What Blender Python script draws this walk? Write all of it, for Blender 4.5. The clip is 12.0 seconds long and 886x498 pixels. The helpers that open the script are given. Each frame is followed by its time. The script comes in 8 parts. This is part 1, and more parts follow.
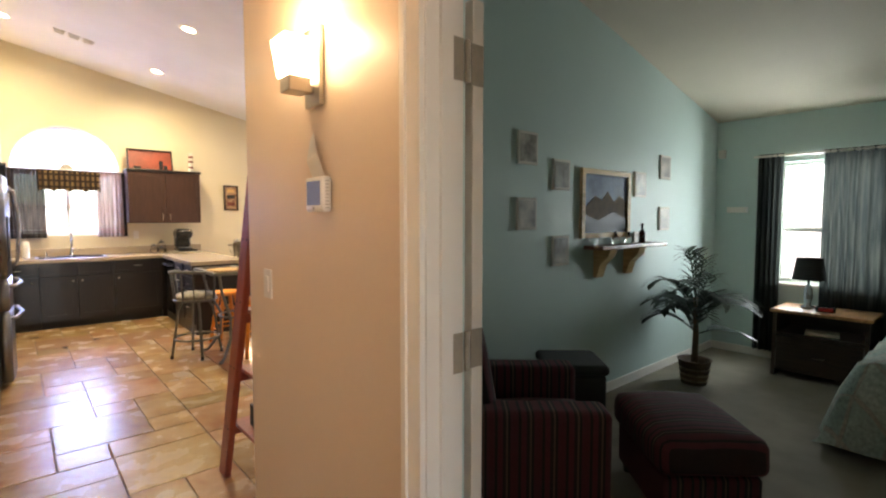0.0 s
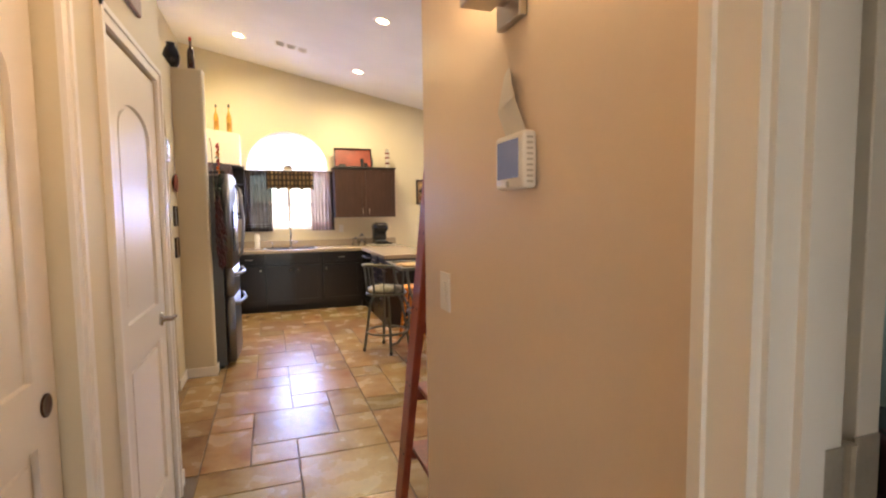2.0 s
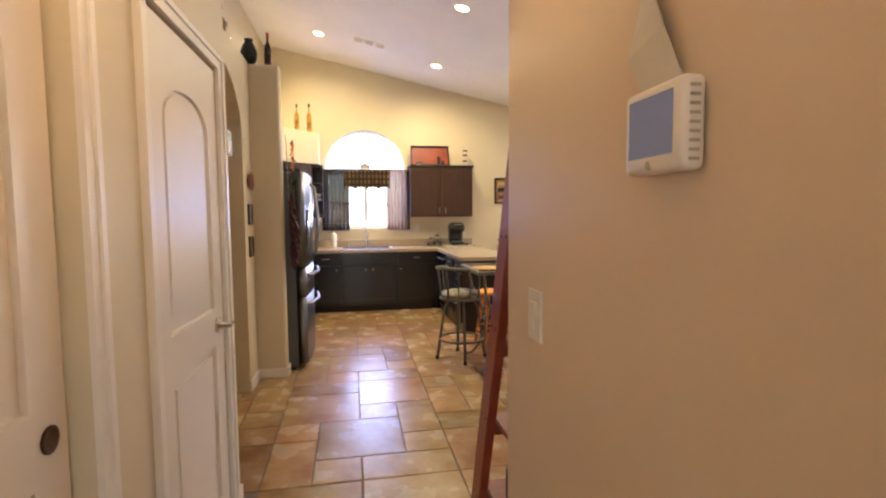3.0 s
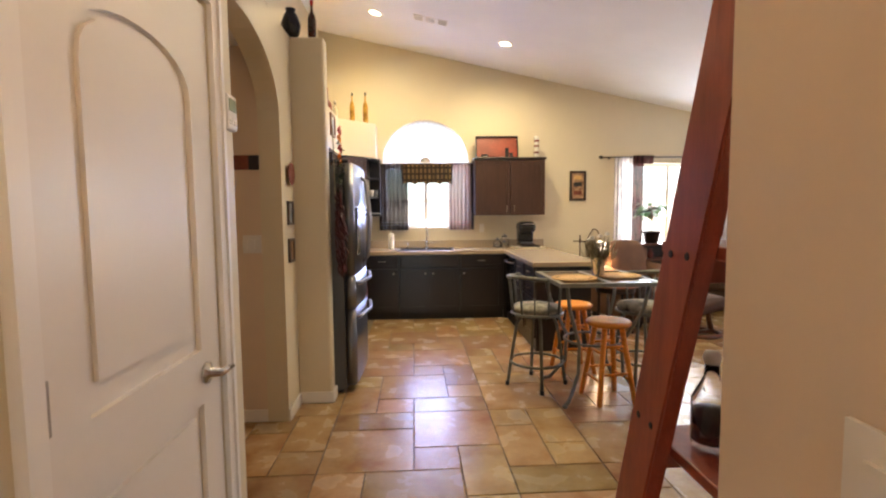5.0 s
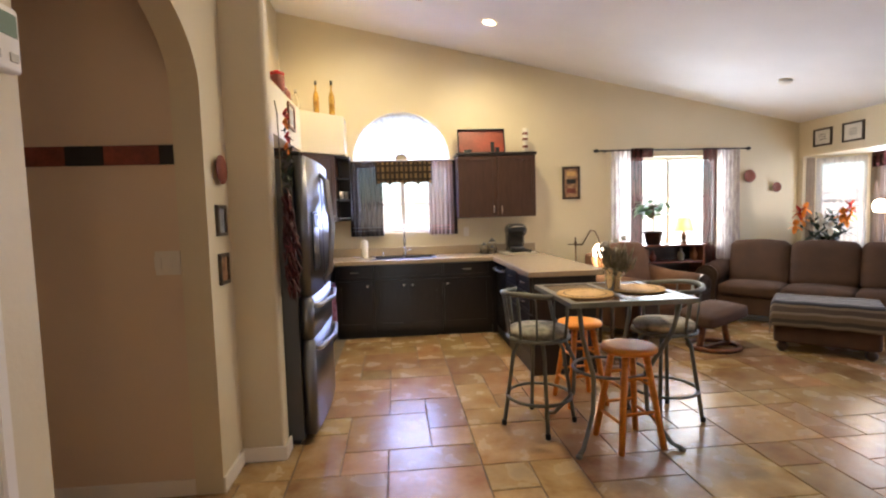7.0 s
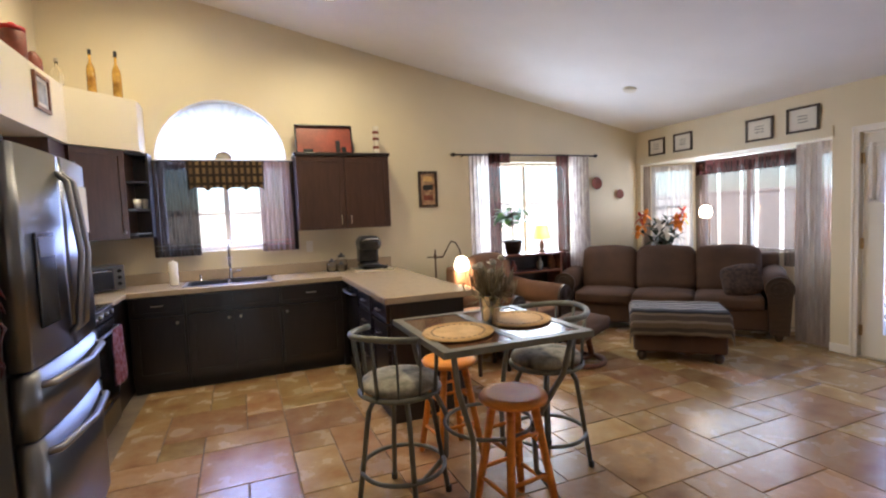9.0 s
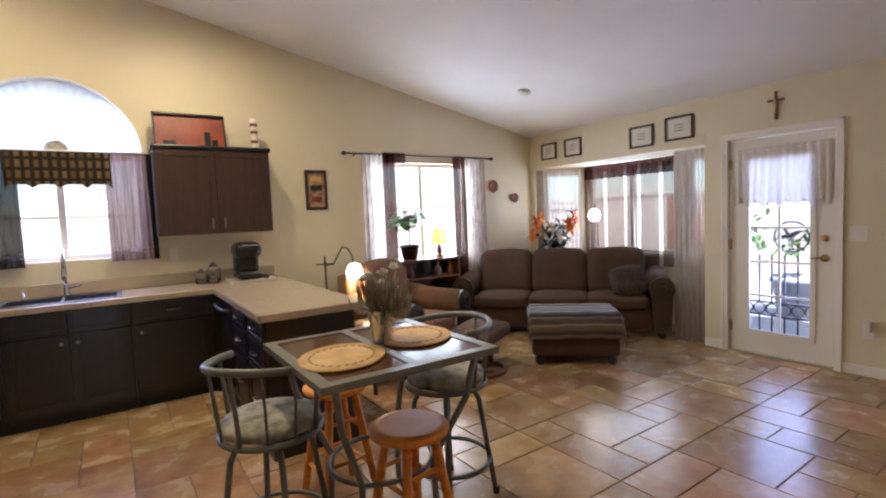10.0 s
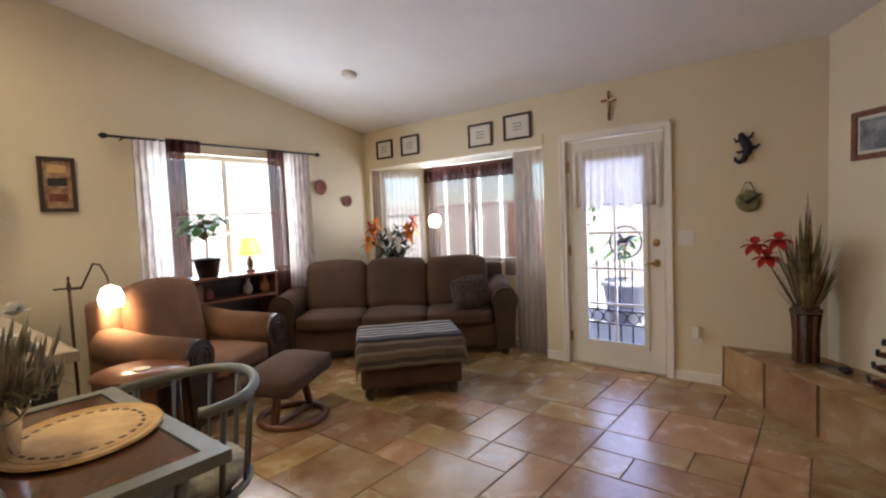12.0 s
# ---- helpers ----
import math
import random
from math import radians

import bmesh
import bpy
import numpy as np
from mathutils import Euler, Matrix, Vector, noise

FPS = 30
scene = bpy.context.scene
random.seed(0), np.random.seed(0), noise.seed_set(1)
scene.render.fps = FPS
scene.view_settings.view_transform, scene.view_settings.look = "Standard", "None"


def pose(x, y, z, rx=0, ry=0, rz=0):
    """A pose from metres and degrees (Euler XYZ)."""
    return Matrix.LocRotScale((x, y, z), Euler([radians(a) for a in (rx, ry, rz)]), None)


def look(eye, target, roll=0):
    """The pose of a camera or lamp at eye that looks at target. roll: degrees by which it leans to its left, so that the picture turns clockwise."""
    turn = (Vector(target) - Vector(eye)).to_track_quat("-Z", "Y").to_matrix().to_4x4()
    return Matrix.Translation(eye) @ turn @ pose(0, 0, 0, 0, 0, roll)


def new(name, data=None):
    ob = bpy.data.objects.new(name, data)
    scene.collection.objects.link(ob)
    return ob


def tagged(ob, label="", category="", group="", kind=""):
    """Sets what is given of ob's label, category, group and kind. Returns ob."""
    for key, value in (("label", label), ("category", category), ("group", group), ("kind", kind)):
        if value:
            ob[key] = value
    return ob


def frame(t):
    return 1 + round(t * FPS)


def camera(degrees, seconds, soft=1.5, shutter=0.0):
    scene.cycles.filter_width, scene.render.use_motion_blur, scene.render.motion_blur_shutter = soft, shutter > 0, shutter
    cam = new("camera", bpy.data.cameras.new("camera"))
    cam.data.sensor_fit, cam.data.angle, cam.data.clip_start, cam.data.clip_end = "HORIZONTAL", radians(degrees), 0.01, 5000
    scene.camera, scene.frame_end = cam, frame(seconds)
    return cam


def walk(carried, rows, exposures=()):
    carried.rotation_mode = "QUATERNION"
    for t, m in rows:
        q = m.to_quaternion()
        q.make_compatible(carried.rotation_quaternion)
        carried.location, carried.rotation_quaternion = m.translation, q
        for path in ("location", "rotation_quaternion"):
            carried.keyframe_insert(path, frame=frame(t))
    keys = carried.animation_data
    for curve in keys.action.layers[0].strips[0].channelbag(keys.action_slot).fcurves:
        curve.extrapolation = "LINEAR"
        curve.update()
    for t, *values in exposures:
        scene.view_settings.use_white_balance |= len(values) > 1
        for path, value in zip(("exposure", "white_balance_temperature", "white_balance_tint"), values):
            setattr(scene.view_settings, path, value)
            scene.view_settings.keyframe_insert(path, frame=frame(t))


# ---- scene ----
cam = camera(84.7, 12.0, 2.2)
PATH = [
    (0, (0.249, 0.195, 1.446), (1.551, 1.708, 1.318), -0.0),
    (0.5, (0.357, 0.331, 1.435), (1.479, 1.982, 1.307), -0.1),
    (1, (0.43, 0.446, 1.428), (1.38, 2.201, 1.287), -0.4),
    (1.5, (0.481, 0.614, 1.413), (1.28, 2.442, 1.27), -0.8),
    (2, (0.516, 0.776, 1.417), (1.164, 2.663, 1.27), -0.7),
    (2.5, (0.562, 0.945, 1.415), (1.049, 2.879, 1.269), -0.5),
    (3, (0.599, 1.114, 1.414), (0.943, 3.079, 1.27), -0.4),
    (3.5, (0.634, 1.263, 1.418), (0.86, 3.245, 1.273), -0.1),
    (5.5, (0.642, 2.051, 1.413), (0.721, 4.043, 1.259), -0.9),
    (6, (0.678, 2.226, 1.444), (0.748, 4.218, 1.28), -1.3),
    (6.5, (0.684, 2.404, 1.413), (0.784, 4.396, 1.267), -1.5),
    (8.5, (0.846, 3.193, 1.453), (1.402, 5.109, 1.309), -2.1),
    (9, (0.916, 3.381, 1.457), (1.655, 5.234, 1.322), -2.4),
    (9.5, (0.993, 3.548, 1.444), (1.923, 5.313, 1.317), -2.6),
    (10, (1.108, 3.673, 1.441), (2.215, 5.334, 1.307), -2.4),
    (10.5, (1.277, 3.832, 1.455), (2.539, 5.376, 1.309), -2.3),
    (11, (1.492, 3.921, 1.411), (2.858, 5.377, 1.282), -2.6),
    (11.5, (1.698, 4.002, 1.382), (3.15, 5.372, 1.266), -2.7),
    (12, (1.848, 4.13, 1.394), (3.396, 5.39, 1.27), -2.4),
]
walk(cam, [(t, look(eye, target, roll)) for t, eye, target, roll in PATH], [(0, 2.28, 6450, 10), (1, 2.25, 6450, 10), (2, 2.08, 6500, 10), (3, 1.9, 6500, 10), (5.5, 1.82, 6400, 10), (6.5, 1.74, 6300, 10), (8.5, 1.43, 5750, 10), (9.5, 1.32, 5750, 10), (12, 1.26, 6050, 10)])

# ---- world, sun and large lights ----
world = bpy.data.worlds.new("world")
scene.world = world
world.use_nodes = True
wt = world.node_tree
sky = wt.nodes.new("ShaderNodeTexSky")
sky.sky_type = "NISHITA"
sky.sun_disc = False
sky.sun_elevation, sky.sun_rotation = radians(52), radians(215)
wt.nodes["Background"].inputs["Strength"].default_value = 0.15
wt.links.new(sky.outputs["Color"], wt.nodes["Background"].inputs["Color"])
sun = new("sun", bpy.data.lights.new("sun", "SUN"))
sun.data.energy, sun.data.angle, sun.data.color = 5.0, radians(0.5), (1.0, 0.96, 0.9)
az, el = radians(215), radians(52)
sun_dir = Vector((math.sin(az) * math.cos(el), math.cos(az) * math.cos(el), math.sin(el)))
sun.matrix_world = look(sun_dir * 20, (0, 0, 0))


def area_light(name, at, target, w, h, power, color=(0.86, 0.93, 1.0)):
    """Sky light that stands in the opening of a window; also the added hall fill."""
    d = bpy.data.lights.new(name, "AREA")
    d.shape, d.size, d.size_y, d.energy, d.color = "RECTANGLE", w, h, power, color
    ob = new(name, d)
    ob.matrix_world = look(at, target)
    return ob


area_light("sky_kitchen_window", (0.73, 9.06, 1.85), (0.73, 5.0, 1.2), 1.15, 1.3, 38, (0.44, 0.52, 1.0))
area_light("sky_living_window", (4.28, 9.06, 1.5), (4.28, 5.0, 1.1), 1.4, 1.2, 27)
area_light("sky_bay_window", (6.78, 7.6, 1.5), (3.5, 6.8, 1.1), 1.3, 1.1, 27, (0.8, 0.88, 1.0))
area_light("sky_glass_door", (6.32, 5.65, 1.1), (3.0, 5.65, 0.9), 0.5, 1.4, 9, (0.52, 0.58, 1.0))
# added fill behind the start of the walk, brightens the bedroom jamb
area_light("fill_hall_south", (0.51, -1.86, 1.1), (0.55, 2.0, 1.2), 0.85, 1.9, 0.5, (1.0, 0.93, 0.84))
area_light("sky_bedroom_window", (6.2, 1.35, 1.4), (3.0, 1.6, 1.25), 0.9, 1.1, 18, (0.88, 0.96, 0.95))

# ---- materials ----


def mat(name, color, rough=0.6, metal=0.0, var=0.12, scale=6.0, fine=60.0, bump=0.1, second=None, coat=0.0, spec=0.5,
        emit=0.0, emit_color=None, stretch=(1, 1, 1), rough_var=0.1, sheen=0.0):
    """A painted, woven, cast or cut surface: colour that drifts at two scales, with fine relief."""
    m = bpy.data.materials.new(name)
    m.use_nodes = True
    nt = m.node_tree
    b = nt.nodes["Principled BSDF"]
    tc = nt.nodes.new("ShaderNodeTexCoord")
    mp = nt.nodes.new("ShaderNodeMapping")
    mp.inputs["Scale"].default_value = stretch
    nt.links.new(tc.outputs["Object"], mp.inputs["Vector"])
    big, small = nt.nodes.new("ShaderNodeTexNoise"), nt.nodes.new("ShaderNodeTexNoise")
    big.inputs["Scale"].default_value, big.inputs["Detail"].default_value = scale, 4
    small.inputs["Scale"].default_value, small.inputs["Detail"].default_value = fine, 3
    for n in (big, small):
        nt.links.new(mp.outputs["Vector"], n.inputs["Vector"])
    ramp = nt.nodes.new("ShaderNodeValToRGB")
    ramp.color_ramp.elements[0].position, ramp.color_ramp.elements[1].position = 0.3, 0.7
    dark = tuple(c * (1 - var) for c in color)
    light = second or tuple(min(1.0, c * (1 + var)) for c in color)
    ramp.color_ramp.elements[0].color, ramp.color_ramp.elements[1].color = (*dark, 1), (*light, 1)
    nt.links.new(big.outputs["Fac"], ramp.inputs["Fac"])
    mix = nt.nodes.new("ShaderNodeMix")
    mix.data_type, mix.blend_type = "RGBA", "OVERLAY"
    mix.inputs["Factor"].default_value = min(0.5, var * 1.5)
    nt.links.new(ramp.outputs["Color"], mix.inputs["A"])
    nt.links.new(small.outputs["Color"], mix.inputs["B"])
    bw = nt.nodes.new("ShaderNodeRGBToBW")
    nt.links.new(small.outputs["Color"], bw.inputs["Color"])
    nt.links.new(bw.outputs["Val"], mix.inputs["B"])
    nt.links.new(mix.outputs["Result"], b.inputs["Base Color"])
    mr = nt.nodes.new("ShaderNodeMapRange")
    mr.inputs["To Min"].default_value = max(0.02, rough - rough_var * rough)
    mr.inputs["To Max"].default_value = min(1.0, rough + rough_var * rough)
    nt.links.new(big.outputs["Fac"], mr.inputs["Value"])
    nt.links.new(mr.outputs["Result"], b.inputs["Roughness"])
    b.inputs["Metallic"].default_value = metal
    b.inputs["Coat Weight"].default_value = coat
    b.inputs["Specular IOR Level"].default_value = spec
    b.inputs["Sheen Weight"].default_value = sheen
    if bump:
        bp = nt.nodes.new("ShaderNodeBump")
        bp.inputs["Strength"].default_value, bp.inputs["Distance"].default_value = bump, 0.004
        nt.links.new(small.outputs["Fac"], bp.inputs["Height"])
        nt.links.new(bp.outputs["Normal"], b.inputs["Normal"])
    if emit:
        b.inputs["Emission Color"].default_value = (*(emit_color or color), 1)
        b.inputs["Emission Strength"].default_value = emit
    return m


def wood(name, color, second, rough=0.4, grain=(1, 1, 12), coat=0.2):
    return mat(name, color, rough, 0, 0.25, 5.0, 34.0, 0.06, second, coat, stretch=grain)


def glass(name, color=(1, 1, 1), rough=0.0):
    m = bpy.data.materials.new(name)
    m.use_nodes = True
    b = m.node_tree.nodes["Principled BSDF"]
    b.inputs["Base Color"].default_value = (*color, 1)
    b.inputs["Transmission Weight"].default_value, b.inputs["Roughness"].default_value, b.inputs["IOR"].default_value = 1.0, rough, 1.45
    return m


def thin_glass(name, gloss=0.06):
    """A window pane: see-through with a slight mirror."""
    m = bpy.data.materials.new(name)
    m.use_nodes = True
    nt = m.node_tree
    nt.nodes.remove(nt.nodes["Principled BSDF"])
    t, g, x = nt.nodes.new("ShaderNodeBsdfTransparent"), nt.nodes.new("ShaderNodeBsdfGlossy"), nt.nodes.new("ShaderNodeMixShader")
    g.inputs["Roughness"].default_value = 0.02
    x.inputs["Fac"].default_value = gloss
    nt.links.new(t.outputs[0], x.inputs[1])
    nt.links.new(g.outputs[0], x.inputs[2])
    nt.links.new(x.outputs[0], nt.nodes["Material Output"].inputs["Surface"])
    return m


def cloth(name, color, second, clear=0.3, thin=0.5, bands=None):
    """Curtain cloth: part see-through, part translucent, with a woven stripe."""
    m = bpy.data.materials.new(name)
    m.use_nodes = True
    nt = m.node_tree
    nt.nodes.remove(nt.nodes["Principled BSDF"])
    tc, wv, rp = nt.nodes.new("ShaderNodeTexCoord"), nt.nodes.new("ShaderNodeTexNoise"), nt.nodes.new("ShaderNodeValToRGB")
    mp = nt.nodes.new("ShaderNodeMapping")
    mp.inputs["Scale"].default_value = bands or (40, 40, 3)
    nt.links.new(tc.outputs["Object"], mp.inputs["Vector"])
    nt.links.new(mp.outputs["Vector"], wv.inputs["Vector"])
    wv.inputs["Scale"].default_value, wv.inputs["Detail"].default_value = 1.0, 4
    rp.color_ramp.elements[0].color, rp.color_ramp.elements[1].color = (*color, 1), (*second, 1)
    rp.color_ramp.elements[0].position, rp.color_ramp.elements[1].position = 0.35, 0.65
    nt.links.new(wv.outputs["Fac"], rp.inputs["Fac"])
    d, t, c = nt.nodes.new("ShaderNodeBsdfDiffuse"), nt.nodes.new("ShaderNodeBsdfTranslucent"), nt.nodes.new("ShaderNodeBsdfTransparent")
    a, x = nt.nodes.new("ShaderNodeMixShader"), nt.nodes.new("ShaderNodeMixShader")
    a.inputs["Fac"].default_value, x.inputs["Fac"].default_value = thin, clear
    for n in (d, t):
        nt.links.new(rp.outputs["Color"], n.inputs["Color"])
    nt.links.new(d.outputs[0], a.inputs[1])
    nt.links.new(t.outputs[0], a.inputs[2])
    nt.links.new(a.outputs[0], x.inputs[1])
    nt.links.new(c.outputs[0], x.inputs[2])
    nt.links.new(x.outputs[0], nt.nodes["Material Output"].inputs["Surface"])
    return m


def stripes(name, colors, axis=0, size=0.1, rough=0.9, seed=3.0, bump=0.3):
    """Woven stripes along one axis of the object."""
    m = bpy.data.materials.new(name)
    m.use_nodes = True
    nt = m.node_tree
    b = nt.nodes["Principled BSDF"]
    tc, sep, mul = nt.nodes.new("ShaderNodeTexCoord"), nt.nodes.new("ShaderNodeSeparateXYZ"), nt.nodes.new("ShaderNodeMath")
    nt.links.new(tc.outputs["UV" if axis == "uv" else "Object"], sep.inputs["Vector"])
    mul.operation = "MULTIPLY"
    mul.inputs[1].default_value = 1.0 / size
    nt.links.new(sep.outputs[0 if axis == "uv" else axis], mul.inputs[0])
    fr = nt.nodes.new("ShaderNodeMath")
    fr.operation = "FRACT"
    nt.links.new(mul.outputs[0], fr.inputs[0])
    rp = nt.nodes.new("ShaderNodeValToRGB")
    rp.color_ramp.interpolation = "CONSTANT"
    els = rp.color_ramp.elements
    while len(els) < len(colors):
        els.new(0.5)
    for e, (p, c) in zip(els, colors):
        e.position = p
    for e, (p, c) in zip(els, colors):
        e.color = (*c, 1)
    nt.links.new(fr.outputs[0], rp.inputs["Fac"])
    ns = nt.nodes.new("ShaderNodeTexNoise")
    ns.inputs["Scale"].default_value, ns.inputs["Detail"].default_value = 150, 2
    nt.links.new(tc.outputs["Object"], ns.inputs["Vector"])
    mx = nt.nodes.new("ShaderNodeMix")
    mx.data_type, mx.blend_type = "RGBA", "OVERLAY"
    mx.inputs["Factor"].default_value = 0.4
    nt.links.new(rp.outputs["Color"], mx.inputs["A"])
    nt.links.new(ns.outputs["Fac"], mx.inputs["B"])
    nt.links.new(mx.outputs["Result"], b.inputs["Base Color"])
    bp = nt.nodes.new("ShaderNodeBump")
    bp.inputs["Strength"].default_value, bp.inputs["Distance"].default_value = bump, 0.003
    nt.links.new(ns.outputs["Fac"], bp.inputs["Height"])
    nt.links.new(bp.outputs["Normal"], b.inputs["Normal"])
    b.inputs["Roughness"].default_value = rough
    return m


def tile_mat(name, joined=False):
    """Glazed stone-look tile: each piece has its own tint, mottled ochre, cream and rust."""
    m = bpy.data.materials.new(name)
    m.use_nodes = True
    nt = m.node_tree
    b = nt.nodes["Principled BSDF"]
    tc, oi = nt.nodes.new("ShaderNodeTexCoord"), nt.nodes.new("ShaderNodeObjectInfo")
    geo = nt.nodes.new("ShaderNodeNewGeometry")
    own = geo.outputs["Random Per Island"] if joined else oi.outputs["Random"]
    off = nt.nodes.new("ShaderNodeVectorMath")
    off.operation = "MULTIPLY_ADD"
    sc = nt.nodes.new("ShaderNodeVectorMath")
    sc.operation = "SCALE"
    sc.inputs[0].default_value = (37.0, 53.0, 11.0)
    nt.links.new(own, sc.inputs["Scale"])
    off.inputs[1].default_value = (1, 1, 1)
    nt.links.new(geo.outputs["Position"], off.inputs[0])
    nt.links.new(sc.outputs[0], off.inputs[2])
    n1, n2 = nt.nodes.new("ShaderNodeTexNoise"), nt.nodes.new("ShaderNodeTexNoise")
    n1.inputs["Scale"].default_value, n1.inputs["Detail"].default_value, n1.inputs["Distortion"].default_value = 4.6, 8, 0.2
    n2.inputs["Scale"].default_value, n2.inputs["Detail"].default_value = 34, 5
    for n in (n1, n2):
        nt.links.new(off.outputs[0], n.inputs["Vector"])
    rp = nt.nodes.new("ShaderNodeValToRGB")
    els = rp.color_ramp.elements
    els.new(0.5)
    els.new(0.62)
    for e, (p, c) in zip(els, ((0.30, (0.27, 0.14, 0.058)), (0.45, (0.36, 0.22, 0.10)), (0.57, (0.42, 0.28, 0.14)), (0.72, (0.35, 0.24, 0.13)))):
        e.position = p
        e.color = (*c, 1)
    nt.links.new(n1.outputs["Fac"], rp.inputs["Fac"])
    hs = nt.nodes.new("ShaderNodeHueSaturation")
    mr = nt.nodes.new("ShaderNodeMapRange")
    mr.inputs["To Min"].default_value, mr.inputs["To Max"].default_value = 0.74, 1.18
    nt.links.new(own, mr.inputs["Value"])
    nt.links.new(mr.outputs["Result"], hs.inputs["Value"])
    wn = nt.nodes.new("ShaderNodeTexWhiteNoise")
    wn.noise_dimensions = "1D"
    nt.links.new(own, wn.inputs["W"])
    mh = nt.nodes.new("ShaderNodeMapRange")
    mh.inputs["To Min"].default_value, mh.inputs["To Max"].default_value = 0.485, 0.515
    nt.links.new(wn.outputs["Value"], mh.inputs["Value"])
    nt.links.new(mh.outputs["Result"], hs.inputs["Hue"])
    nt.links.new(rp.outputs["Color"], hs.inputs["Color"])
    mx = nt.nodes.new("ShaderNodeMix")
    mx.data_type, mx.blend_type = "RGBA", "OVERLAY"
    mx.inputs["Factor"].default_value = 0.16
    nt.links.new(hs.outputs["Color"], mx.inputs["A"])
    nt.links.new(n2.outputs["Fac"], mx.inputs["B"])
    nt.links.new(mx.outputs["Result"], b.inputs["Base Color"])
    rr = nt.nodes.new("ShaderNodeMapRange")
    rr.inputs["To Min"].default_value, rr.inputs["To Max"].default_value = 0.18, 0.34
    nt.links.new(n1.outputs["Fac"], rr.inputs["Value"])
    nt.links.new(rr.outputs["Result"], b.inputs["Roughness"])
    bp = nt.nodes.new("ShaderNodeBump")
    bp.inputs["Strength"].default_value, bp.inputs["Distance"].default_value = 0.14, 0.004
    nt.links.new(n1.outputs["Fac"], bp.inputs["Height"])
    nt.links.new(bp.outputs["Normal"], b.inputs["Normal"])
    return m


def checked(name, dark, tan, mid):
    """Plaid cotton: tan blocks in rows on a dark ground."""
    m = bpy.data.materials.new(name)
    m.use_nodes = True
    nt = m.node_tree
    b = nt.nodes["Principled BSDF"]
    tc, sep, com, br = nt.nodes.new("ShaderNodeTexCoord"), nt.nodes.new("ShaderNodeSeparateXYZ"), nt.nodes.new("ShaderNodeCombineXYZ"), nt.nodes.new("ShaderNodeTexBrick")
    nt.links.new(tc.outputs["Object"], sep.inputs[0])
    nt.links.new(sep.outputs[0], com.inputs[0])
    nt.links.new(sep.outputs[2], com.inputs[1])
    nt.links.new(com.outputs[0], br.inputs["Vector"])
    br.offset = 0.0
    for k, v in (("Scale", 1.0), ("Mortar Size", 0.02), ("Mortar Smooth", 0.6), ("Bias", 0.0), ("Brick Width", 0.058), ("Row Height", 0.085)):
        br.inputs[k].default_value = v
    br.inputs["Color1"].default_value, br.inputs["Color2"].default_value, br.inputs["Mortar"].default_value = (*tan, 1), (*mid, 1), (*dark, 1)
    nt.links.new(br.outputs["Color"], b.inputs["Base Color"])
    b.inputs["Roughness"].default_value = 0.95
    return m


def patchwork(name, pale, green, seam):
    """Quilted cotton: printed square patches with stitched seams."""
    m = bpy.data.materials.new(name)
    m.use_nodes = True
    nt = m.node_tree
    b = nt.nodes["Principled BSDF"]
    tc, mp, br, ns = nt.nodes.new("ShaderNodeTexCoord"), nt.nodes.new("ShaderNodeMapping"), nt.nodes.new("ShaderNodeTexBrick"), nt.nodes.new("ShaderNodeTexNoise")
    mp.inputs["Rotation"].default_value = (0.3, 0.25, radians(45))
    nt.links.new(tc.outputs["Object"], mp.inputs["Vector"])
    nt.links.new(mp.outputs["Vector"], br.inputs["Vector"])
    br.offset = 0.0
    for k, v in (("Scale", 1.0), ("Mortar Size", 0.012), ("Mortar Smooth", 0.4), ("Bias", 0.0), ("Brick Width", 0.17), ("Row Height", 0.17)):
        br.inputs[k].default_value = v
    br.inputs["Color1"].default_value, br.inputs["Color2"].default_value, br.inputs["Mortar"].default_value = (*pale, 1), (*green, 1), (*seam, 1)
    ns.inputs["Scale"].default_value, ns.inputs["Detail"].default_value = 45, 4
    nt.links.new(tc.outputs["Object"], ns.inputs["Vector"])
    mx = nt.nodes.new("ShaderNodeMix")
    mx.data_type, mx.blend_type = "RGBA", "OVERLAY"
    mx.inputs["Factor"].default_value = 0.7
    nt.links.new(br.outputs["Color"], mx.inputs["A"])
    nt.links.new(ns.outputs["Fac"], mx.inputs["B"])
    nt.links.new(mx.outputs["Result"], b.inputs["Base Color"])
    bp = nt.nodes.new("ShaderNodeBump")
    bp.inputs["Strength"].default_value, bp.inputs["Distance"].default_value = 0.5, 0.008
    nt.links.new(br.outputs["Fac"], bp.inputs["Height"])
    bp.invert = True
    nt.links.new(bp.outputs["Normal"], b.inputs["Normal"])
    b.inputs["Roughness"].default_value = 0.95
    return m


M = {}
BURGUNDY = ((0.0, (0.075, 0.016, 0.022)), (0.34, (0.016, 0.008, 0.008)), (0.44, (0.11, 0.06, 0.05)), (0.52, (0.022, 0.009, 0.010)), (0.66, (0.085, 0.018, 0.025)), (0.88, (0.016, 0.008, 0.008)))
M["wall"] = mat("wall_paint_cream", (0.70, 0.615, 0.445), 0.50, 0, 0.03, 1.5, 90, 0.15)
M["wall_hall"] = mat("wall_paint_tan", (0.72, 0.575, 0.43), 0.36, 0, 0.02, 1.5, 45, 0.12)
M["wall_teal"] = mat("wall_paint_pale_teal", (0.58, 0.70, 0.66), 0.5, 0, 0.03, 1.5, 90, 0.2)
M["ceiling"] = mat("ceiling_paint_white", (0.86, 0.85, 0.87), 0.8, 0, 0.03, 2.0, 120, 0.3)
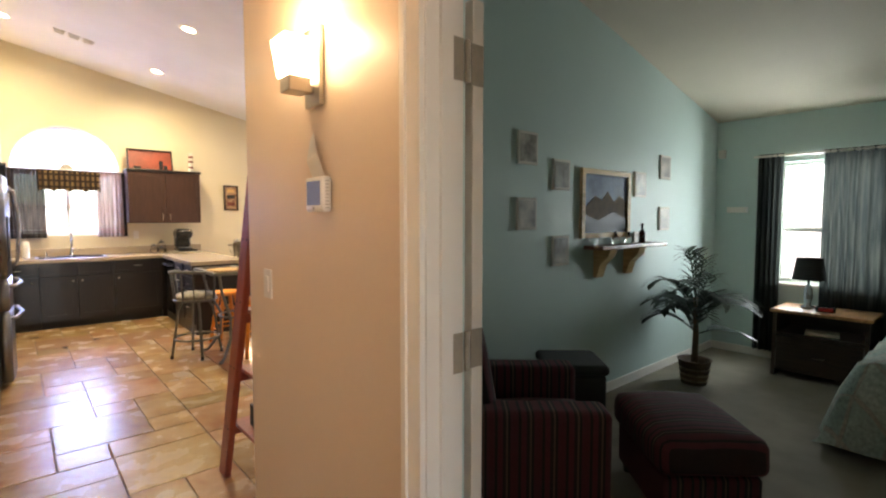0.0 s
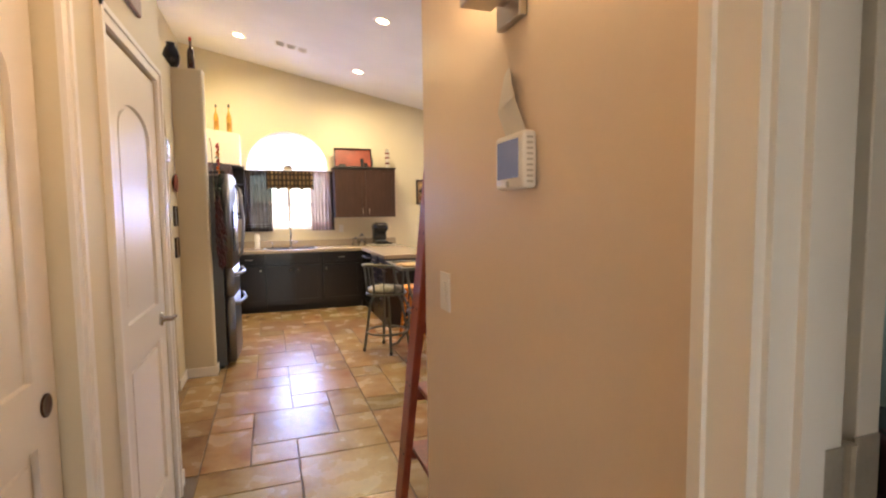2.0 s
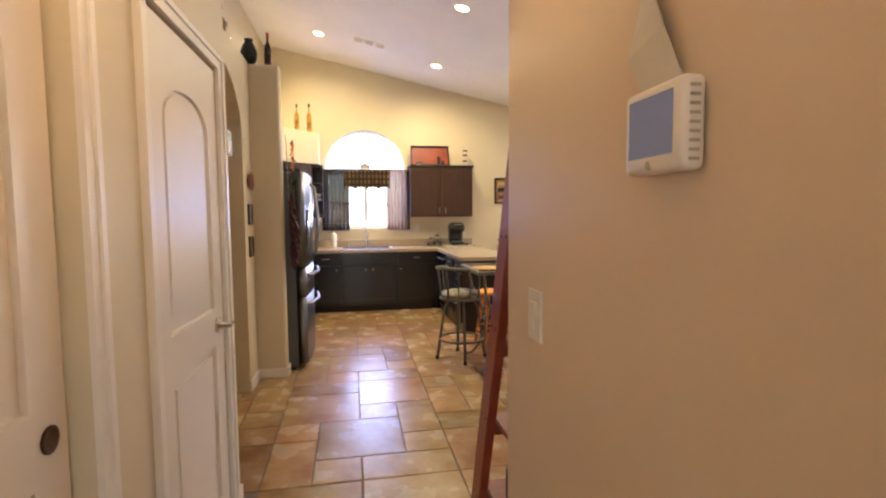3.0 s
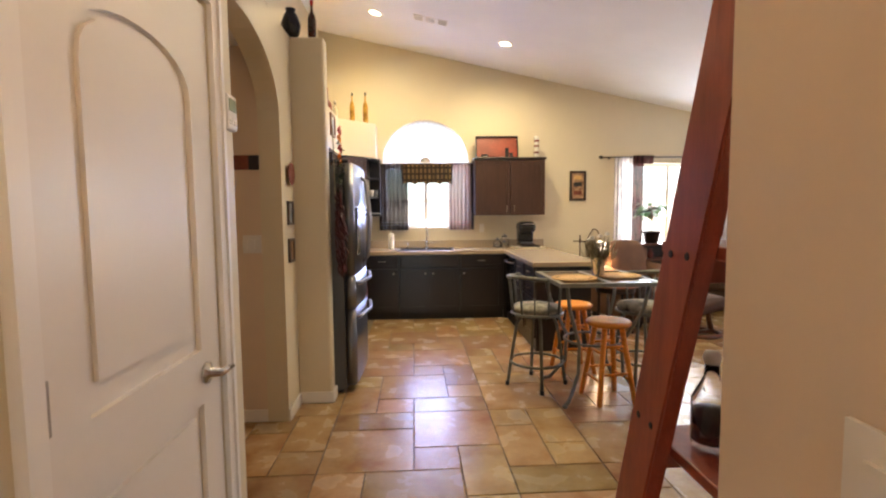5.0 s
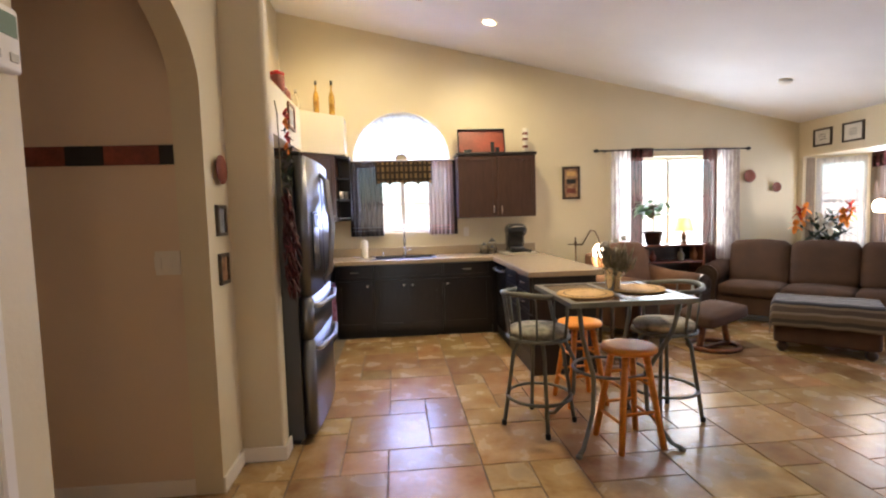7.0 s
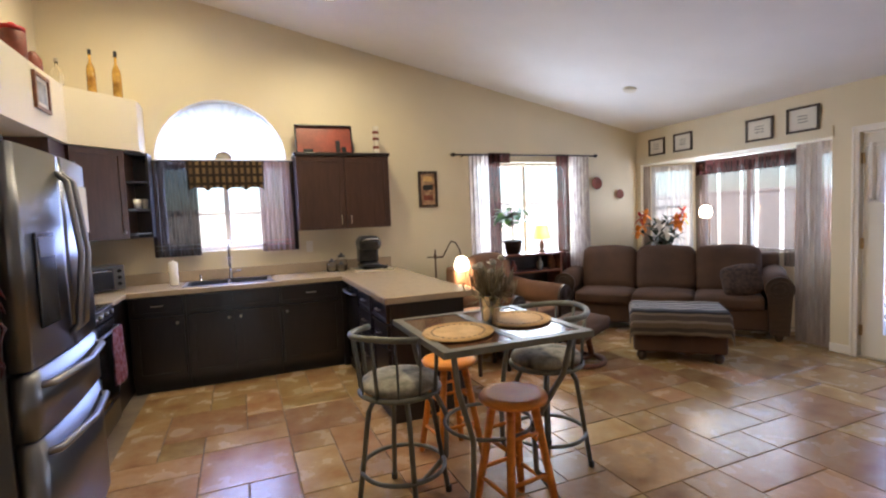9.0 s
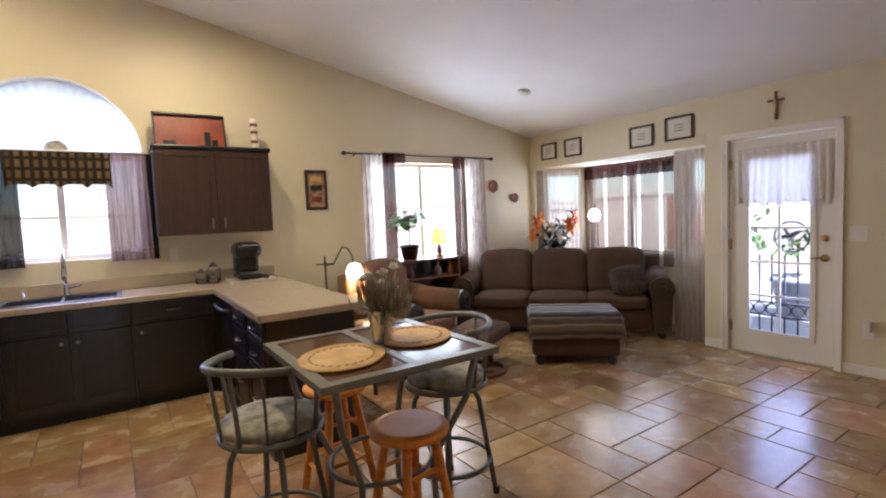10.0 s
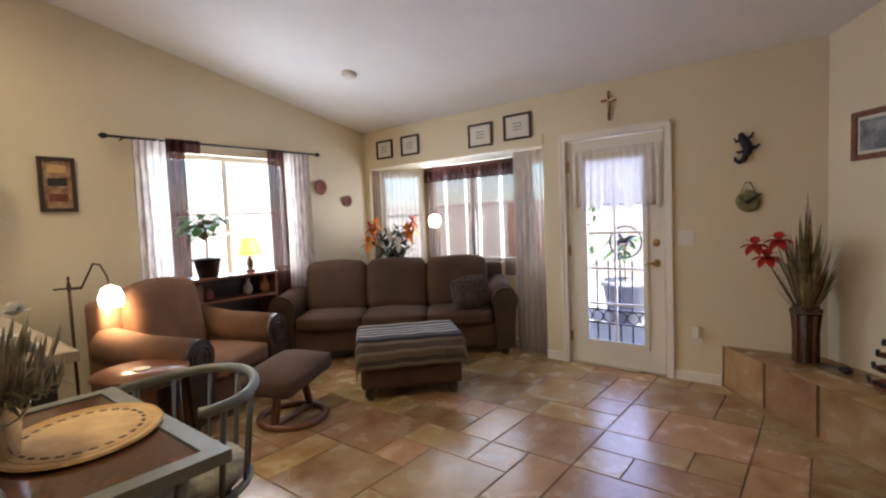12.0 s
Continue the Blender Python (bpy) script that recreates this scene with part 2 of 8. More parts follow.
M["ceiling_cream"] = mat("ceiling_paint_cream", (0.70, 0.62, 0.50), 0.8, 0, 0.03, 2.0, 120, 0.3)
M["sheer_tan"] = cloth("sheer_tan", (0.46, 0.375, 0.325), (0.37, 0.295, 0.26), 0.2, 0.45, (22, 22, 6))
M["trim"] = mat("trim_paint_white", (0.84, 0.79, 0.72), 0.35, 0, 0.02, 3, 60, 0.03)
M["door"] = mat("door_paint_white", (0.80, 0.74, 0.66), 0.35, 0, 0.03, 2, 50, 0.05)
M["door_ext"] = mat("door_paint_ivory", (0.80, 0.76, 0.68), 0.4, 0, 0.03, 2, 50, 0.05)
M["grout"] = mat("grout_brown", (0.16, 0.12, 0.09), 0.9, 0, 0.2, 8, 120, 0.3)
M["tile"] = tile_mat("tile_stone_look")
M["carpet"] = mat("carpet_beige", (0.25, 0.22, 0.17), 0.95, 0, 0.15, 4, 300, 0.8)
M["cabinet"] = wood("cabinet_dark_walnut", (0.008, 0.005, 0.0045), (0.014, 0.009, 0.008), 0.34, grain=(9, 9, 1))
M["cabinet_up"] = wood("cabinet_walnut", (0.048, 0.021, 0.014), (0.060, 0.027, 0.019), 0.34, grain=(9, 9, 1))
M["counter"] = mat("counter_tan_laminate", (0.40, 0.32, 0.235), 0.25, 0, 0.05, 30, 200, 0.02)
M["backsplash"] = mat("backsplash_cream", (0.62, 0.56, 0.45), 0.35, 0, 0.06, 6, 60, 0.05)
M["steel"] = mat("steel_brushed", (0.20, 0.205, 0.225), 0.34, 1.0, 0.06, 3, 160, 0.03, stretch=(1, 1, 0.05))
M["steel_dark"] = mat("fridge_side_grey", (0.10, 0.10, 0.105), 0.45, 0.4, 0.06, 3, 160, 0.03)
M["fridge_handle"] = mat("handle_brushed_steel", (0.30, 0.30, 0.32), 0.42, 1.0, 0.06, 3, 160, 0.02)
M["chrome"] = mat("chrome", (0.62, 0.61, 0.6), 0.15, 1.0, 0.04, 3, 60, 0.0)
M["nickel"] = mat("nickel_satin", (0.5, 0.46, 0.40), 0.28, 1.0, 0.05, 5, 90, 0.02)
M["hinge_metal"] = mat("hinge_painted_nickel", (0.40, 0.35, 0.28), 0.45, 0.25, 0.12, 9, 90, 0.05)
M["brass"] = mat("brass_aged", (0.45, 0.30, 0.13), 0.3, 1.0, 0.15, 9, 90, 0.05)
M["iron"] = mat("iron_dark", (0.025, 0.025, 0.03), 0.5, 0.6, 0.2, 12, 120, 0.2)
M["pewter"] = mat("stool_grey_green_metal", (0.15, 0.155, 0.135), 0.42, 0.35, 0.15, 14, 160, 0.15)
M["stool_wood"] = mat("stool_oak_orange", (0.76, 0.25, 0.032), 0.42, 0, 0.12, 5, 34, 0.04, (0.86, 0.34, 0.055), spec=0.25, stretch=(1, 1, 12))
M["ladder"] = wood("ladder_red_stain", (0.30, 0.052, 0.026), (0.36, 0.075, 0.036), 0.45, grain=(8, 8, 1))
M["red_wood"] = wood("cherry_wood", (0.16, 0.055, 0.028), (0.24, 0.09, 0.045), 0.3, grain=(1, 8, 8))
M["dark_wood"] = wood("dark_carved_wood", (0.03, 0.018, 0.013), (0.06, 0.035, 0.022), 0.35)
# nightstand top only: window light on the wood is put into this brighter orange
M["night_wood_lit"] = wood("nightstand_wood_lit_top", (0.42, 0.20, 0.08), (0.54, 0.28, 0.12), 0.35, grain=(8, 1, 1))
M["pine"] = wood("pine_frame", (0.62, 0.40, 0.16), (0.72, 0.52, 0.25), 0.45)
M["sofa"] = mat("sofa_brown_microfibre", (0.076, 0.040, 0.025), 0.9, 0, 0.22, 5, 220, 0.4)
M["chair_fab"] = mat("recliner_brown_microfibre", (0.165, 0.082, 0.045), 0.9, 0, 0.2, 5, 220, 0.4)
M["cushion"] = mat("seat_pad_floral", (0.10, 0.105, 0.09), 0.8, 0, 0.6, 10, 60, 0.2, second=(0.50, 0.46, 0.36))
M["throw_pillow"] = mat("pillow_dark_pattern", (0.03, 0.018, 0.016), 0.85, 0, 0.6, 30, 90, 0.3, second=(0.085, 0.05, 0.04))
M["black"] = mat("black_plastic", (0.012, 0.012, 0.014), 0.25, 0, 0.1, 6, 90, 0.02)
M["black_matte"] = mat("black_matte", (0.02, 0.02, 0.02), 0.7, 0, 0.2, 6, 90, 0.1)
M["white_plastic"] = mat("white_plastic", (0.78, 0.74, 0.68), 0.35, 0, 0.02, 4, 60, 0.0)
M["screen"] = mat("lcd_screen_grey", (0.16, 0.18, 0.26), 0.15, 0, 0.05, 6, 60, 0.0, emit=0.03, emit_color=(0.4, 0.45, 0.7))
M["lcd"] = mat("lcd_green", (0.20, 0.28, 0.20), 0.2, 0, 0.05, 6, 60, 0.0)
M["paper"] = mat("paper_white", (0.72, 0.68, 0.6), 0.8, 0, 0.05, 9, 80, 0.05)
M["straw"] = mat("placemat_woven", (0.62, 0.37, 0.13), 0.75, 0, 0.15, 12, 160, 0.5, second=(0.74, 0.50, 0.22))
M["granite"] = mat("table_tile_brown", (0.085, 0.035, 0.02), 0.14, 0, 0.4, 20, 120, 0.02)
M["table_frame"] = mat("table_pewter_frame", (0.20, 0.20, 0.175), 0.4, 0.3, 0.15, 14, 160, 0.15)
M["leaf"] = mat("leaf_green", (0.05, 0.16, 0.03), 0.4, 0, 0.3, 14, 60, 0.1, second=(0.11, 0.27, 0.06))
M["palm"] = mat("palm_dark_green", (0.012, 0.03, 0.013), 0.5, 0, 0.35, 14, 60, 0.1)
M["dry"] = mat("dry_grass_stems", (0.27, 0.22, 0.13), 0.8, 0, 0.35, 20, 60, 0.2, second=(0.40, 0.35, 0.24))
M["reed"] = mat("reed_brown_red", (0.13, 0.05, 0.03), 0.8, 0, 0.4, 20, 60, 0.2, second=(0.27, 0.15, 0.08))
M["reed_green"] = mat("reed_olive", (0.14, 0.14, 0.05), 0.7, 0, 0.4, 20, 60, 0.2, second=(0.28, 0.24, 0.1))
M["stem"] = mat("stem_brown", (0.10, 0.06, 0.03), 0.8, 0, 0.3, 20, 60, 0.2)
M["red"] = mat("petal_red", (0.45, 0.015, 0.012), 0.6, 0, 0.25, 20, 60, 0.1)
M["orange"] = mat("petal_orange", (0.75, 0.24, 0.02), 0.6, 0, 0.25, 20, 60, 0.1)
M["white_petal"] = mat("petal_white", (0.75, 0.73, 0.68), 0.6, 0, 0.1, 20, 60, 0.1)
M["chili"] = mat("chili_dark_red", (0.05, 0.005, 0.007), 0.3, 0, 0.4, 20, 60, 0.1)
M["terracotta"] = mat("terracotta_clay", (0.32, 0.14, 0.07), 0.8, 0, 0.25, 7, 60, 0.3)
M["clay_red"] = mat("clay_dark_red", (0.20, 0.05, 0.03), 0.6, 0, 0.3, 10, 60, 0.2)
M["tin"] = mat("tin_bucket", (0.70, 0.71, 0.74), 0.25, 1.0, 0.15, 8, 60, 0.1)
M["tray_red"] = mat("tray_red_lacquer", (0.24, 0.035, 0.014), 0.4, 0, 0.3, 5, 60, 0.05)
M["shade_yellow"] = mat("lamp_shade_parchment", (0.72, 0.46, 0.13), 0.8, 0, 0.05, 6, 60, 0.1, emit=0.6, emit_color=(1.0, 0.55, 0.12))
M["globe"] = mat("lamp_glass_lit", (0.9, 0.85, 0.75), 0.4, 0, 0.02, 6, 60, 0.0, emit=4.5, emit_color=(1.0, 0.82, 0.58))
M["sconce"] = mat("sconce_glass_lit", (0.9, 0.85, 0.75), 0.4, 0, 0.02, 6, 60, 0.0, emit=3.2, emit_color=(1.0, 0.74, 0.42))
M["can"] = mat("can_light_lit", (0.9, 0.85, 0.75), 0.4, 0, 0.02, 6, 60, 0.0, emit=5.0, emit_color=(1.0, 0.80, 0.50))
M["pane"] = thin_glass("window_pane")
M["glass"] = glass("clear_glass")
M["glass_dark"] = glass("bottle_glass_brown", (0.35, 0.16, 0.05), 0.05)
M["oil"] = mat("bottle_amber_oil", (0.35, 0.16, 0.02), 0.15, 0, 0.4, 12, 60, 0.0, second=(0.6, 0.35, 0.06), coat=0.6)
M["bottle_dark"] = mat("bottle_dark", (0.05, 0.015, 0.01), 0.12, 0, 0.3, 12, 60, 0.0, coat=0.6)
M["sheer"] = cloth("sheer_cream", (0.66, 0.60, 0.58), (0.42, 0.36, 0.36), 0.22, 0.5, (26, 26, 8))
M["sheer_dark"] = cloth("sheer_brown", (0.030, 0.010, 0.009), (0.062, 0.021, 0.019), 0.07, 0.35)
M["sheer_bay"] = cloth("sheer_bay_brown", (0.10, 0.064, 0.05), (0.05, 0.03, 0.025), 0.24, 0.34)
M["sheer_white"] = cloth("sheer_white", (0.80, 0.80, 0.80), (0.68, 0.68, 0.7), 0.3, 0.6)
M["cafe"] = cloth("cafe_curtain_grey_brown", (0.016, 0.011, 0.008), (0.034, 0.024, 0.018), 0.045, 0.06)
M["cafe_pink"] = cloth("cafe_curtain_rose", (0.14, 0.086, 0.058), (0.22, 0.137, 0.095), 0.08, 0.27)
M["valance"] = checked("valance_check", (0.020, 0.011, 0.008), (0.19, 0.125, 0.055), (0.09, 0.05, 0.025))
M["lace"] = cloth("lace_cream", (0.84, 0.80, 0.74), (0.76, 0.71, 0.64), 0.05, 0.22, (60, 60, 12))
M["bed_curtain"] = cloth("bedroom_curtain_grey", (0.022, 0.025, 0.026), (0.048, 0.052, 0.046), 0.0, 0.22)
M["blanket"] = stripes("blanket_striped", ((0.0, (0.15, 0.12, 0.095)), (0.035, (0.05, 0.04, 0.038)), (0.07, (0.13, 0.095, 0.07)), (0.11, (0.20, 0.17, 0.15)), (0.135, (0.07, 0.05, 0.045)), (0.18, (0.17, 0.14, 0.115)),
                                               (0.205, (0.014, 0.013, 0.020)), (0.34, (0.36, 0.33, 0.32)), (0.375, (0.016, 0.015, 0.022)), (0.42, (0.30, 0.28, 0.28)), (0.455, (0.02, 0.018, 0.026)), (0.50, (0.34, 0.31, 0.30)),
                                               (0.53, (0.018, 0.016, 0.022)), (0.585, (0.38, 0.35, 0.34)), (0.62, (0.02, 0.018, 0.022)), (0.70, (0.30, 0.26, 0.22)), (0.74, (0.03, 0.026, 0.03))), axis="uv", size=1.02)
M["striped"] = stripes("armchair_striped_burgundy", BURGUNDY, axis=0, size=0.10)
M["striped_depth"] = stripes("armchair_striped_burgundy_sides", BURGUNDY, axis=1, size=0.10)
M["quilt"] = patchwork("quilt_patchwork", (0.52, 0.55, 0.48), (0.24, 0.32, 0.30), (0.40, 0.36, 0.30))
M["stone_wall"] = mat("block_wall_tan", (0.62, 0.54, 0.47), 0.9, 0, 0.1, 4, 40, 0.4)
M["concrete"] = mat("patio_concrete", (0.50, 0.49, 0.52), 0.85, 0, 0.1, 3, 60, 0.3)
M["gravel"] = mat("desert_gravel", (0.56, 0.50, 0.43), 0.95, 0, 0.2, 9, 90, 0.6)
M["hill"] = mat("far_hills", (0.30, 0.26, 0.24), 0.95, 0, 0.2, 0.02, 0.3, 0.0)
M["fence_wood"] = wood("fence_redwood", (0.36, 0.16, 0.08), (0.46, 0.22, 0.12), 0.8, grain=(10, 10, 1))
M["picture"] = mat("print_muted", (0.30, 0.28, 0.24), 0.4, 0, 0.5, 9, 40, 0.0, second=(0.55, 0.5, 0.42))
M["picture_red"] = mat("print_red_brown", (0.30, 0.11, 0.06), 0.4, 0, 0.55, 22, 70, 0.0, second=(0.50, 0.32, 0.18))
M["picture_blue"] = mat("print_blue_grey", (0.12, 0.15, 0.22), 0.3, 0, 0.5, 9, 40, 0.0, second=(0.4, 0.42, 0.45))
M["picture_sky"] = mat("picture_blue_sky", (0.05, 0.10, 0.24), 0.5, 0, 0.5, 5, 30, 0.0, second=(0.16, 0.22, 0.36), spec=0.2)
M["towel"] = mat("towel_floral", (0.34, 0.02, 0.04), 0.9, 0, 0.5, 24, 90, 0.3, second=(0.34, 0.22, 0.40))
M["lamp_dark"] = mat("lamp_bronze", (0.09, 0.05, 0.03), 0.35, 0.8, 0.2, 9, 60, 0.05)

# ---- builders ----


def mesh(name, bm, material, smooth=False):
    me = bpy.data.meshes.new(name)
    bmesh.ops.recalc_face_normals(bm, faces=bm.faces)
    bm.to_mesh(me)
    bm.free()
    for m in material if isinstance(material, (list, tuple)) else [material]:
        me.materials.append(m)
    if smooth:
        for p in me.polygons:
            p.use_smooth = True
    return me


def part(name, bm, material, parent, label="", smooth=False):
    """Links a bmesh as one mesh object under a thing or under a part, in the thing's own axes."""
    ob = new(name, mesh(name, bm, material, smooth))
    ob.parent = parent
    if label:
        tagged(ob, label)
    return ob


def thing(name, label, category, at=(0, 0, 0), turn=0.0, group="", kind=""):
    ob = new(name)
    ob.empty_display_size = 0.1
    ob.matrix_world = pose(*at, 0, 0, turn)
    return tagged(ob, label, category, group, kind)


def solo(name, bm, material, label, category, at=(0, 0, 0), turn=0.0, group="", kind="", smooth=False):
    """A thing of one mesh."""
    ob = new(name, mesh(name, bm, material, smooth))
    ob.matrix_world = pose(*at, 0, 0, turn)
    return tagged(ob, label, category, group, kind)


def B():
    return bmesh.new()


def box(bm, x0, x1, y0, y1, z0, z1, bevel=0.0, seg=2, m=None):
    """A box, its edges rounded by bevel; m turns or moves it."""
    r = bmesh.ops.create_cube(bm, size=1.0)
    mt = Matrix.Translation(((x0 + x1) / 2, (y0 + y1) / 2, (z0 + z1) / 2)) @ Matrix.Diagonal((x1 - x0, y1 - y0, z1 - z0, 1))
    if m is not None:
        mt = m @ mt
    bmesh.ops.transform(bm, matrix=mt, verts=r["verts"])
    if bevel:
        edges = list({e for v in r["verts"] for e in v.link_edges})
        bmesh.ops.bevel(bm, geom=edges, offset=min(bevel, abs(x1 - x0) * 0.48, abs(y1 - y0) * 0.48, abs(z1 - z0) * 0.48), segments=seg, profile=0.5, affect="EDGES", clamp_overlap=True)
    return bm


def lathe(bm, profile, seg=24, at=(0, 0, 0), cap=True, m=None):
    """Turns (radius, height) pairs round the z axis."""
    rings = []
    for r, z in profile:
        ring = []
        for k in range(seg):
            a = 2 * math.pi * k / seg
            p = Vector((at[0] + r * math.cos(a), at[1] + r * math.sin(a), at[2] + z))
            ring.append(bm.verts.new(m @ p if m is not None else p))
        rings.append(ring)
    for a, b in zip(rings, rings[1:]):
        for k in range(seg):
            bm.faces.new((a[k], a[(k + 1) % seg], b[(k + 1) % seg], b[k]))
    if cap:
        for ring in (rings[0], rings[-1]):
            try:
                bm.faces.new(ring)
            except ValueError:
                pass
    return bm


def tube(bm, points, r, seg=8, closed=False, radii=None):
    """A round bar along points."""
    pts = [Vector(p) for p in points]
    n = len(pts)
    rings = []
    up = None
    for i, p in enumerate(pts):
        if closed:
            t = (pts[(i + 1) % n] - pts[i - 1]).normalized()
        else:
            t = (pts[min(i + 1, n - 1)] - pts[max(i - 1, 0)]).normalized()
        if up is None:
            up = t.orthogonal().normalized()
        else:
            up = (up - t * up.dot(t)).normalized()
        side = t.cross(up)
        rr = radii[i] if radii else r
        rings.append([bm.verts.new(p + rr * (math.cos(2 * math.pi * k / seg) * up + math.sin(2 * math.pi * k / seg) * side)) for k in range(seg)])
    pairs = list(zip(rings, rings[1:])) + ([(rings[-1], rings[0])] if closed else [])
    for a, b in pairs:
        for k in range(seg):
            bm.faces.new((a[k], a[(k + 1) % seg], b[(k + 1) % seg], b[k]))
    if not closed:
        bm.faces.new(list(reversed(rings[0])))
        bm.faces.new(rings[-1])
    return bm


def arc(center, r, a0, a1, n, z=0.0, plane="xy"):
    out = []
    for k in range(n + 1):
        a = radians(a0 + (a1 - a0) * k / n)
        c, s = r * math.cos(a), r * math.sin(a)
        if plane == "xy":
            out.append((center[0] + c, center[1] + s, z))
        elif plane == "xz":
            out.append((center[0] + c, z, center[1] + s))
        else:
            out.append((z, center[0] + c, center[1] + s))
    return out


def ring(center, r, n, z):
    return [(center[0] + r * math.cos(2 * math.pi * k / n), center[1] + r * math.sin(2 * math.pi * k / n), z) for k in range(n)]


def prism(bm, outline, z0, z1, bevel=0.0):
    """An upright prism over a flat outline of (x, y)."""
    lo = [bm.verts.new((x, y, z0)) for x, y in outline]
    hi = [bm.verts.new((x, y, z1)) for x, y in outline]
    n = len(outline)
    bm.faces.new(lo)
    bm.faces.new(hi)
    for k in range(n):
        bm.faces.new((lo[k], lo[(k + 1) % n], hi[(k + 1) % n], hi[k]))
    if bevel:
        bmesh.ops.bevel(bm, geom=[e for e in bm.edges if abs(e.verts[0].co.z - e.verts[1].co.z) < 1e-6], offset=bevel, segments=2, affect="EDGES")
    return bm


def slab(outer, holes, depth, m):
    """A wall or board from an outline in its own (u, v), with holes cut through, depth thick; m sets it into the world (u, v, depth)."""
    bm = B()
    edges = []
    for loop in [outer, *holes]:
        vs = [bm.verts.new((u, v, 0)) for u, v in loop]
        edges += [bm.edges.new((vs[k], vs[(k + 1) % len(vs)])) for k in range(len(vs))]
    bmesh.ops.triangle_fill(bm, edges=edges, use_beauty=True, use_dissolve=False, normal=(0, 0, 1))
    r = bmesh.ops.extrude_face_region(bm, geom=list(bm.faces))
    bmesh.ops.translate(bm, vec=(0, 0, depth), verts=[g for g in r["geom"] if isinstance(g, bmesh.types.BMVert)])
    bmesh.ops.transform(bm, matrix=m, verts=bm.verts)
    return bm


def rect(u0, u1, v0, v1):
    return [(u0, v0), (u1, v0), (u1, v1), (u0, v1)]


def facing_y(y):
    """(u, v, d) to (x = u, z = v, y = y + d)."""
    return Matrix(((1, 0, 0, 0), (0, 0, 1, y), (0, 1, 0, 0), (0, 0, 0, 1)))


def facing_x(x):
    """(u, v, d) to (y = u, z = v, x = x + d)."""
    return Matrix(((0, 0, 1, x), (1, 0, 0, 0), (0, 1, 0, 0), (0, 0, 0, 1)))


def cushion(bm, x0, x1, y0, y1, z0, z1, puff=0.25, n=10, m=None):
    """A stuffed box: crowned faces and round edges."""
    bmesh.ops.create_cube(bm, size=2.0)
    bmesh.ops.subdivide_edges(bm, edges=list(bm.edges), cuts=n, use_grid_fill=True)
    vs = list(bm.verts)
    c, h = Vector(((x0 + x1) / 2, (y0 + y1) / 2, (z0 + z1) / 2)), Vector(((x1 - x0) / 2, (y1 - y0) / 2, (z1 - z0) / 2))
    rad = min(h) * 0.6
    for v in vs:
        q = v.co.copy()
        p = Vector((q.x * h.x, q.y * h.y, q.z * h.z))
        inner = Vector([max(-hh + rad, min(hh - rad, pp)) for pp, hh in zip(p, h)])
        d = p - inner
        if d.length > 1e-6:
            p = inner + d.normalized() * rad
        k = puff * min(h)
        w = [(1 - q.x**2), (1 - q.y**2), (1 - q.z**2)]
        p += Vector((q.x * k * 0.35 * w[1] * w[2], q.y * k * 0.35 * w[0] * w[2], q.z * k * w[0] * w[1]))
        p += 0.006 * noise.noise_vector(p * 7 + c * 3)
        p += c
        v.co = m @ p if m is not None else p
    return bm


def drape(bm, path, z0, z1, folds=8, depth=0.03, nz=14, flare=1.0, wave_bottom=0.0, seed=0.0):
    """A hung cloth along a straight path ((x, y), (x, y)), folded, from z1 down to z0."""
    a, b = Vector((*path[0], 0)), Vector((*path[1], 0))
    along = b - a
    side = Vector((-along.y, along.x, 0)).normalized()
    nu = folds * 8
    grid = []
    for j in range(nz + 1):
        v = j / nz
        row = []
        for i in range(nu + 1):
            u = i / nu
            ph = 2 * math.pi * folds * u + 0.6 * math.sin(5 * u + seed) + 0.5 * math.sin(3 * v + 7 * u + seed)
            d = depth * (0.35 + 0.65 * (1 - v) * flare) * math.sin(ph) + depth * 0.5 * noise.noise(Vector((u * 4 + seed, v * 2, seed)))
            z = z1 + (z0 - z1) * (1 - v)
            if j == 0 and wave_bottom:
                z += wave_bottom * abs(math.sin(math.pi * folds * 0.5 * u))
            p = a + along * (u + 0.006 * math.sin(ph * 0.5)) + side * d
            row.append(bm.verts.new((p.x, p.y, z)))
        grid.append(row)
    for r0, r1 in zip(grid, grid[1:]):
        for i in range(nu):
            bm.faces.new((r0[i], r0[i + 1], r1[i + 1], r1[i]))
    return bm


def leaf(bm, base, tip, width, droop=0.15, n=6, fold=0.15):
    """A pointed leaf blade from base to tip, bent down and folded along its rib."""
    base, tip = Vector(base), Vector(tip)
    d = tip - base
    side = d.cross(Vector((0, 0, 1)))
    side = side.normalized() if side.length > 1e-5 else Vector((1, 0, 0))
    up = side.cross(d).normalized()
    rows = []
    for k in range(n + 1):
        t = k / n
        w = width * 0.5 * math.sin(math.pi * min(1, 0.08 + t * 0.92)) ** 0.8 + 0.0005
        c = base + d * t - Vector((0, 0, droop * d.length * t * t))
        rows.append((bm.verts.new(c - side * w + up * w * fold), bm.verts.new(c), bm.verts.new(c + side * w + up * w * fold)))
    for a, b in zip(rows, rows[1:]):
        bm.faces.new((a[0], a[1], b[1], b[0]))
        bm.faces.new((a[1], a[2], b[2], b[1]))
    return bm


# ---- the large structure ----
N, E = 8.80, 6.08


def ceil_z(x):
    """The vault falls from the ridge over the kitchen to the garden wall."""
    return 2.51 + 0.207 * (E - x)


def setting(name, bm, material, label="", parent=None, smooth=False):
    ob = new(name, mesh(name, bm, material, smooth))
    if parent is not None:
        ob.parent = parent
    else:
        tagged(ob, label, name.split("_")[0], "", "structure")
    return ob


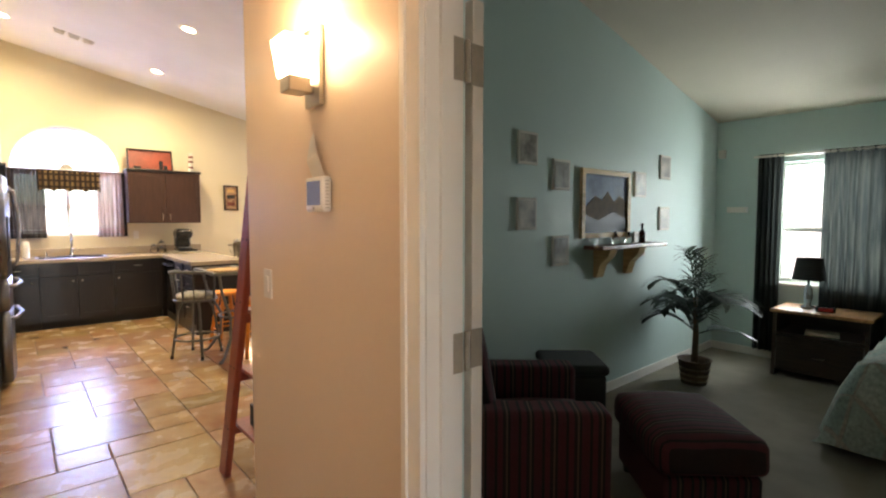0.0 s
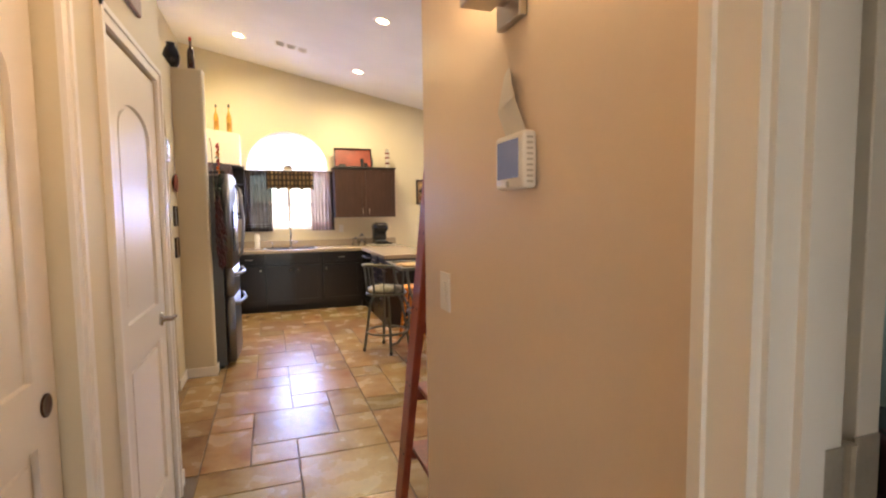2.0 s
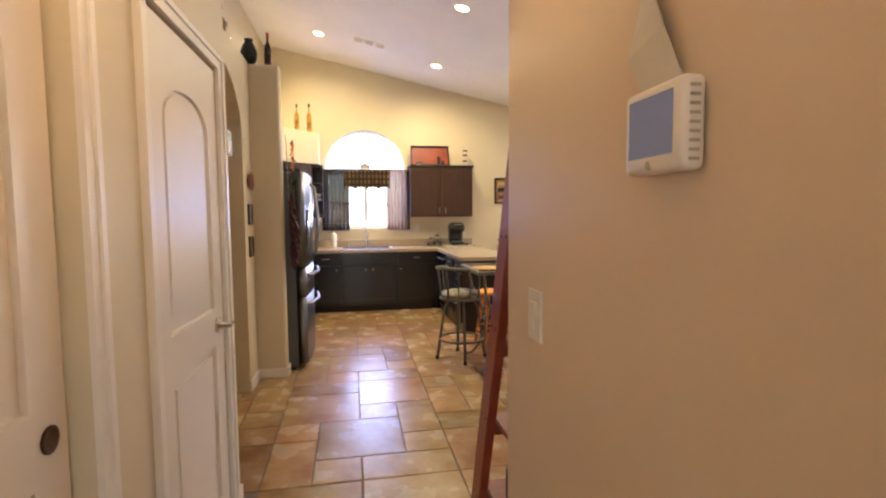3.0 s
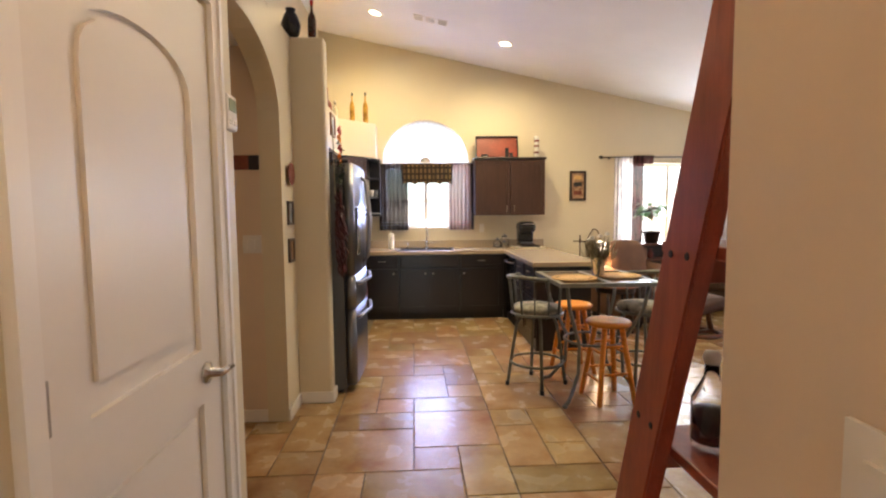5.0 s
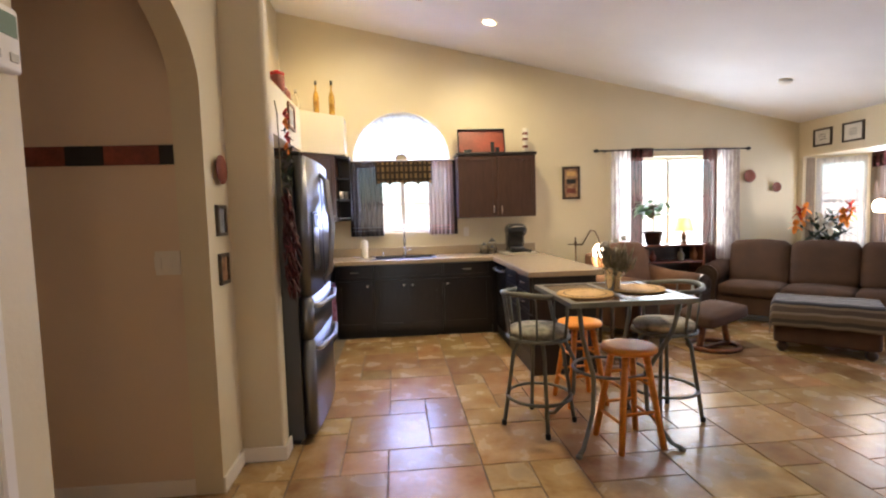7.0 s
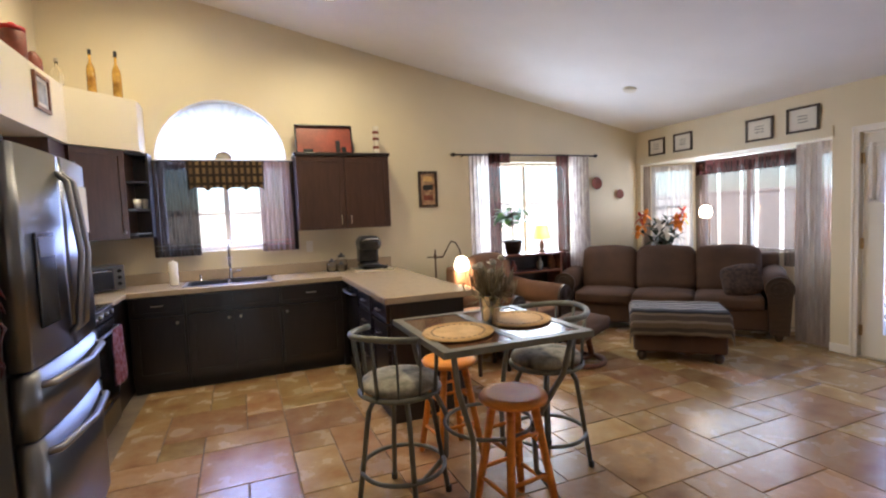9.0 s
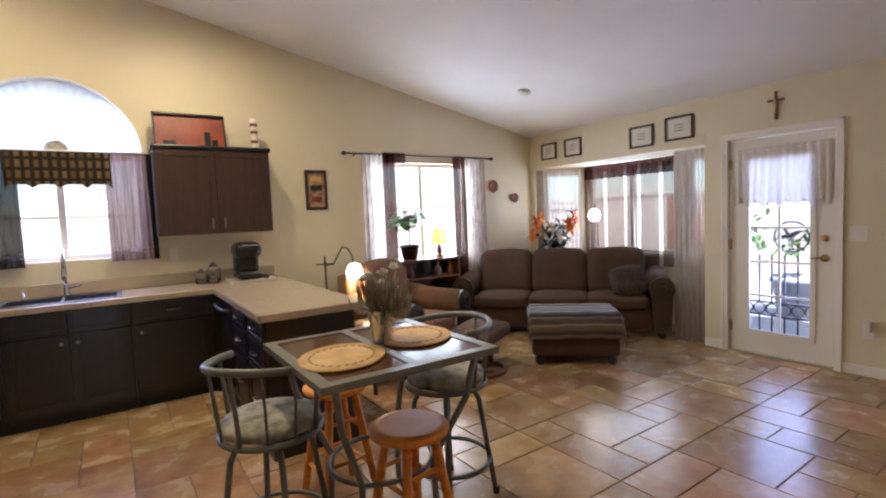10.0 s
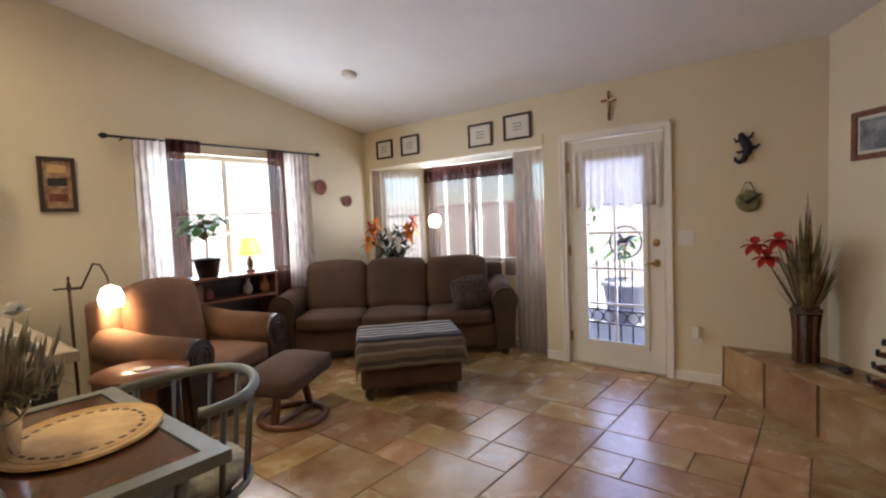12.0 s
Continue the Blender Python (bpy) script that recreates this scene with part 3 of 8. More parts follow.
floor = setting("floor", box(B(), -3.2, 6.9, -1.8, 9.0, -0.2, -0.006), M["grout"], "brown grout bed under stone-look floor tiles")
carpet = setting("floor_carpet", box(B(), 1.14, 6.0, -2.6, 2.30, -0.004, 0.012), M["carpet"], "beige cut-pile bedroom carpet")

# north wall with the arched kitchen window and the living room window
arch_hole = [(0.12, 1.20), (1.34, 1.20), (1.34, 2.10)] + [(0.73 + 0.61 * math.cos(radians(a)), 2.10 + 0.61 * math.sin(radians(a))) for a in range(6, 180, 6)] + [(0.12, 2.10)]
win_hole = rect(3.56, 5.00, 0.90, 2.10)
wall_north = setting("wall_north", slab([(-0.92, 0), (6.28, 0), (6.28, ceil_z(6.28) + 0.05), (-0.92, ceil_z(-0.92) + 0.05)], [arch_hole, win_hole], 0.2, facing_y(N)), M["wall"], "cream painted wall with an arched window")
# garden wall with door and bay
door_hole, bay_hole = rect(5.22, 6.08, 0.0, 2.055), rect(6.31, 8.72, 0.0, 2.05)
wall_east = setting("wall_east", slab([(2.0, -0.1), (5.22, -0.1), (5.22, 2.055), (6.08, 2.055), (6.08, -0.1), (6.31, -0.1), (6.31, 2.05), (8.72, 2.05), (8.72, -0.1), (9.0, -0.1), (9.0, 2.62), (2.0, 2.62)], [], 0.2, facing_x(E)), M["wall"], "cream painted wall with a glazed garden door and a bay")
# kitchen west wall, and the wall above the passage
wall_west = setting("wall_west", slab([(5.57, 0), (8.8, 0), (8.8, 4.02), (3.6, 4.02), (3.6, 2.68), (5.57, 2.68)], [], 0.2, facing_x(-0.92)), M["wall"], "cream painted kitchen wall")
# passage with its soft arch
bm = slab([(3.56, 0.0), (3.74, 0.0), (3.74, 2.06)] + [(4.435 - 0.695 * math.cos(radians(a)), 2.06 + 0.42 * math.sin(radians(a))) for a in range(8, 180, 8)] + [(5.13, 2.06), (5.13, 0.0), (5.45, 0.0), (5.45, 2.67), (3.56, 2.67)], [], 0.14, facing_x(-0.41))
wall_arch = setting("wall_arch", bm, M["wall"], "cream painted wall with a soft archway")
bm = box(B(), -2.6, -0.41, 5.14, 5.28, 0, 2.5)
wall_passage_north = setting("wall_passage_north", bm, M["wall_hall"], "tan painted passage wall")
wall_passage_south = setting("wall_passage_south", box(B(), -2.6, -0.41, 3.58, 3.72, 0, 2.5), M["wall_hall"], "tan painted passage wall")
wall_passage_end = setting("wall_passage_end", box(B(), -2.74, -2.6, 3.5, 5.4, 0, 2.5), M["wall_hall"], "tan painted passage end wall")
ceiling_passage = setting("ceiling_passage", box(B(), -2.7, -0.42, 3.6, 5.4, 2.5, 2.64), M["ceiling"], "white plaster ledge above the passage")
# stub wall beside the refrigerator, round-edged
wall_stub = setting("wall_stub", box(B(), -0.72, -0.03, 5.45, 5.57, 0, 2.67, 0.02, 3), M["wall"], "cream plaster stub wall with rounded edges")
# hall walls
wall_hall_west = setting("wall_hall_west", slab([(-1.8, 0.0), (0.9, 0.0), (0.9, 2.05), (2.31, 2.05), (2.31, 0.0), (2.67, 0.0), (2.67, 2.05), (3.41, 2.05), (3.41, 0.0), (3.58, 0.0), (3.58, 3.8), (-1.8, 3.8)], [], 0.14, facing_x(-0.14)), M["wall"], "cream painted hall wall with white doors")
wall_hall_return = setting("wall_hall_return", box(B(), -0.92, -0.14, 3.46, 3.58, 2.64, 3.9), M["wall"], "cream painted return wall above the passage")
wall_hall_east = setting("wall_hall_east", slab([(-1.8, 0.0), (0.2, 0.0), (0.2, 2.05), (1.165, 2.05), (1.165, 0.0), (2.44, 0.0), (2.44, 3.6), (-1.8, 3.6)], [], 0.12, facing_x(1.02)), M["wall_hall"], "tan painted hall wall with a bedroom doorway")
# unseen end wall, its opening added to pass the hall fill
wall_hall_south = setting("wall_hall_south", slab([(-0.14, 0.0), (0.05, 0.0), (0.05, 2.05), (0.97, 2.05), (0.97, 0.0), (1.14, 0.0), (1.14, 2.7), (-0.14, 2.7)], [], 0.1, facing_y(-1.9)), M["wall_hall"], "tan painted hall end wall")
# flat ceiling out of view, added to close the hall against outside light
ceiling_hall = setting("ceiling_hall", box(B(), -0.14, 1.14, -1.8, 2.44, 2.6, 2.7), M["ceiling"], "unseen white hall ceiling that closes off sky light")
wall_hall_head = setting("wall_hall_head", box(B(), 0.0, 1.02, 2.34, 2.44, 2.7, 3.62), M["wall"], "cream painted wall above the hall opening")
for y0, y1 in ((0.9, 2.31), (2.67, 3.41)):
    setting("wall_closet_back", box(B(), -0.75, -0.70, y0 - 0.05, y1 + 0.05, 0, 2.2), M["wall"], "plain closet back wall")
# wall between living room and bedroom: cream on one side, teal on the other
wall_south = setting("wall_south", slab([(1.14, 0), (6.28, 0), (6.28, 2.6), (1.14, 3.6)], [], 0.06, facing_y(2.38)), M["wall"], "cream painted living room wall")
wall_bed_north = setting("wall_bed_north", slab([(1.14, 0), (6.1, 0), (6.1, 2.62), (1.14, 3.6)], [], 0.06, facing_y(2.30)), M["wall_teal"], "pale teal bedroom wall")
bw_hole = rect(0.85, 1.72, 0.80, 2.0)
wall_bed_east = setting("wall_bed_east", slab(rect(-2.7, 2.30, 0, 2.62), [bw_hole], 0.16, facing_x(6.0)), M["wall_teal"], "pale teal bedroom wall with a window")
wall_bed_south = setting("wall_bed_south", box(B(), 1.14, 6.0, -2.7, -2.6, 0, 3.6), M["wall_teal"], "pale teal bedroom wall")
wall_bed_west = setting("wall_bed_west", slab([(-2.6, 0.0), (0.2, 0.0), (0.2, 2.05), (1.165, 2.05), (1.165, 0.0), (2.30, 0.0), (2.30, 3.55), (-2.6, 3.55)], [], 0.02, facing_x(1.142)), M["wall_teal"], "pale teal bedroom wall by the door")
# corner fireplace wall
fa, fb = Vector((6.08, 4.18)), Vector((4.14, 2.44))
fn = Vector((0.667, -0.745)) * 0.07
wall_fireplace = setting("wall_fireplace", prism(B(), [fa, fb, fb + fn, fa + fn], 0, 2.95), M["wall"], "cream painted diagonal chimney wall")
# ceilings
bm = B()
box(bm, -0.95, 6.5, 2.36, 9.05, 0, 0.12)
for v in bm.verts:
    v.co.z += ceil_z(v.co.x)
ceiling = setting("ceiling", bm, M["ceiling"], "white vaulted ceiling sloping to the garden")
bm = box(B(), 1.13, 6.2, -2.65, 2.34, 0, 0.1)
for v in bm.verts:
    v.co.z += 2.47 + 0.207 * (6.0 - v.co.x)
ceiling_bedroom = setting("ceiling_bedroom", bm, M["ceiling_cream"], "cream vaulted bedroom ceiling")

# bay: three window walls, floor, soffit
bay = [(6.28, 8.78), (6.72, 8.34), (6.72, 6.92), (6.28, 6.30)]
bay_walls = []
for k, (p, q) in enumerate(zip(bay, bay[1:])):
    p, q = Vector(p), Vector(q)
    L = (q - p).length
    u = (q - p).normalized()
    out = Vector((-u.y, u.x))
    out = out if out.x > 0 else -out
    m = Matrix(((u.x, 0, out.x, p.x), (u.y, 0, out.y, p.y), (0, 1, 0, 0), (0, 0, 0, 1)))
    edge = 0.05 if k != 1 else 0.04
    w = setting("wall_bay_%d" % (k + 1), slab(rect(0, L, -0.1, 2.2), [rect(edge, L - edge, 0.86, 2.0)], 0.12, m), M["wall"], "cream painted bay wall")
    bay_walls.append((m, L, edge))
setting("ceiling_bay", prism(B(), [(6.07, 8.80), (6.28, 8.90), (6.86, 8.45), (6.86, 6.86), (6.28, 6.22), (6.07, 6.30)], 2.052, 2.15), M["wall"], "cream painted bay soffit")

# hearth
hd = Vector((-0.745, -0.667))
h0 = Vector((6.078, 4.80))
h1 = h0 + hd * 3.0
hearth = thing("hearth", "raised corner hearth faced with stone-look tiles", "hearth", (0, 0, 0), 0, "", "structure")
part("hearth_core", prism(B(), [(6.075, 4.78), (h1.x, h1.y + 0.02), (4.9, 2.45), (4.17, 2.445), (6.075, 4.17)], 0.0, 0.31), M["grout"], hearth)
# unseen closing boards over the closets and a roof over all, added against sun leaks
for y0, y1 in ((0.85, 2.36), (2.62, 3.46)):
    setting("ceiling_closet", box(B(), -0.75, -0.14, y0, y1, 2.2, 2.26), M["ceiling"], "unseen board over a closet that keeps sun out")
    setting("wall_closet_side", box(B(), -0.70, -0.14, y0 - 0.02, y0 + 0.03, 0, 2.2), M["wall"], "plain closet side wall")
    setting("wall_closet_side_b", box(B(), -0.70, -0.14, y1 - 0.03, y1 + 0.02, 0, 2.2), M["wall"], "plain closet side wall")
bm = box(B(), -3.0, 6.9, -3.0, 9.3, 0, 0.12)
for v in bm.verts:
    v.co.z += ceil_z(v.co.x) + 0.2
setting("roof", bm, M["stone_wall"], "unseen tan slab over the house that keeps sun out")
# unseen outer walls added to block the sun; the south one is open for the hall fill
setting("wall_outer_west", box(B(), -3.0, -2.85, -3.0, 9.3, -0.1, 4.5), M["stone_wall"], "tan outer house wall")
setting("wall_outer_south", slab([(-2.85, -0.1), (-0.35, -0.1), (-0.35, 2.4), (1.1, 2.4), (1.1, -0.1), (6.5, -0.1), (6.5, 4.2), (-2.85, 4.2)], [], 0.15, facing_y(-3.0)), M["stone_wall"], "tan outer house wall")
setting("wall_outer_north", box(B(), -2.85, -0.92, 9.0, 9.15, -0.1, 4.5), M["stone_wall"], "tan outer house wall")

# ---- garden ----
setting("ground", box(B(), -300, 300, -300, 300, -0.5, -0.21), M["gravel"], "pale desert gravel ground")
setting("pavement_patio", box(B(), 6.9, 12.5, 2.0, 12.0, -0.3, -0.06), M["concrete"], "sunlit concrete patio slab")
setting("pavement_porch", box(B(), 6.28, 6.9, 4.3, 6.25, -0.3, -0.05), M["concrete"], "concrete door step")
fence = thing("block_wall", "tan concrete block garden wall", "wall", (0, 0, 0), 0, "", "structure")
part("masonry", box(B(), 13.0, 13.2, -6, 16, -0.3, 1.75), M["stone_wall"], fence)
part("coping", box(B(), 12.97, 13.23, -6, 16, 1.75, 1.82, 0.01), M["stone_wall"], fence)
fence_n = thing("block_wall", "tan concrete block garden wall", "wall", (0, 0, 0), 0, "", "structure")
part("masonry", box(B(), -4, 13.0, 14.0, 14.2, -0.3, 1.7), M["stone_wall"], fence_n)
part("coping", box(B(), -4, 12.96, 13.97, 14.23, 1.7, 1.77, 0.01), M["stone_wall"], fence_n)
wf = thing("wooden_fence_panel", "reddish wooden garden screen of upright boards", "fence", (9.6, 8.2, -0.06), 0)
for k in range(9):
    part("board", box(B(), -0.01, 0.015, -0.66 + k * 0.15, -0.53 + k * 0.15, 0, 1.7, 0.004), M["fence_wood"], wf)
part("rail", box(B(), 0.016, 0.05, -0.68, 0.7, 0.3, 0.38), M["fence_wood"], wf)
part("rail", box(B(), 0.016, 0.05, -0.68, 0.7, 1.3, 1.38), M["fence_wood"], wf)


def blade_cluster(bm, base, count, length, width, spread, rnd, droop=0.25, lift=1.0):
    for k in range(count):
        a = rnd.uniform(0, 2 * math.pi)
        s = rnd.uniform(0.15, spread)
        L = length * rnd.uniform(0.7, 1.1)
        d = Vector((math.cos(a) * s, math.sin(a) * s, lift)).normalized() * L
        leaf(bm, base, Vector(base) + d, width * rnd.uniform(0.7, 1.2), droop)
    return bm


def potted(name, at, label, pot_mat, pot_r, pot_h, leaf_mat, height, leaves, width, spread, seed):
    """A plant in a round tapered pot: stem, soil and many leaves."""
    rnd = random.Random(seed)
    t = thing(name, label, "plant", at)
    part("pot", lathe(B(), [(pot_r * 0.7, 0), (pot_r * 0.95, pot_h * 0.86), (pot_r * 1.05, pot_h * 0.87), (pot_r * 1.05, pot_h), (pot_r * 0.93, pot_h), (pot_r * 0.9, pot_h * 0.9)], 24), pot_mat, t, "", True)
    part("soil", lathe(B(), [(0.001, pot_h * 0.88), (pot_r * 0.9, pot_h * 0.89)], 20, cap=False), M["stem"], t)
    stem, crown = B(), B()
    top = pot_h + height
    tube(stem, [(0, 0, pot_h * 0.85), (0.01, 0.008, pot_h + height * 0.4), (0, 0.0, pot_h + height * 0.75)], 0.008, 6)
    for k in range(leaves):
        a = rnd.uniform(0, 2 * math.pi)
        z = pot_h + height * rnd.uniform(0.35, 0.78)
        s = rnd.uniform(0.4, 1.0) * spread
        p0 = Vector((0, 0, z))
        p1 = Vector((math.cos(a) * s * 0.55, math.sin(a) * s * 0.55, z + height * rnd.uniform(0.05, 0.25)))
        tube(stem, [p0, p1], 0.003, 5)
        leaf(crown, p1, p1 + Vector((math.cos(a), math.sin(a), rnd.uniform(-0.5, 0.35))).normalized() * s * 0.75, width * rnd.uniform(0.8, 1.2), 0.3)
    part("stem", stem, M["stem"], t, "", True)
    part("foliage", crown, leaf_mat, t)
    return t


potted("potted_shrub", (8.3, 6.3, -0.06), "leafy shrub in a large grey patio pot", mat("pot_grey_glaze", (0.42, 0.42, 0.46), 0.5), 0.3, 0.55, M["leaf"], 0.6, 46, 0.06, 0.30, 5)
for k, (x, y, s) in enumerate(((11.5, 8.8, 1.1), (11.8, 6.2, 0.9))):
    rnd = random.Random(40 + k)
    bush = thing("garden_shrub", "green desert shrub against the garden wall", "shrub", (x, y, -0.2), 0, "garden shrubs")
    bm = B()
    for j in range(9):
        a = rnd.uniform(0, 6.28)
        tube(bm, [(0, 0, 0), (0.25 * s * math.cos(a), 0.25 * s * math.sin(a), 0.5 * s), (0.5 * s * math.cos(a), 0.5 * s * math.sin(a), s)], 0.02, 5, radii=[0.03, 0.02, 0.008])
    part("trunk", bm, M["stem"], bush)
    bm = B()
    for j in range(420):
        a, r, z = rnd.uniform(0, 6.28), rnd.uniform(0.1, 0.75) * s, rnd.uniform(0.35, 1.5) * s
        p = Vector((r * math.cos(a), r * math.sin(a), z))
        leaf(bm, p, p + Vector((rnd.uniform(-1, 1), rnd.uniform(-1, 1), rnd.uniform(-0.2, 1))).normalized() * 0.2 * s, 0.07 * s, 0.2, 3)
    part("crown", bm, M["leaf"], bush)

# ---- windows and doors ----


def sash(name, m, u0, u1, v0, v1, depth, label, mid=None, arch=None, rows=None):
    """A white window set in its opening: frame, rails, panes."""
    w = thing(name, label, "window", (0, 0, 0), 0, "", "structure")
    f = 0.045
    bm = slab(rect(u0, u1, v0, v1), [rect(u0 + f, u1 - f, v0 + f, v1 - f)], 0.06, m @ Matrix.Translation((0, 0, depth)))
    part("window_frame", bm, M["trim"], w)
    if mid:
        part("mullion", slab(rect(mid - 0.025, mid + 0.025, v0 + f, v1 - f), [], 0.045, m @ Matrix.Translation((0, 0, depth + 0.006))), M["trim"], w)
    if rows:
        part("meeting_rail", slab(rect(u0 + f, u1 - f, rows - 0.022, rows + 0.022), [], 0.04, m @ Matrix.Translation((0, 0, depth + 0.01))), M["trim"], w)
    pane = part("pane", slab(rect(u0 + f, u1 - f, v0 + f, v1 - f), [], 0.004, m @ Matrix.Translation((0, 0, depth + 0.03))), M["pane"], w)
    pane.visible_shadow = False
    return w


sash("window_1", facing_y(N), 0.12, 1.34, 1.20, 2.085, 0.12, "white framed kitchen window below the arch", 0.73)
w = thing("window_2", "half-round arched window with a fan-shaped shade", "window", (0, 0, 0), 0, "", "structure")
half = lambda r, n=24: [(0.73 + r * math.cos(math.pi * k / n), 2.10 + r * math.sin(math.pi * k / n)) for k in range(n + 1)]  # noqa: E731
bm = slab(half(0.608) + half(0.585)[::-1], [], 0.06, facing_y(N) @ Matrix.Translation((0, 0, 0.12)))
part("window_frame", bm, M["trim"], w)
part("window_sill", slab(rect(0.12, 1.34, 2.085, 2.125), [], 0.2, facing_y(N)), M["trim"], w)
pane = part("pane", slab(half(0.56), [], 0.004, facing_y(N) @ Matrix.Translation((0, 0, 0.15))), M["pane"], w)
pane.visible_shadow = False
fan = cloth("fan_shade_white", (0.80, 0.84, 0.80), (0.74, 0.79, 0.74), 0.0, 0.5, (3, 3, 3))
bm = B()
rows = []
for k in range(49):
    a = math.pi * k / 48
    d = 0.008 * (1 if k % 2 else -1)
    rows.append((bm.verts.new((0.73 + 0.06 * math.cos(a), N + 0.10, 2.13 + 0.06 * math.sin(a))), bm.verts.new((0.73 + 0.59 * math.cos(a), N + 0.10 + d, 2.122 + 0.58 * math.sin(a)))))
for a, b in zip(rows, rows[1:]):
    bm.faces.new((a[0], a[1], b[1], b[0]))
part("fan_shade", bm, fan, w, "pleated white fan shade")
# hub disc drawn oversize, so its brown also paints the soft shadow round it
part("fan_hub_and_shadow", lathe(B(), [(0.001, 0), (0.085, 0.0), (0.065, 0.03), (0.001, 0.035)], 20, m=pose(0.73, N + 0.1, 2.135, 90)), M["dry"], w, "tan shade hub widened to stand for its soft shadow")
sash("window_3", facing_y(N), 3.56, 5.00, 0.90, 2.10, 0.12, "white framed living room window", 4.3)
for k, (m, L, e) in enumerate(bay_walls):
    sash("window_%d" % (4 + k), m, e, L - e, 0.86, 2.0, 0.04, "white framed bay window pane", L / 2 if k == 1 else None, None, 1.45 if k != 1 else None)
sash("window_7", facing_x(6.0), 0.85, 1.72, 0.80, 2.0, 0.08, "white framed bedroom window", None, None, 1.33)
part("window_sill", box(B(), 5.96, 6.05, 0.82, 1.75, 0.775, 0.80, 0.005), M["trim"], bpy.data.objects["window_7"])


def casing(parent, m, u0, u1, v1, w=0.065, t=0.02):
    """Door trim round three sides of an opening, with a stepped edge."""
    for a, b, c, d in ((u0 - w, u0, 0, v1 + w), (u1, u1 + w, 0, v1 + w), (u0, u1, v1, v1 + w)):
        part("casing", slab(rect(a, b, c, d), [], t, m @ Matrix.Translation((0, 0, -t))), M["trim"], parent)
    for a, b, c, d in ((u0 - w, u0 - w + 0.02, 0, v1 + w), (u1 + w - 0.02, u1 + w, 0, v1 + w), (u0 - w, u1 + w, v1 + w - 0.02, v1 + w)):
        part("casing_edge", slab(rect(a, b, c, d), [], 0.008, m @ Matrix.Translation((0, 0, -t - 0.008))), M["trim"], parent)


# garden door: leaf with a glazed field, lace valance behind it
d1 = thing("door_1", "ivory garden door with a ten-light glass field", "door", (0, 0, 0), 0, "", "structure")
fx = facing_x(6.105)
part("leaf", slab(rect(5.235, 6.065, 0.015, 2.04), [rect(5.385, 5.915, 0.22, 1.86)], 0.045, fx), M["door_ext"], d1)
part("glazing_frame", slab(rect(5.365, 5.935, 0.20, 1.88), [rect(5.405, 5.895, 0.24, 1.84)], 0.012, facing_x(6.092)), M["door_ext"], d1)
for v in (0.57, 0.89, 1.21, 1.53):
    part("muntin", slab(rect(5.405, 5.895, v - 0.009, v + 0.009), [], 0.02, facing_x(6.115)), M["trim"], d1)
part("muntin", slab(rect(5.641, 5.659, 0.24, 1.84), [], 0.022, facing_x(6.113)), M["trim"], d1)
p = part("pane", slab(rect(5.40, 5.90, 0.235, 1.845), [], 0.004, facing_x(6.126)), M["pane"], d1)
p.visible_shadow = False
casing(d1, facing_x(E), 5.22, 6.08, 2.055, 0.055, 0.018)
part("threshold", box(B(), 6.07, 6.27, 5.225, 6.075, -0.005, 0.014, 0.004), M["nickel"], d1)
for z in (0.25, 1.05, 1.82):
    part("hinge", box(B(), 6.085, 6.103, 6.052, 6.076, z - 0.05, z + 0.05, 0.004), M["brass"], d1, "small brass hinge")
kn = pose(6.103, 5.30, 0.95, 0, -90)
h = part("door_knob", lathe(B(), [(0.033, 0), (0.033, 0.006), (0.024, 0.012), (0.012, 0.016), (0.011, 0.05), (0.001, 0.052)], 20, m=kn), M["brass"], d1, "brass lever handle", True)
part("lever", tube(B(), [(6.055, 5.295, 0.95), (6.052, 5.34, 0.952), (6.056, 5.40, 0.945)], 0.009, 8, radii=[0.010, 0.009, 0.007]), M["brass"], h, "", True)
part("deadbolt", lathe(B(), [(0.03, 0), (0.03, 0.01), (0.02, 0.018), (0.001, 0.02)], 20, m=pose(6.103, 5.30, 1.12, 0, -90)), M["brass"], d1, "round brass deadbolt", True)
lace = solo("lace_valance", drape(B(), ((6.075, 5.25), (6.075, 6.03)), 1.40, 1.95, 12, 0.012, 12, 1.4, 0.06), M["lace"], "cream lace valance gathered on a door rod", "valance", smooth=True)
solo("curtain_rod", tube(B(), [(6.078, 5.25, 1.92), (6.078, 6.04, 1.92)], 0.006, 8), M["trim"], "thin white curtain rod on a door", "curtain rod")
# iron security gate outside
gate = thing("security_gate", "dark wrought iron security gate with rings and a bird roundel", "gate", (0, 0, 0), 0, "", "structure")
part("gate_frame", slab(rect(5.23, 6.07, 0.02, 2.04), [rect(5.26, 6.04, 0.05, 2.01)], 0.03, facing_x(6.22)), M["iron"], gate)
for k in range(7):
    y = 5.33 + k * 0.107
    part("bar", box(B(), 6.228, 6.24, y - 0.006, y + 0.006, 0.05, 0.36), M["iron"], gate)
    part("bar", box(B(), 6.228, 6.24, y - 0.006, y + 0.006, 0.49, 0.95 if 0 < k < 6 else 2.0), M["iron"], gate)
for z in (0.36, 0.485):
    part("rail", box(B(), 6.225, 6.245, 5.26, 6.04, z, z + 0.014), M["iron"], gate)
for k in range(7):
    part("ring", tube(B(), [(6.235, 5.33 + k * 0.107 + 0.05 * math.cos(a), 0.43 + 0.05 * math.sin(a)) for a in [2 * math.pi * j / 18 for j in range(18)]], 0.006, 6, True), M["iron"], gate)
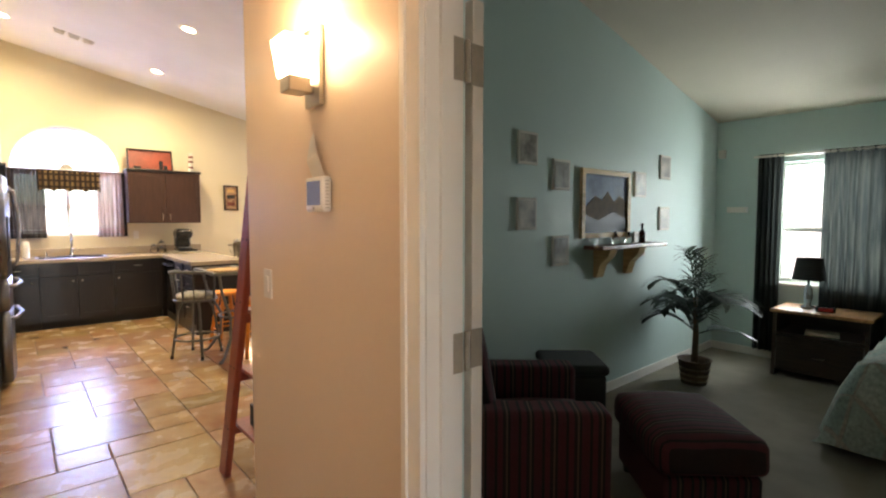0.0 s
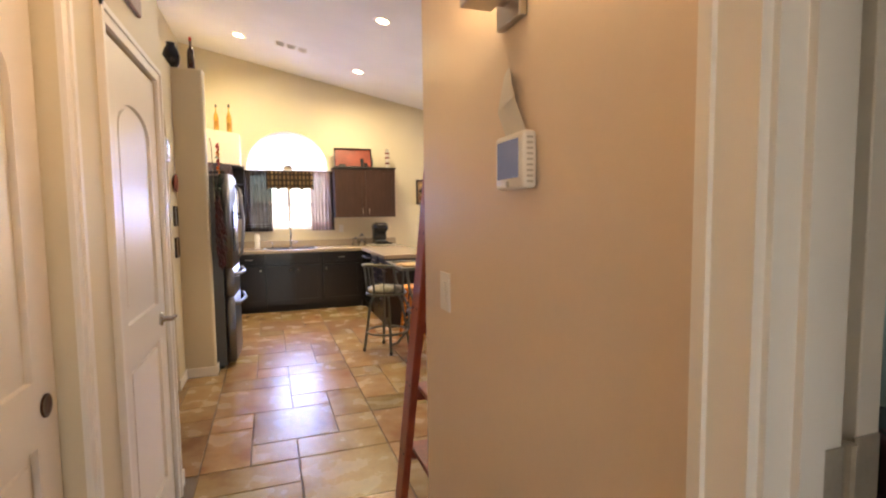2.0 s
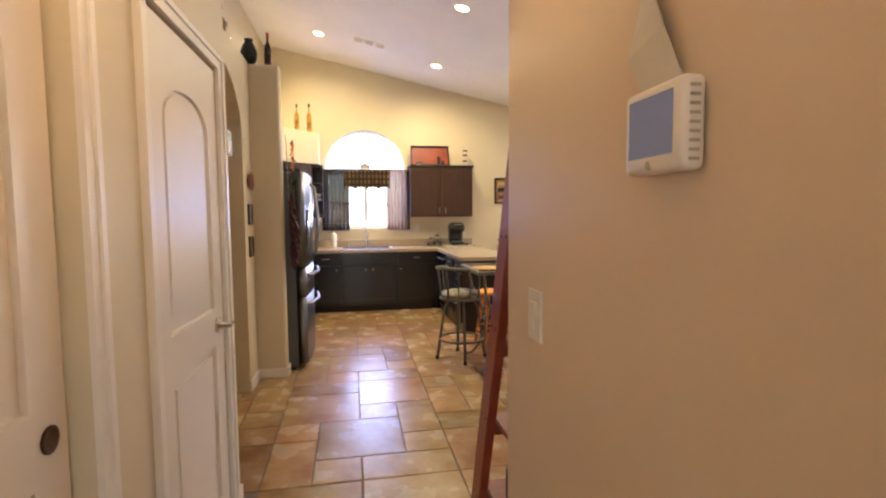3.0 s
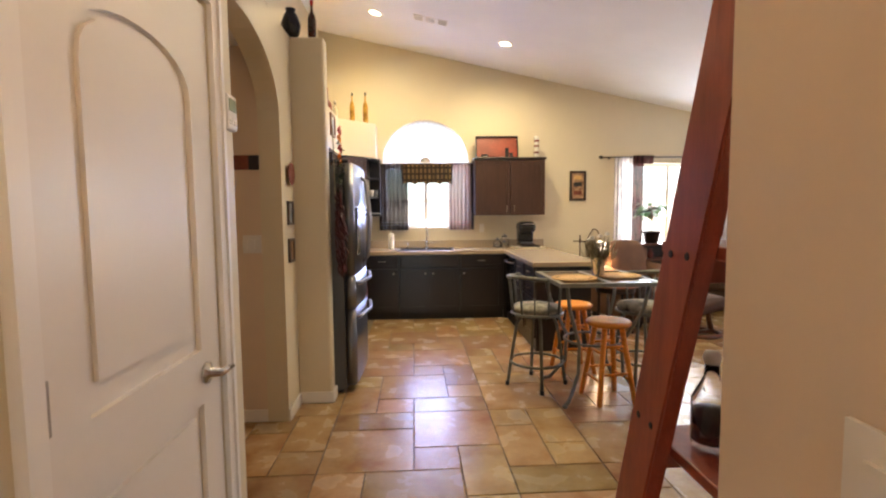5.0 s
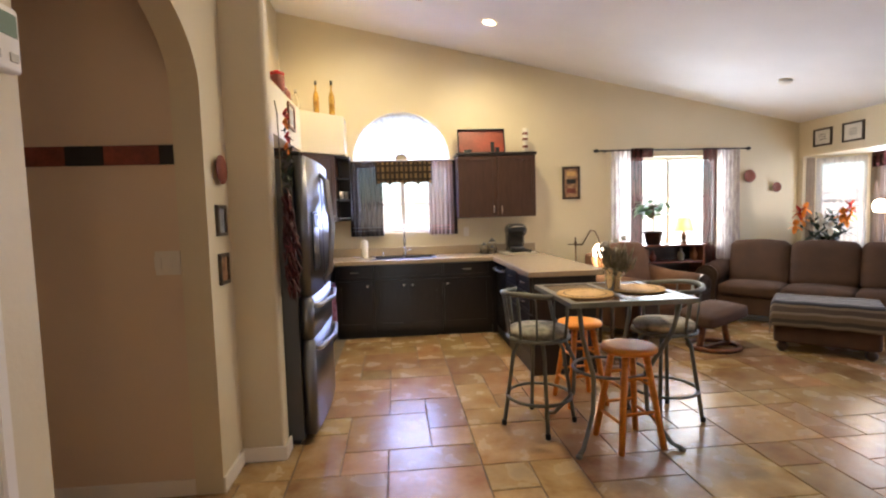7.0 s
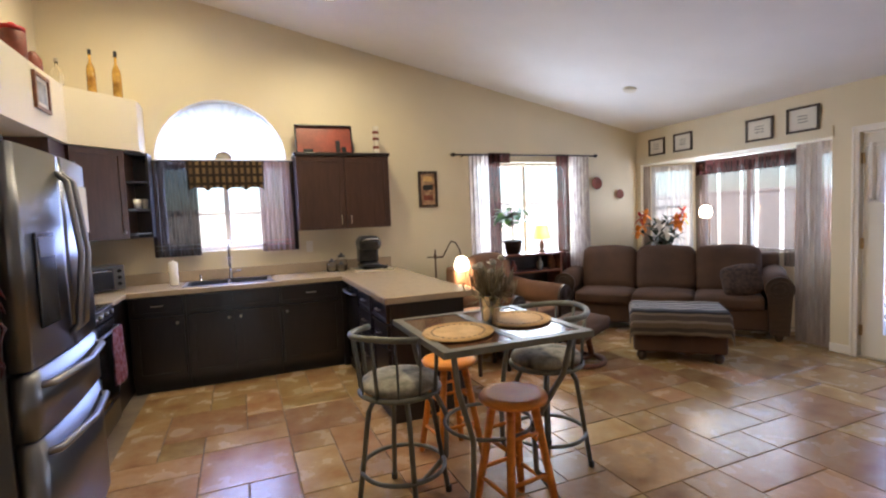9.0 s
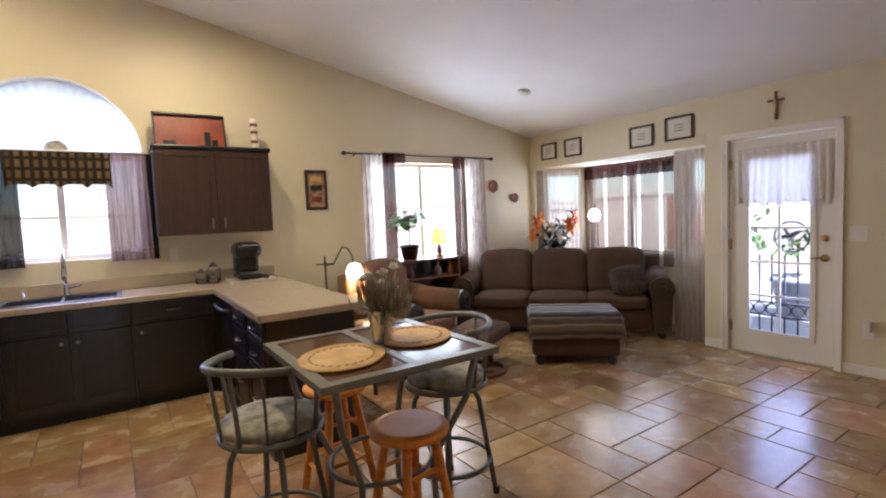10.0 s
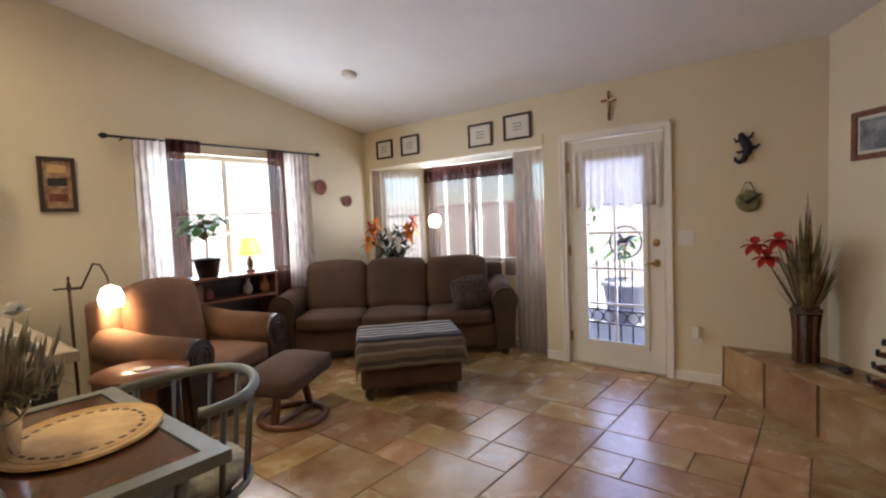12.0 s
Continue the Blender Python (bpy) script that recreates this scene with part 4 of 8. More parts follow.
part("roundel", tube(B(), [(6.235, 5.60 + 0.14 * math.cos(a), 1.12 + 0.14 * math.sin(a)) for a in [2 * math.pi * j / 28 for j in range(28)]], 0.008, 6, True), M["iron"], gate)
bm = B()
tube(bm, [(6.235, 5.70, 1.09), (6.235, 5.66, 1.12), (6.235, 5.60, 1.13), (6.235, 5.54, 1.17), (6.235, 5.50, 1.17)], 0.02, 6, radii=[0.004, 0.02, 0.028, 0.014, 0.003])
tube(bm, [(6.235, 5.62, 1.13), (6.235, 5.66, 1.20), (6.235, 5.70, 1.22)], 0.01, 6, radii=[0.015, 0.01, 0.003])
part("bird_ornament", bm, M["iron"], gate)

# hall doors


def panel_door(name, y0, y1, x, label, knob=None, hinges=(), pull=None):
    """A white moulded door with an arched upper and a plain lower panel, facing +x."""
    d = thing(name, label, "door", (0, 0, 0), 0, "", "structure")
    w = y1 - y0
    c = (y0 + y1) / 2
    hw = w / 2 - 0.12
    up = [(c - hw, 1.02), (c + hw, 1.02), (c + hw, 1.72)] + [(c + hw * math.cos(radians(a)), 1.72 + 0.13 * math.sin(radians(a)) ** 0.8) for a in range(15, 180, 15)] + [(c - hw, 1.72)]
    lo = rect(c - hw, c + hw, 0.20, 0.86)
    part("leaf", slab(rect(y0, y1, 0.012, 2.035), [up, lo], 0.035, facing_x(x - 0.035)), M["door"], d)
    for outline in (up, lo):
        m = sum((Vector((*p, 0)) for p in outline), Vector()) / len(outline)
        inner = [(m.x + (u - m.x) * 0.84, m.y + (v - m.y) * 0.91) for u, v in outline]
        part("panel_moulding", slab(outline, [], 0.012, facing_x(x - 0.028)), M["door"], d)
        part("panel", slab(inner, [], 0.010, facing_x(x - 0.0158)), M["door"], d)
    for z in hinges:
        part("hinge", box(B(), x - 0.004, x + 0.008, y0 - 0.02, y0 + 0.012, z - 0.05, z + 0.05, 0.003), M["nickel"], d, "satin nickel hinge")
    if knob:
        hy, hz = knob
        k = part("door_handle", lathe(B(), [(0.032, 0), (0.032, 0.008), (0.014, 0.014), (0.011, 0.05), (0.001, 0.052)], 20, m=pose(x, hy, hz, 0, 90)), M["chrome"], d, "chrome lever handle", True)
        part("lever", tube(B(), [(x + 0.048, hy, hz), (x + 0.052, hy + 0.025, hz + 0.004), (x + 0.05, hy + 0.075, hz - 0.004)], 0.009, 8, radii=[0.011, 0.01, 0.007]), M["chrome"], k, "", True)
    if pull:
        part("finger_pull", lathe(B(), [(0.001, 0.002), (0.02, 0.001), (0.024, 0.004), (0.03, 0.004), (0.03, 0.0)], 24, m=pose(x + 0.0005, pull[0], pull[1], 0, 90)), M["lamp_dark"], d, "round dark bronze finger pull", True)
    return d


d2 = panel_door("door_2", 2.68, 3.40, -0.002, "closed white two-panel hall door with an arched panel", (3.30, 0.945), (0.3, 1.085, 1.87))
casing(d2, Matrix(((0, 0, -1, 0), (1, 0, 0, 0), (0, 1, 0, 0), (0, 0, 0, 1))), 2.67, 3.41, 2.05, 0.055, 0.016)
d3 = panel_door("door_3", 1.58, 2.30, -0.05, "white sliding closet door with a finger pull", None, (), (2.235, 0.945))
panel_door("door_4", 0.91, 1.60, -0.095, "white sliding closet door", None, (), (1.0, 0.97))
casing(d3, Matrix(((0, 0, -1, 0), (1, 0, 0, 0), (0, 1, 0, 0), (0, 0, 0, 1))), 0.90, 2.31, 2.05, 0.055, 0.016)
d5 = thing("door_5", "white bedroom door folded back, with satin hinges", "door", (0, 0, 0), 0, "", "structure")
part("leaf", box(B(), 1.188, 1.230, 1.162, 1.985, 0.02, 2.035, 0.002), M["door"], d5)
part("jamb", box(B(), 1.018, 1.143, 1.152, 1.167, 0, 2.05), M["trim"], d5)
part("jamb", box(B(), 1.018, 1.143, 0.198, 0.21, 0, 2.05), M["trim"], d5)
part("jamb", box(B(), 1.018, 1.143, 0.21, 1.152, 2.038, 2.052), M["trim"], d5)
part("door_stop", box(B(), 1.06, 1.10, 1.142, 1.152, 0, 2.038), M["trim"], d5)
casing(d5, facing_x(1.02), 0.205, 1.16, 2.045, 0.075, 0.018)
for z in (0.25, 1.08, 1.86):
    part("hinge", box(B(), 1.100, 1.143, 1.1485, 1.1515, z - 0.055, z + 0.055, 0.001), M["hinge_metal"], d5, "satin nickel hinge leaf")
    part("hinge", box(B(), 1.180, 1.226, 1.158, 1.1615, z - 0.055, z + 0.055, 0.001), M["hinge_metal"], d5, "satin nickel hinge leaf")
    part("hinge_pin", tube(B(), [(1.160, 1.153, z - 0.055), (1.160, 1.153, z + 0.055)], 0.008, 8), M["hinge_metal"], d5, "satin nickel hinge pin")

# baseboards
for nm, b in (("baseboard_east", (6.066, 6.08, 4.82, 5.165, 0, 0.085)), ("baseboard_east_b", (6.066, 6.08, 6.136, 6.31, 0, 0.085)), ("baseboard_hall", (1.006, 1.02, 1.237, 2.44, 0, 0.085)),
              ("baseboard_passage", (-2.6, -0.412, 5.126, 5.14, 0, 0.085)), ("baseboard_arch", (-0.27, -0.256, 5.126, 5.436, 0, 0.085)), ("baseboard_stub", (-0.27, -0.016, 5.436, 5.45, 0, 0.085)), ("baseboard_stub_end", (-0.03, -0.016, 5.45, 5.585, 0, 0.085)),
              ("baseboard_living", (1.02, 4.1, 2.44, 2.454, 0, 0.085)), ("baseboard_north", (2.5, 6.08, 8.786, 8.80, 0, 0.085)), ("baseboard_hall_end", (-0.0, 0.014, 3.467, 3.58, 0, 0.085)),
              ("baseboard_bedroom", (1.17, 6.0, 2.286, 2.30, 0.01, 0.09)), ("baseboard_bedroom_east", (5.986, 6.0, -2.0, 2.286, 0.01, 0.09))):
    setting(nm, box(B(), *b, 0.004), M["trim"], "white painted baseboard")

# ---- kitchen ----


def front(parent, name, m, u0, u1, v0, v1, material, knob=None, bar=None, label=""):
    """A raised cabinet front with a framed field, and its knob or bar pull."""
    d = part(name, slab(rect(u0, u1, v0, v1), [], 0.018, m @ Matrix.Translation((0, 0, -0.018))), material, parent, label)
    s = 0.05 if v1 - v0 > 0.25 else 0.025
    part("frame_rail", slab(rect(u0, u1, v0, v1), [rect(u0 + s, u1 - s, v0 + s, v1 - s)], 0.007, m @ Matrix.Translation((0, 0, -0.0252))), material, d)
    if knob:
        part("knob", lathe(B(), [(0.006, 0), (0.005, 0.012), (0.014, 0.018), (0.012, 0.026), (0.001, 0.028)], 14, m=m @ Matrix.Translation((knob[0], knob[1], -0.025)) @ pose(0, 0, 0, 180)), M["nickel"], d, "nickel knob", True)
    if bar:
        u, v = bar
        part("handle", tube(B(), [m @ Vector((u - 0.045, v, -0.02)), m @ Vector((u - 0.04, v, -0.045)), m @ Vector((u + 0.04, v, -0.045)), m @ Vector((u + 0.045, v, -0.02))], 0.005, 8), M["nickel"], d, "nickel bar pull", True)
    return d


fy = facing_y(8.22)
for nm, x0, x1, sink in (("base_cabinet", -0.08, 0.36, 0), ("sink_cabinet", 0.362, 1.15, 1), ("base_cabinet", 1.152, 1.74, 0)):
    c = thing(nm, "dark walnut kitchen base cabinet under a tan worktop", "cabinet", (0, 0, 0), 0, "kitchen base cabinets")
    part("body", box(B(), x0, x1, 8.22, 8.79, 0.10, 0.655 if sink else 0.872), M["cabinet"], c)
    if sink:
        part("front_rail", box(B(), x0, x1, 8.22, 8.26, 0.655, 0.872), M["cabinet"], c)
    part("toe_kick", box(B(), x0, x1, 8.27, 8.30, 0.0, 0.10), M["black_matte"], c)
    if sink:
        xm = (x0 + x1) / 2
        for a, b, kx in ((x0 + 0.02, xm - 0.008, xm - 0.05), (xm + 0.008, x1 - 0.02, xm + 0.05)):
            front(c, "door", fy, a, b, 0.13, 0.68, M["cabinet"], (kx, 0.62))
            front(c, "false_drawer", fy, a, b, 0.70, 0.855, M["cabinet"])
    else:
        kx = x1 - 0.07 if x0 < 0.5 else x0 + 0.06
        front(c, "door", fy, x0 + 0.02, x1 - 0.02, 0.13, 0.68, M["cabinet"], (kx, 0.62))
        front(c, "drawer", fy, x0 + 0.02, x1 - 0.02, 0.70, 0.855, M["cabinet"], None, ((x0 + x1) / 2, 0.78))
fxp = facing_x(1.80)
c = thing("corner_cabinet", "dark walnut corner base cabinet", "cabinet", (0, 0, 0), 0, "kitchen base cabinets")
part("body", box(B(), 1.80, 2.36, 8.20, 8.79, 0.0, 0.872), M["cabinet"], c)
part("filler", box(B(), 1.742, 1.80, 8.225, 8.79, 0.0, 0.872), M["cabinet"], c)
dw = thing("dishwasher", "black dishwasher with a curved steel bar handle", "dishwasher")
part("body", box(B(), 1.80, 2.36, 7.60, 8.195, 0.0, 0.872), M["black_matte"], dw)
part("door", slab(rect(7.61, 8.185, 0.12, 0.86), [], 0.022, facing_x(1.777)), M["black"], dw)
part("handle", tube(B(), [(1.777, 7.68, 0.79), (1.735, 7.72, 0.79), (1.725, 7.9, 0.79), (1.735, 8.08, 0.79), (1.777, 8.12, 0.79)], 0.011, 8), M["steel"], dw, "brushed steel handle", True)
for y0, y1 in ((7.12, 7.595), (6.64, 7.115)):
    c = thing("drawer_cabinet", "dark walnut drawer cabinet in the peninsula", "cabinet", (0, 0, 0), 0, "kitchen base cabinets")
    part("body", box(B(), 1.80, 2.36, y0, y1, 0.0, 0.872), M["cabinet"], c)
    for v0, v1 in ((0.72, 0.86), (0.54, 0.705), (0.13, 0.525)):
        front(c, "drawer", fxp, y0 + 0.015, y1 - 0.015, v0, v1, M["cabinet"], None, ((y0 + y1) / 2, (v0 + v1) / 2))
# range and the cabinets beside it
wx = facing_x(-0.09)
c = thing("base_cabinet", "dark walnut base cabinet beside the refrigerator", "cabinet", (0, 0, 0), 0, "kitchen base cabinets")
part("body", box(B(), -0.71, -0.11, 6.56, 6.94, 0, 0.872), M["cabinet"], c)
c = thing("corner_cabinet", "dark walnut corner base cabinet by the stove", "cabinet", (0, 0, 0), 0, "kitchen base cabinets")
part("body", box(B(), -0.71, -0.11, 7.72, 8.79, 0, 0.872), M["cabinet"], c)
rg = thing("stove", "black and steel kitchen stove with an oven handle", "stove")
part("body", box(B(), -0.71, -0.10, 6.955, 7.705, 0.0, 0.905, 0.005), M["black"], rg)
part("oven_door", box(B(), -0.10, -0.065, 6.965, 7.695, 0.22, 0.80, 0.008), M["black"], rg)
part("control_panel", box(B(), -0.10, -0.07, 6.965, 7.695, 0.81, 0.90, 0.006), M["steel"], rg)
for k in range(5):
    part("knob", lathe(B(), [(0.02, 0), (0.018, 0.025), (0.001, 0.027)], 14, m=pose(-0.07, 7.05 + k * 0.14, 0.855, 0, 90)), M["steel"], rg, "", True)
part("drawer", box(B(), -0.10, -0.068, 6.965, 7.695, 0.03, 0.20, 0.008), M["steel"], rg)
part("oven_handle", tube(B(), [(-0.065, 7.02, 0.74), (-0.02, 7.03, 0.745), (-0.02, 7.63, 0.745), (-0.065, 7.64, 0.74)], 0.012, 8), M["steel"], rg, "steel bar handle", True)
bm = drape(B(), ((-0.002, 7.36), (-0.002, 7.60)), 0.36, 0.76, 4, 0.018, 10, 1.0)
solo("dish_towel", bm, M["towel"], "red floral dish towel hung on the oven handle", "towel", smooth=True)

# worktop with the sink cut in
wt_out = [(-0.715, 7.71), (-0.07, 7.71), (-0.07, 8.17), (1.755, 8.17), (1.755, 6.58), (2.42, 6.58), (2.42, 8.798), (-0.715, 8.798)]
flat = Matrix.Translation((0, 0, 0.874))
wk = thing("worktop", "tan speckled laminate worktop with a peninsula", "worktop")
top = part("counter_slab", slab(wt_out, [rect(0.36, 1.08, 8.28, 8.66)], 0.041, flat), M["counter"], wk)
for b in ((-0.07, 1.751, 8.158, 8.169), (1.744, 1.754, 6.57, 8.158), (1.754, 2.43, 6.569, 6.579), (2.421, 2.431, 6.579, 8.79)):
    part("front_edge", box(B(), *b, 0.868, 0.913, 0.004), M["counter"], wk)
bv = top.modifiers.new("round", "BEVEL")
bv.width, bv.segments, bv.limit_method, bv.angle_limit = 0.008, 2, "ANGLE", radians(40)
solo("worktop_small", box(B(), -0.715, -0.07, 6.53, 6.945, 0.874, 0.915, 0.006), M["counter"], "short tan laminate worktop by the stove", "worktop")
lip = thing("backsplash", "tan laminate backsplash strip along the worktop", "backsplash")
part("strip", box(B(), -0.72, 2.42, 8.776, 8.797, 0.916, 1.02, 0.004), M["counter"], lip)
part("strip", box(B(), -0.718, -0.70, 7.71, 8.776, 0.916, 1.02, 0.004), M["counter"], lip)
sink = thing("kitchen_sink", "stainless double-bowl sink set in the worktop", "sink", (0, 0, 0))
part("rim", slab(rect(0.335, 1.105, 8.255, 8.695), [rect(0.37, 0.71, 8.30, 8.62), rect(0.73, 1.07, 8.30, 8.62)], 0.006, Matrix.Translation((0, 0, 0.916))), M["steel"], sink)
for a, b in ((0.37, 0.71), (0.73, 1.07)):
    bm = slab(rect(a, b, 8.30, 8.62), [rect(a + 0.004, b - 0.004, 8.304, 8.616)], 0.19, Matrix.Translation((0, 0, 0.722)))
    box(bm, a, b, 8.30, 8.62, 0.716, 0.722)
    part("bowl", bm, M["steel"], sink)
fc = thing("faucet", "brushed steel pull-down faucet with a tall neck", "faucet", (0.73, 8.66, 0.922))
part("base", lathe(B(), [(0.032, 0), (0.03, 0.012), (0.022, 0.02), (0.02, 0.09), (0.014, 0.10)], 20), M["chrome"], fc, "", True)
part("neck", tube(B(), [(0, 0, 0.09), (0, 0, 0.30)] + [(0, -0.07 + 0.07 * math.cos(a), 0.30 + 0.07 * math.sin(a)) for a in [math.pi * k / 8 for k in range(1, 9)]] + [(0, -0.14, 0.22)], 0.011, 10), M["chrome"], fc, "", True)
part("spray_head", lathe(B(), [(0.013, 0), (0.017, 0.02), (0.015, 0.08), (0.011, 0.085)], 14, at=(0, -0.14, 0.14)), M["chrome"], fc, "", True)
part("lever", tube(B(), [(0.02, 0, 0.06), (0.06, 0, 0.075), (0.10, 0, 0.08)], 0.007, 8), M["chrome"], fc, "", True)
solo("paper_towel_roll", lathe(B(), [(0.035, 0), (0.038, 0.01), (0.038, 0.21), (0.03, 0.22), (0.012, 0.222), (0.012, 0.235), (0.001, 0.236)], 24), M["white_plastic"], "white paper roll standing on the worktop", "paper roll", (0.25, 8.50, 0.916), smooth=True)
sp = thing("soap_pump", "small steel soap pump beside the sink", "soap dispenser", (0.46, 8.66, 0.922))
part("body", lathe(B(), [(0.02, 0), (0.02, 0.012), (0.01, 0.018), (0.008, 0.05)], 14), M["chrome"], sp, "", True)
part("spout", tube(B(), [(0, 0, 0.05), (0, 0, 0.062), (0, -0.05, 0.06)], 0.006, 8), M["chrome"], sp, "", True)

# coffee maker on its tray, jars
cm = thing("coffee_maker", "glossy black single-cup coffee maker with a silver lid band", "coffee maker", (2.10, 8.50, 0.936))
part("base", box(B(), -0.10, 0.10, -0.16, 0.15, 0, 0.05, 0.02, 3), M["black"], cm)
part("column", box(B(), -0.105, 0.105, -0.04, 0.15, 0.05, 0.24, 0.04, 4), M["black"], cm, "", True)
part("head", box(B(), -0.118, 0.118, -0.155, 0.155, 0.185, 0.345, 0.072, 6), M["black"], cm, "", True)
part("drip_tray", box(B(), -0.08, 0.08, -0.15, -0.02, 0.05, 0.062, 0.004), M["steel"], cm)
part("lid_handle", tube(B(), [(-0.09, -0.13, 0.30), (-0.05, -0.165, 0.315), (0.05, -0.165, 0.315), (0.09, -0.13, 0.30)], 0.008, 8), M["chrome"], cm, "silver lid handle", True)
tr = thing("serving_tray", "flat cream tray under the coffee maker", "tray", (2.12, 8.50, 0.916))
part("tray_floor", box(B(), -0.20, 0.20, -0.20, 0.19, 0, 0.010, 0.004), M["backsplash"], tr)
for b in ((-0.20, 0.20, -0.20, -0.185), (-0.20, 0.20, 0.175, 0.19), (-0.20, -0.185, -0.185, 0.175), (0.185, 0.20, -0.185, 0.175)):
    part("rim", box(B(), *b, 0.010, 0.02, 0.003), M["backsplash"], tr)
for k, (x, y, h) in enumerate(((2.245, 8.40, 0.03), (2.27, 8.46, 0.03), (2.245, 8.52, 0.03))):
    solo("coffee_pod", lathe(B(), [(0.018, 0), (0.024, h), (0.001, h + 0.001)], 14), M["black"], "small dark coffee pod on the tray", "coffee pod", (x, y, 0.927), group="coffee pods", smooth=True)
for k, (x, y, r, h) in enumerate(((1.72, 8.60, 0.055, 0.12), (1.83, 8.64, 0.06, 0.17), (1.80, 8.50, 0.045, 0.09))):
    j = thing("glass_jar", "clear glass jar with a steel lid", "jar", (x, y, 0.916), 0, "glass jars")
    part("jar", lathe(B(), [(r * 0.8, 0), (r, 0.012), (r, h * 0.72), (r * 0.6, h * 0.85), (r * 0.6, h * 0.9), (r * 0.57, h * 0.9), (r * 0.57, h * 0.85), (r * 0.94, h * 0.71), (r * 0.94, 0.016), (0.001, 0.012)], 20, cap=False), M["glass"], j, "", True)
    part("lid", lathe(B(), [(r * 0.65, h * 0.9), (r * 0.65, h * 0.98), (0.015, h), (0.014, h + 0.02), (0.001, h + 0.022)], 20), M["steel"], j, "", True)
tv = thing("toaster_oven", "black and chrome toaster oven on the worktop", "toaster oven", (-0.36, 8.40, 0.916), 38)
part("body", box(B(), -0.2, 0.2, -0.14, 0.14, 0.015, 0.235, 0.012, 3), M["steel_dark"], tv)
part("glass_door", box(B(), -0.19, 0.10, -0.152, -0.14, 0.03, 0.21, 0.004), M["black"], tv)
part("door_handle", tube(B(), [(-0.16, -0.152, 0.185), (-0.16, -0.175, 0.19), (0.07, -0.175, 0.19), (0.07, -0.152, 0.185)], 0.006, 8), M["chrome"], tv, "", True)
for z in (0.07, 0.125, 0.18):
    part("knob", lathe(B(), [(0.016, 0), (0.013, 0.016), (0.001, 0.017)], 12, m=pose(0.15, -0.14, z, 90)), M["black"], tv, "", True)

# wall cabinets


def wall_cabinet():
    c = thing("wall_cabinet", "walnut two-door wall cabinet with a dark crown", "cabinet")
    part("body", box(B(), 1.40, 2.36, 8.50, 8.797, 1.37, 2.12), M["cabinet_up"], c)
    part("crown", box(B(), 1.385, 2.375, 8.465, 8.797, 2.121, 2.155, 0.006), M["cabinet"], c)
    m = facing_y(8.499)
    front(c, "door", m, 1.405, 1.876, 1.38, 2.11, M["cabinet_up"])
    front(c, "door", m, 1.884, 2.355, 1.38, 2.11, M["cabinet_up"])
    for x in (1.83, 1.93):
        part("handle", tube(B(), [(x, 8.473, 1.42), (x, 8.45, 1.425), (x, 8.45, 1.50), (x, 8.473, 1.505)], 0.005, 8), M["nickel"], c, "nickel bar pull", True)


wall_cabinet()
soff = setting("wall_soffit", prism(B(), [(-0.715, 5.575), (-0.36, 5.575), (-0.36, 8.08), (0.06, 8.48), (0.06, 8.795), (-0.715, 8.795)], 2.15, 2.60), M["wall"], "cream plaster ledge over the wall cabinets")
c = thing("corner_wall_cabinet", "walnut corner wall cabinet with one door and an open shelf end", "cabinet")
part("body", prism(B(), [(-0.71, 7.76), (-0.39, 7.76), (-0.39, 8.10), (-0.06, 8.42), (-0.06, 8.79), (-0.71, 8.79)], 1.37, 2.148), M["cabinet_up"], c)
dm = Vector((0.33, 0.32, 0)).normalized()
front(c, "door", Matrix(((dm.x, 0, -dm.y, -0.39), (dm.y, 0, dm.x, 8.10), (0, 1, 0, 0), (0, 0, 0, 1))), 0.012, 0.447, 1.38, 2.14, M["cabinet_up"], (0.40, 1.43))
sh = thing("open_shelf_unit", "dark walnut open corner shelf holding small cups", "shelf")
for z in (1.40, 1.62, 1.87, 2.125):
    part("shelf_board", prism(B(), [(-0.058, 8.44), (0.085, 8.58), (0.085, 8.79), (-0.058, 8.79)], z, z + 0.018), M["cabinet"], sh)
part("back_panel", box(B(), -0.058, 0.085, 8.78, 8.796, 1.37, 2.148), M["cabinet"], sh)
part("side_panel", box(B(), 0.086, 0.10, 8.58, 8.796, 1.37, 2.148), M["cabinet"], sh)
for k, (x, y) in enumerate(((-0.01, 8.56), (0.04, 8.66), (-0.02, 8.70))):
    solo("glass_cup", lathe(B(), [(0.02, 0), (0.028, 0.09), (0.026, 0.09), (0.018, 0.006), (0.001, 0.005)], 16), M["white_plastic"], "small pale cup on an open shelf", "cup", (x, y, 1.639), group="cups", smooth=True)

# refrigerator
fr = thing("refrigerator", "stainless french-door refrigerator with two freezer drawers", "refrigerator")
part("cabinet_body", box(B(), -0.66, 0.05, 5.62, 6.50, 0.03, 1.78, 0.006), M["steel_dark"], fr, "dark grey side casing")
part("kick_plate", box(B(), -0.62, 0.02, 5.64, 6.48, 0.0, 0.03), M["black_matte"], fr)


def bow_front(y0, y1, z0, z1, x=0.055, bulge=0.022, thick=0.07):
    """A fridge front, gently bowed and round-edged."""
    bm = B()
    box(bm, x, x + thick, y0, y1, z0, z1)
    bmesh.ops.subdivide_edges(bm, edges=[e for e in bm.edges if abs(e.verts[0].co.y - e.verts[1].co.y) > 0.1], cuts=10)
    for v in bm.verts:
        if v.co.x > x + 0.01:
            t = (v.co.y - 5.62) / 0.88
            v.co.x += bulge * (1 - (2 * t - 1) ** 2)
    bmesh.ops.bevel(bm, geom=[e for e in bm.edges if e.is_manifold and e.calc_face_angle(0) > 1.0], offset=0.008, segments=2, affect="EDGES")
    return bm


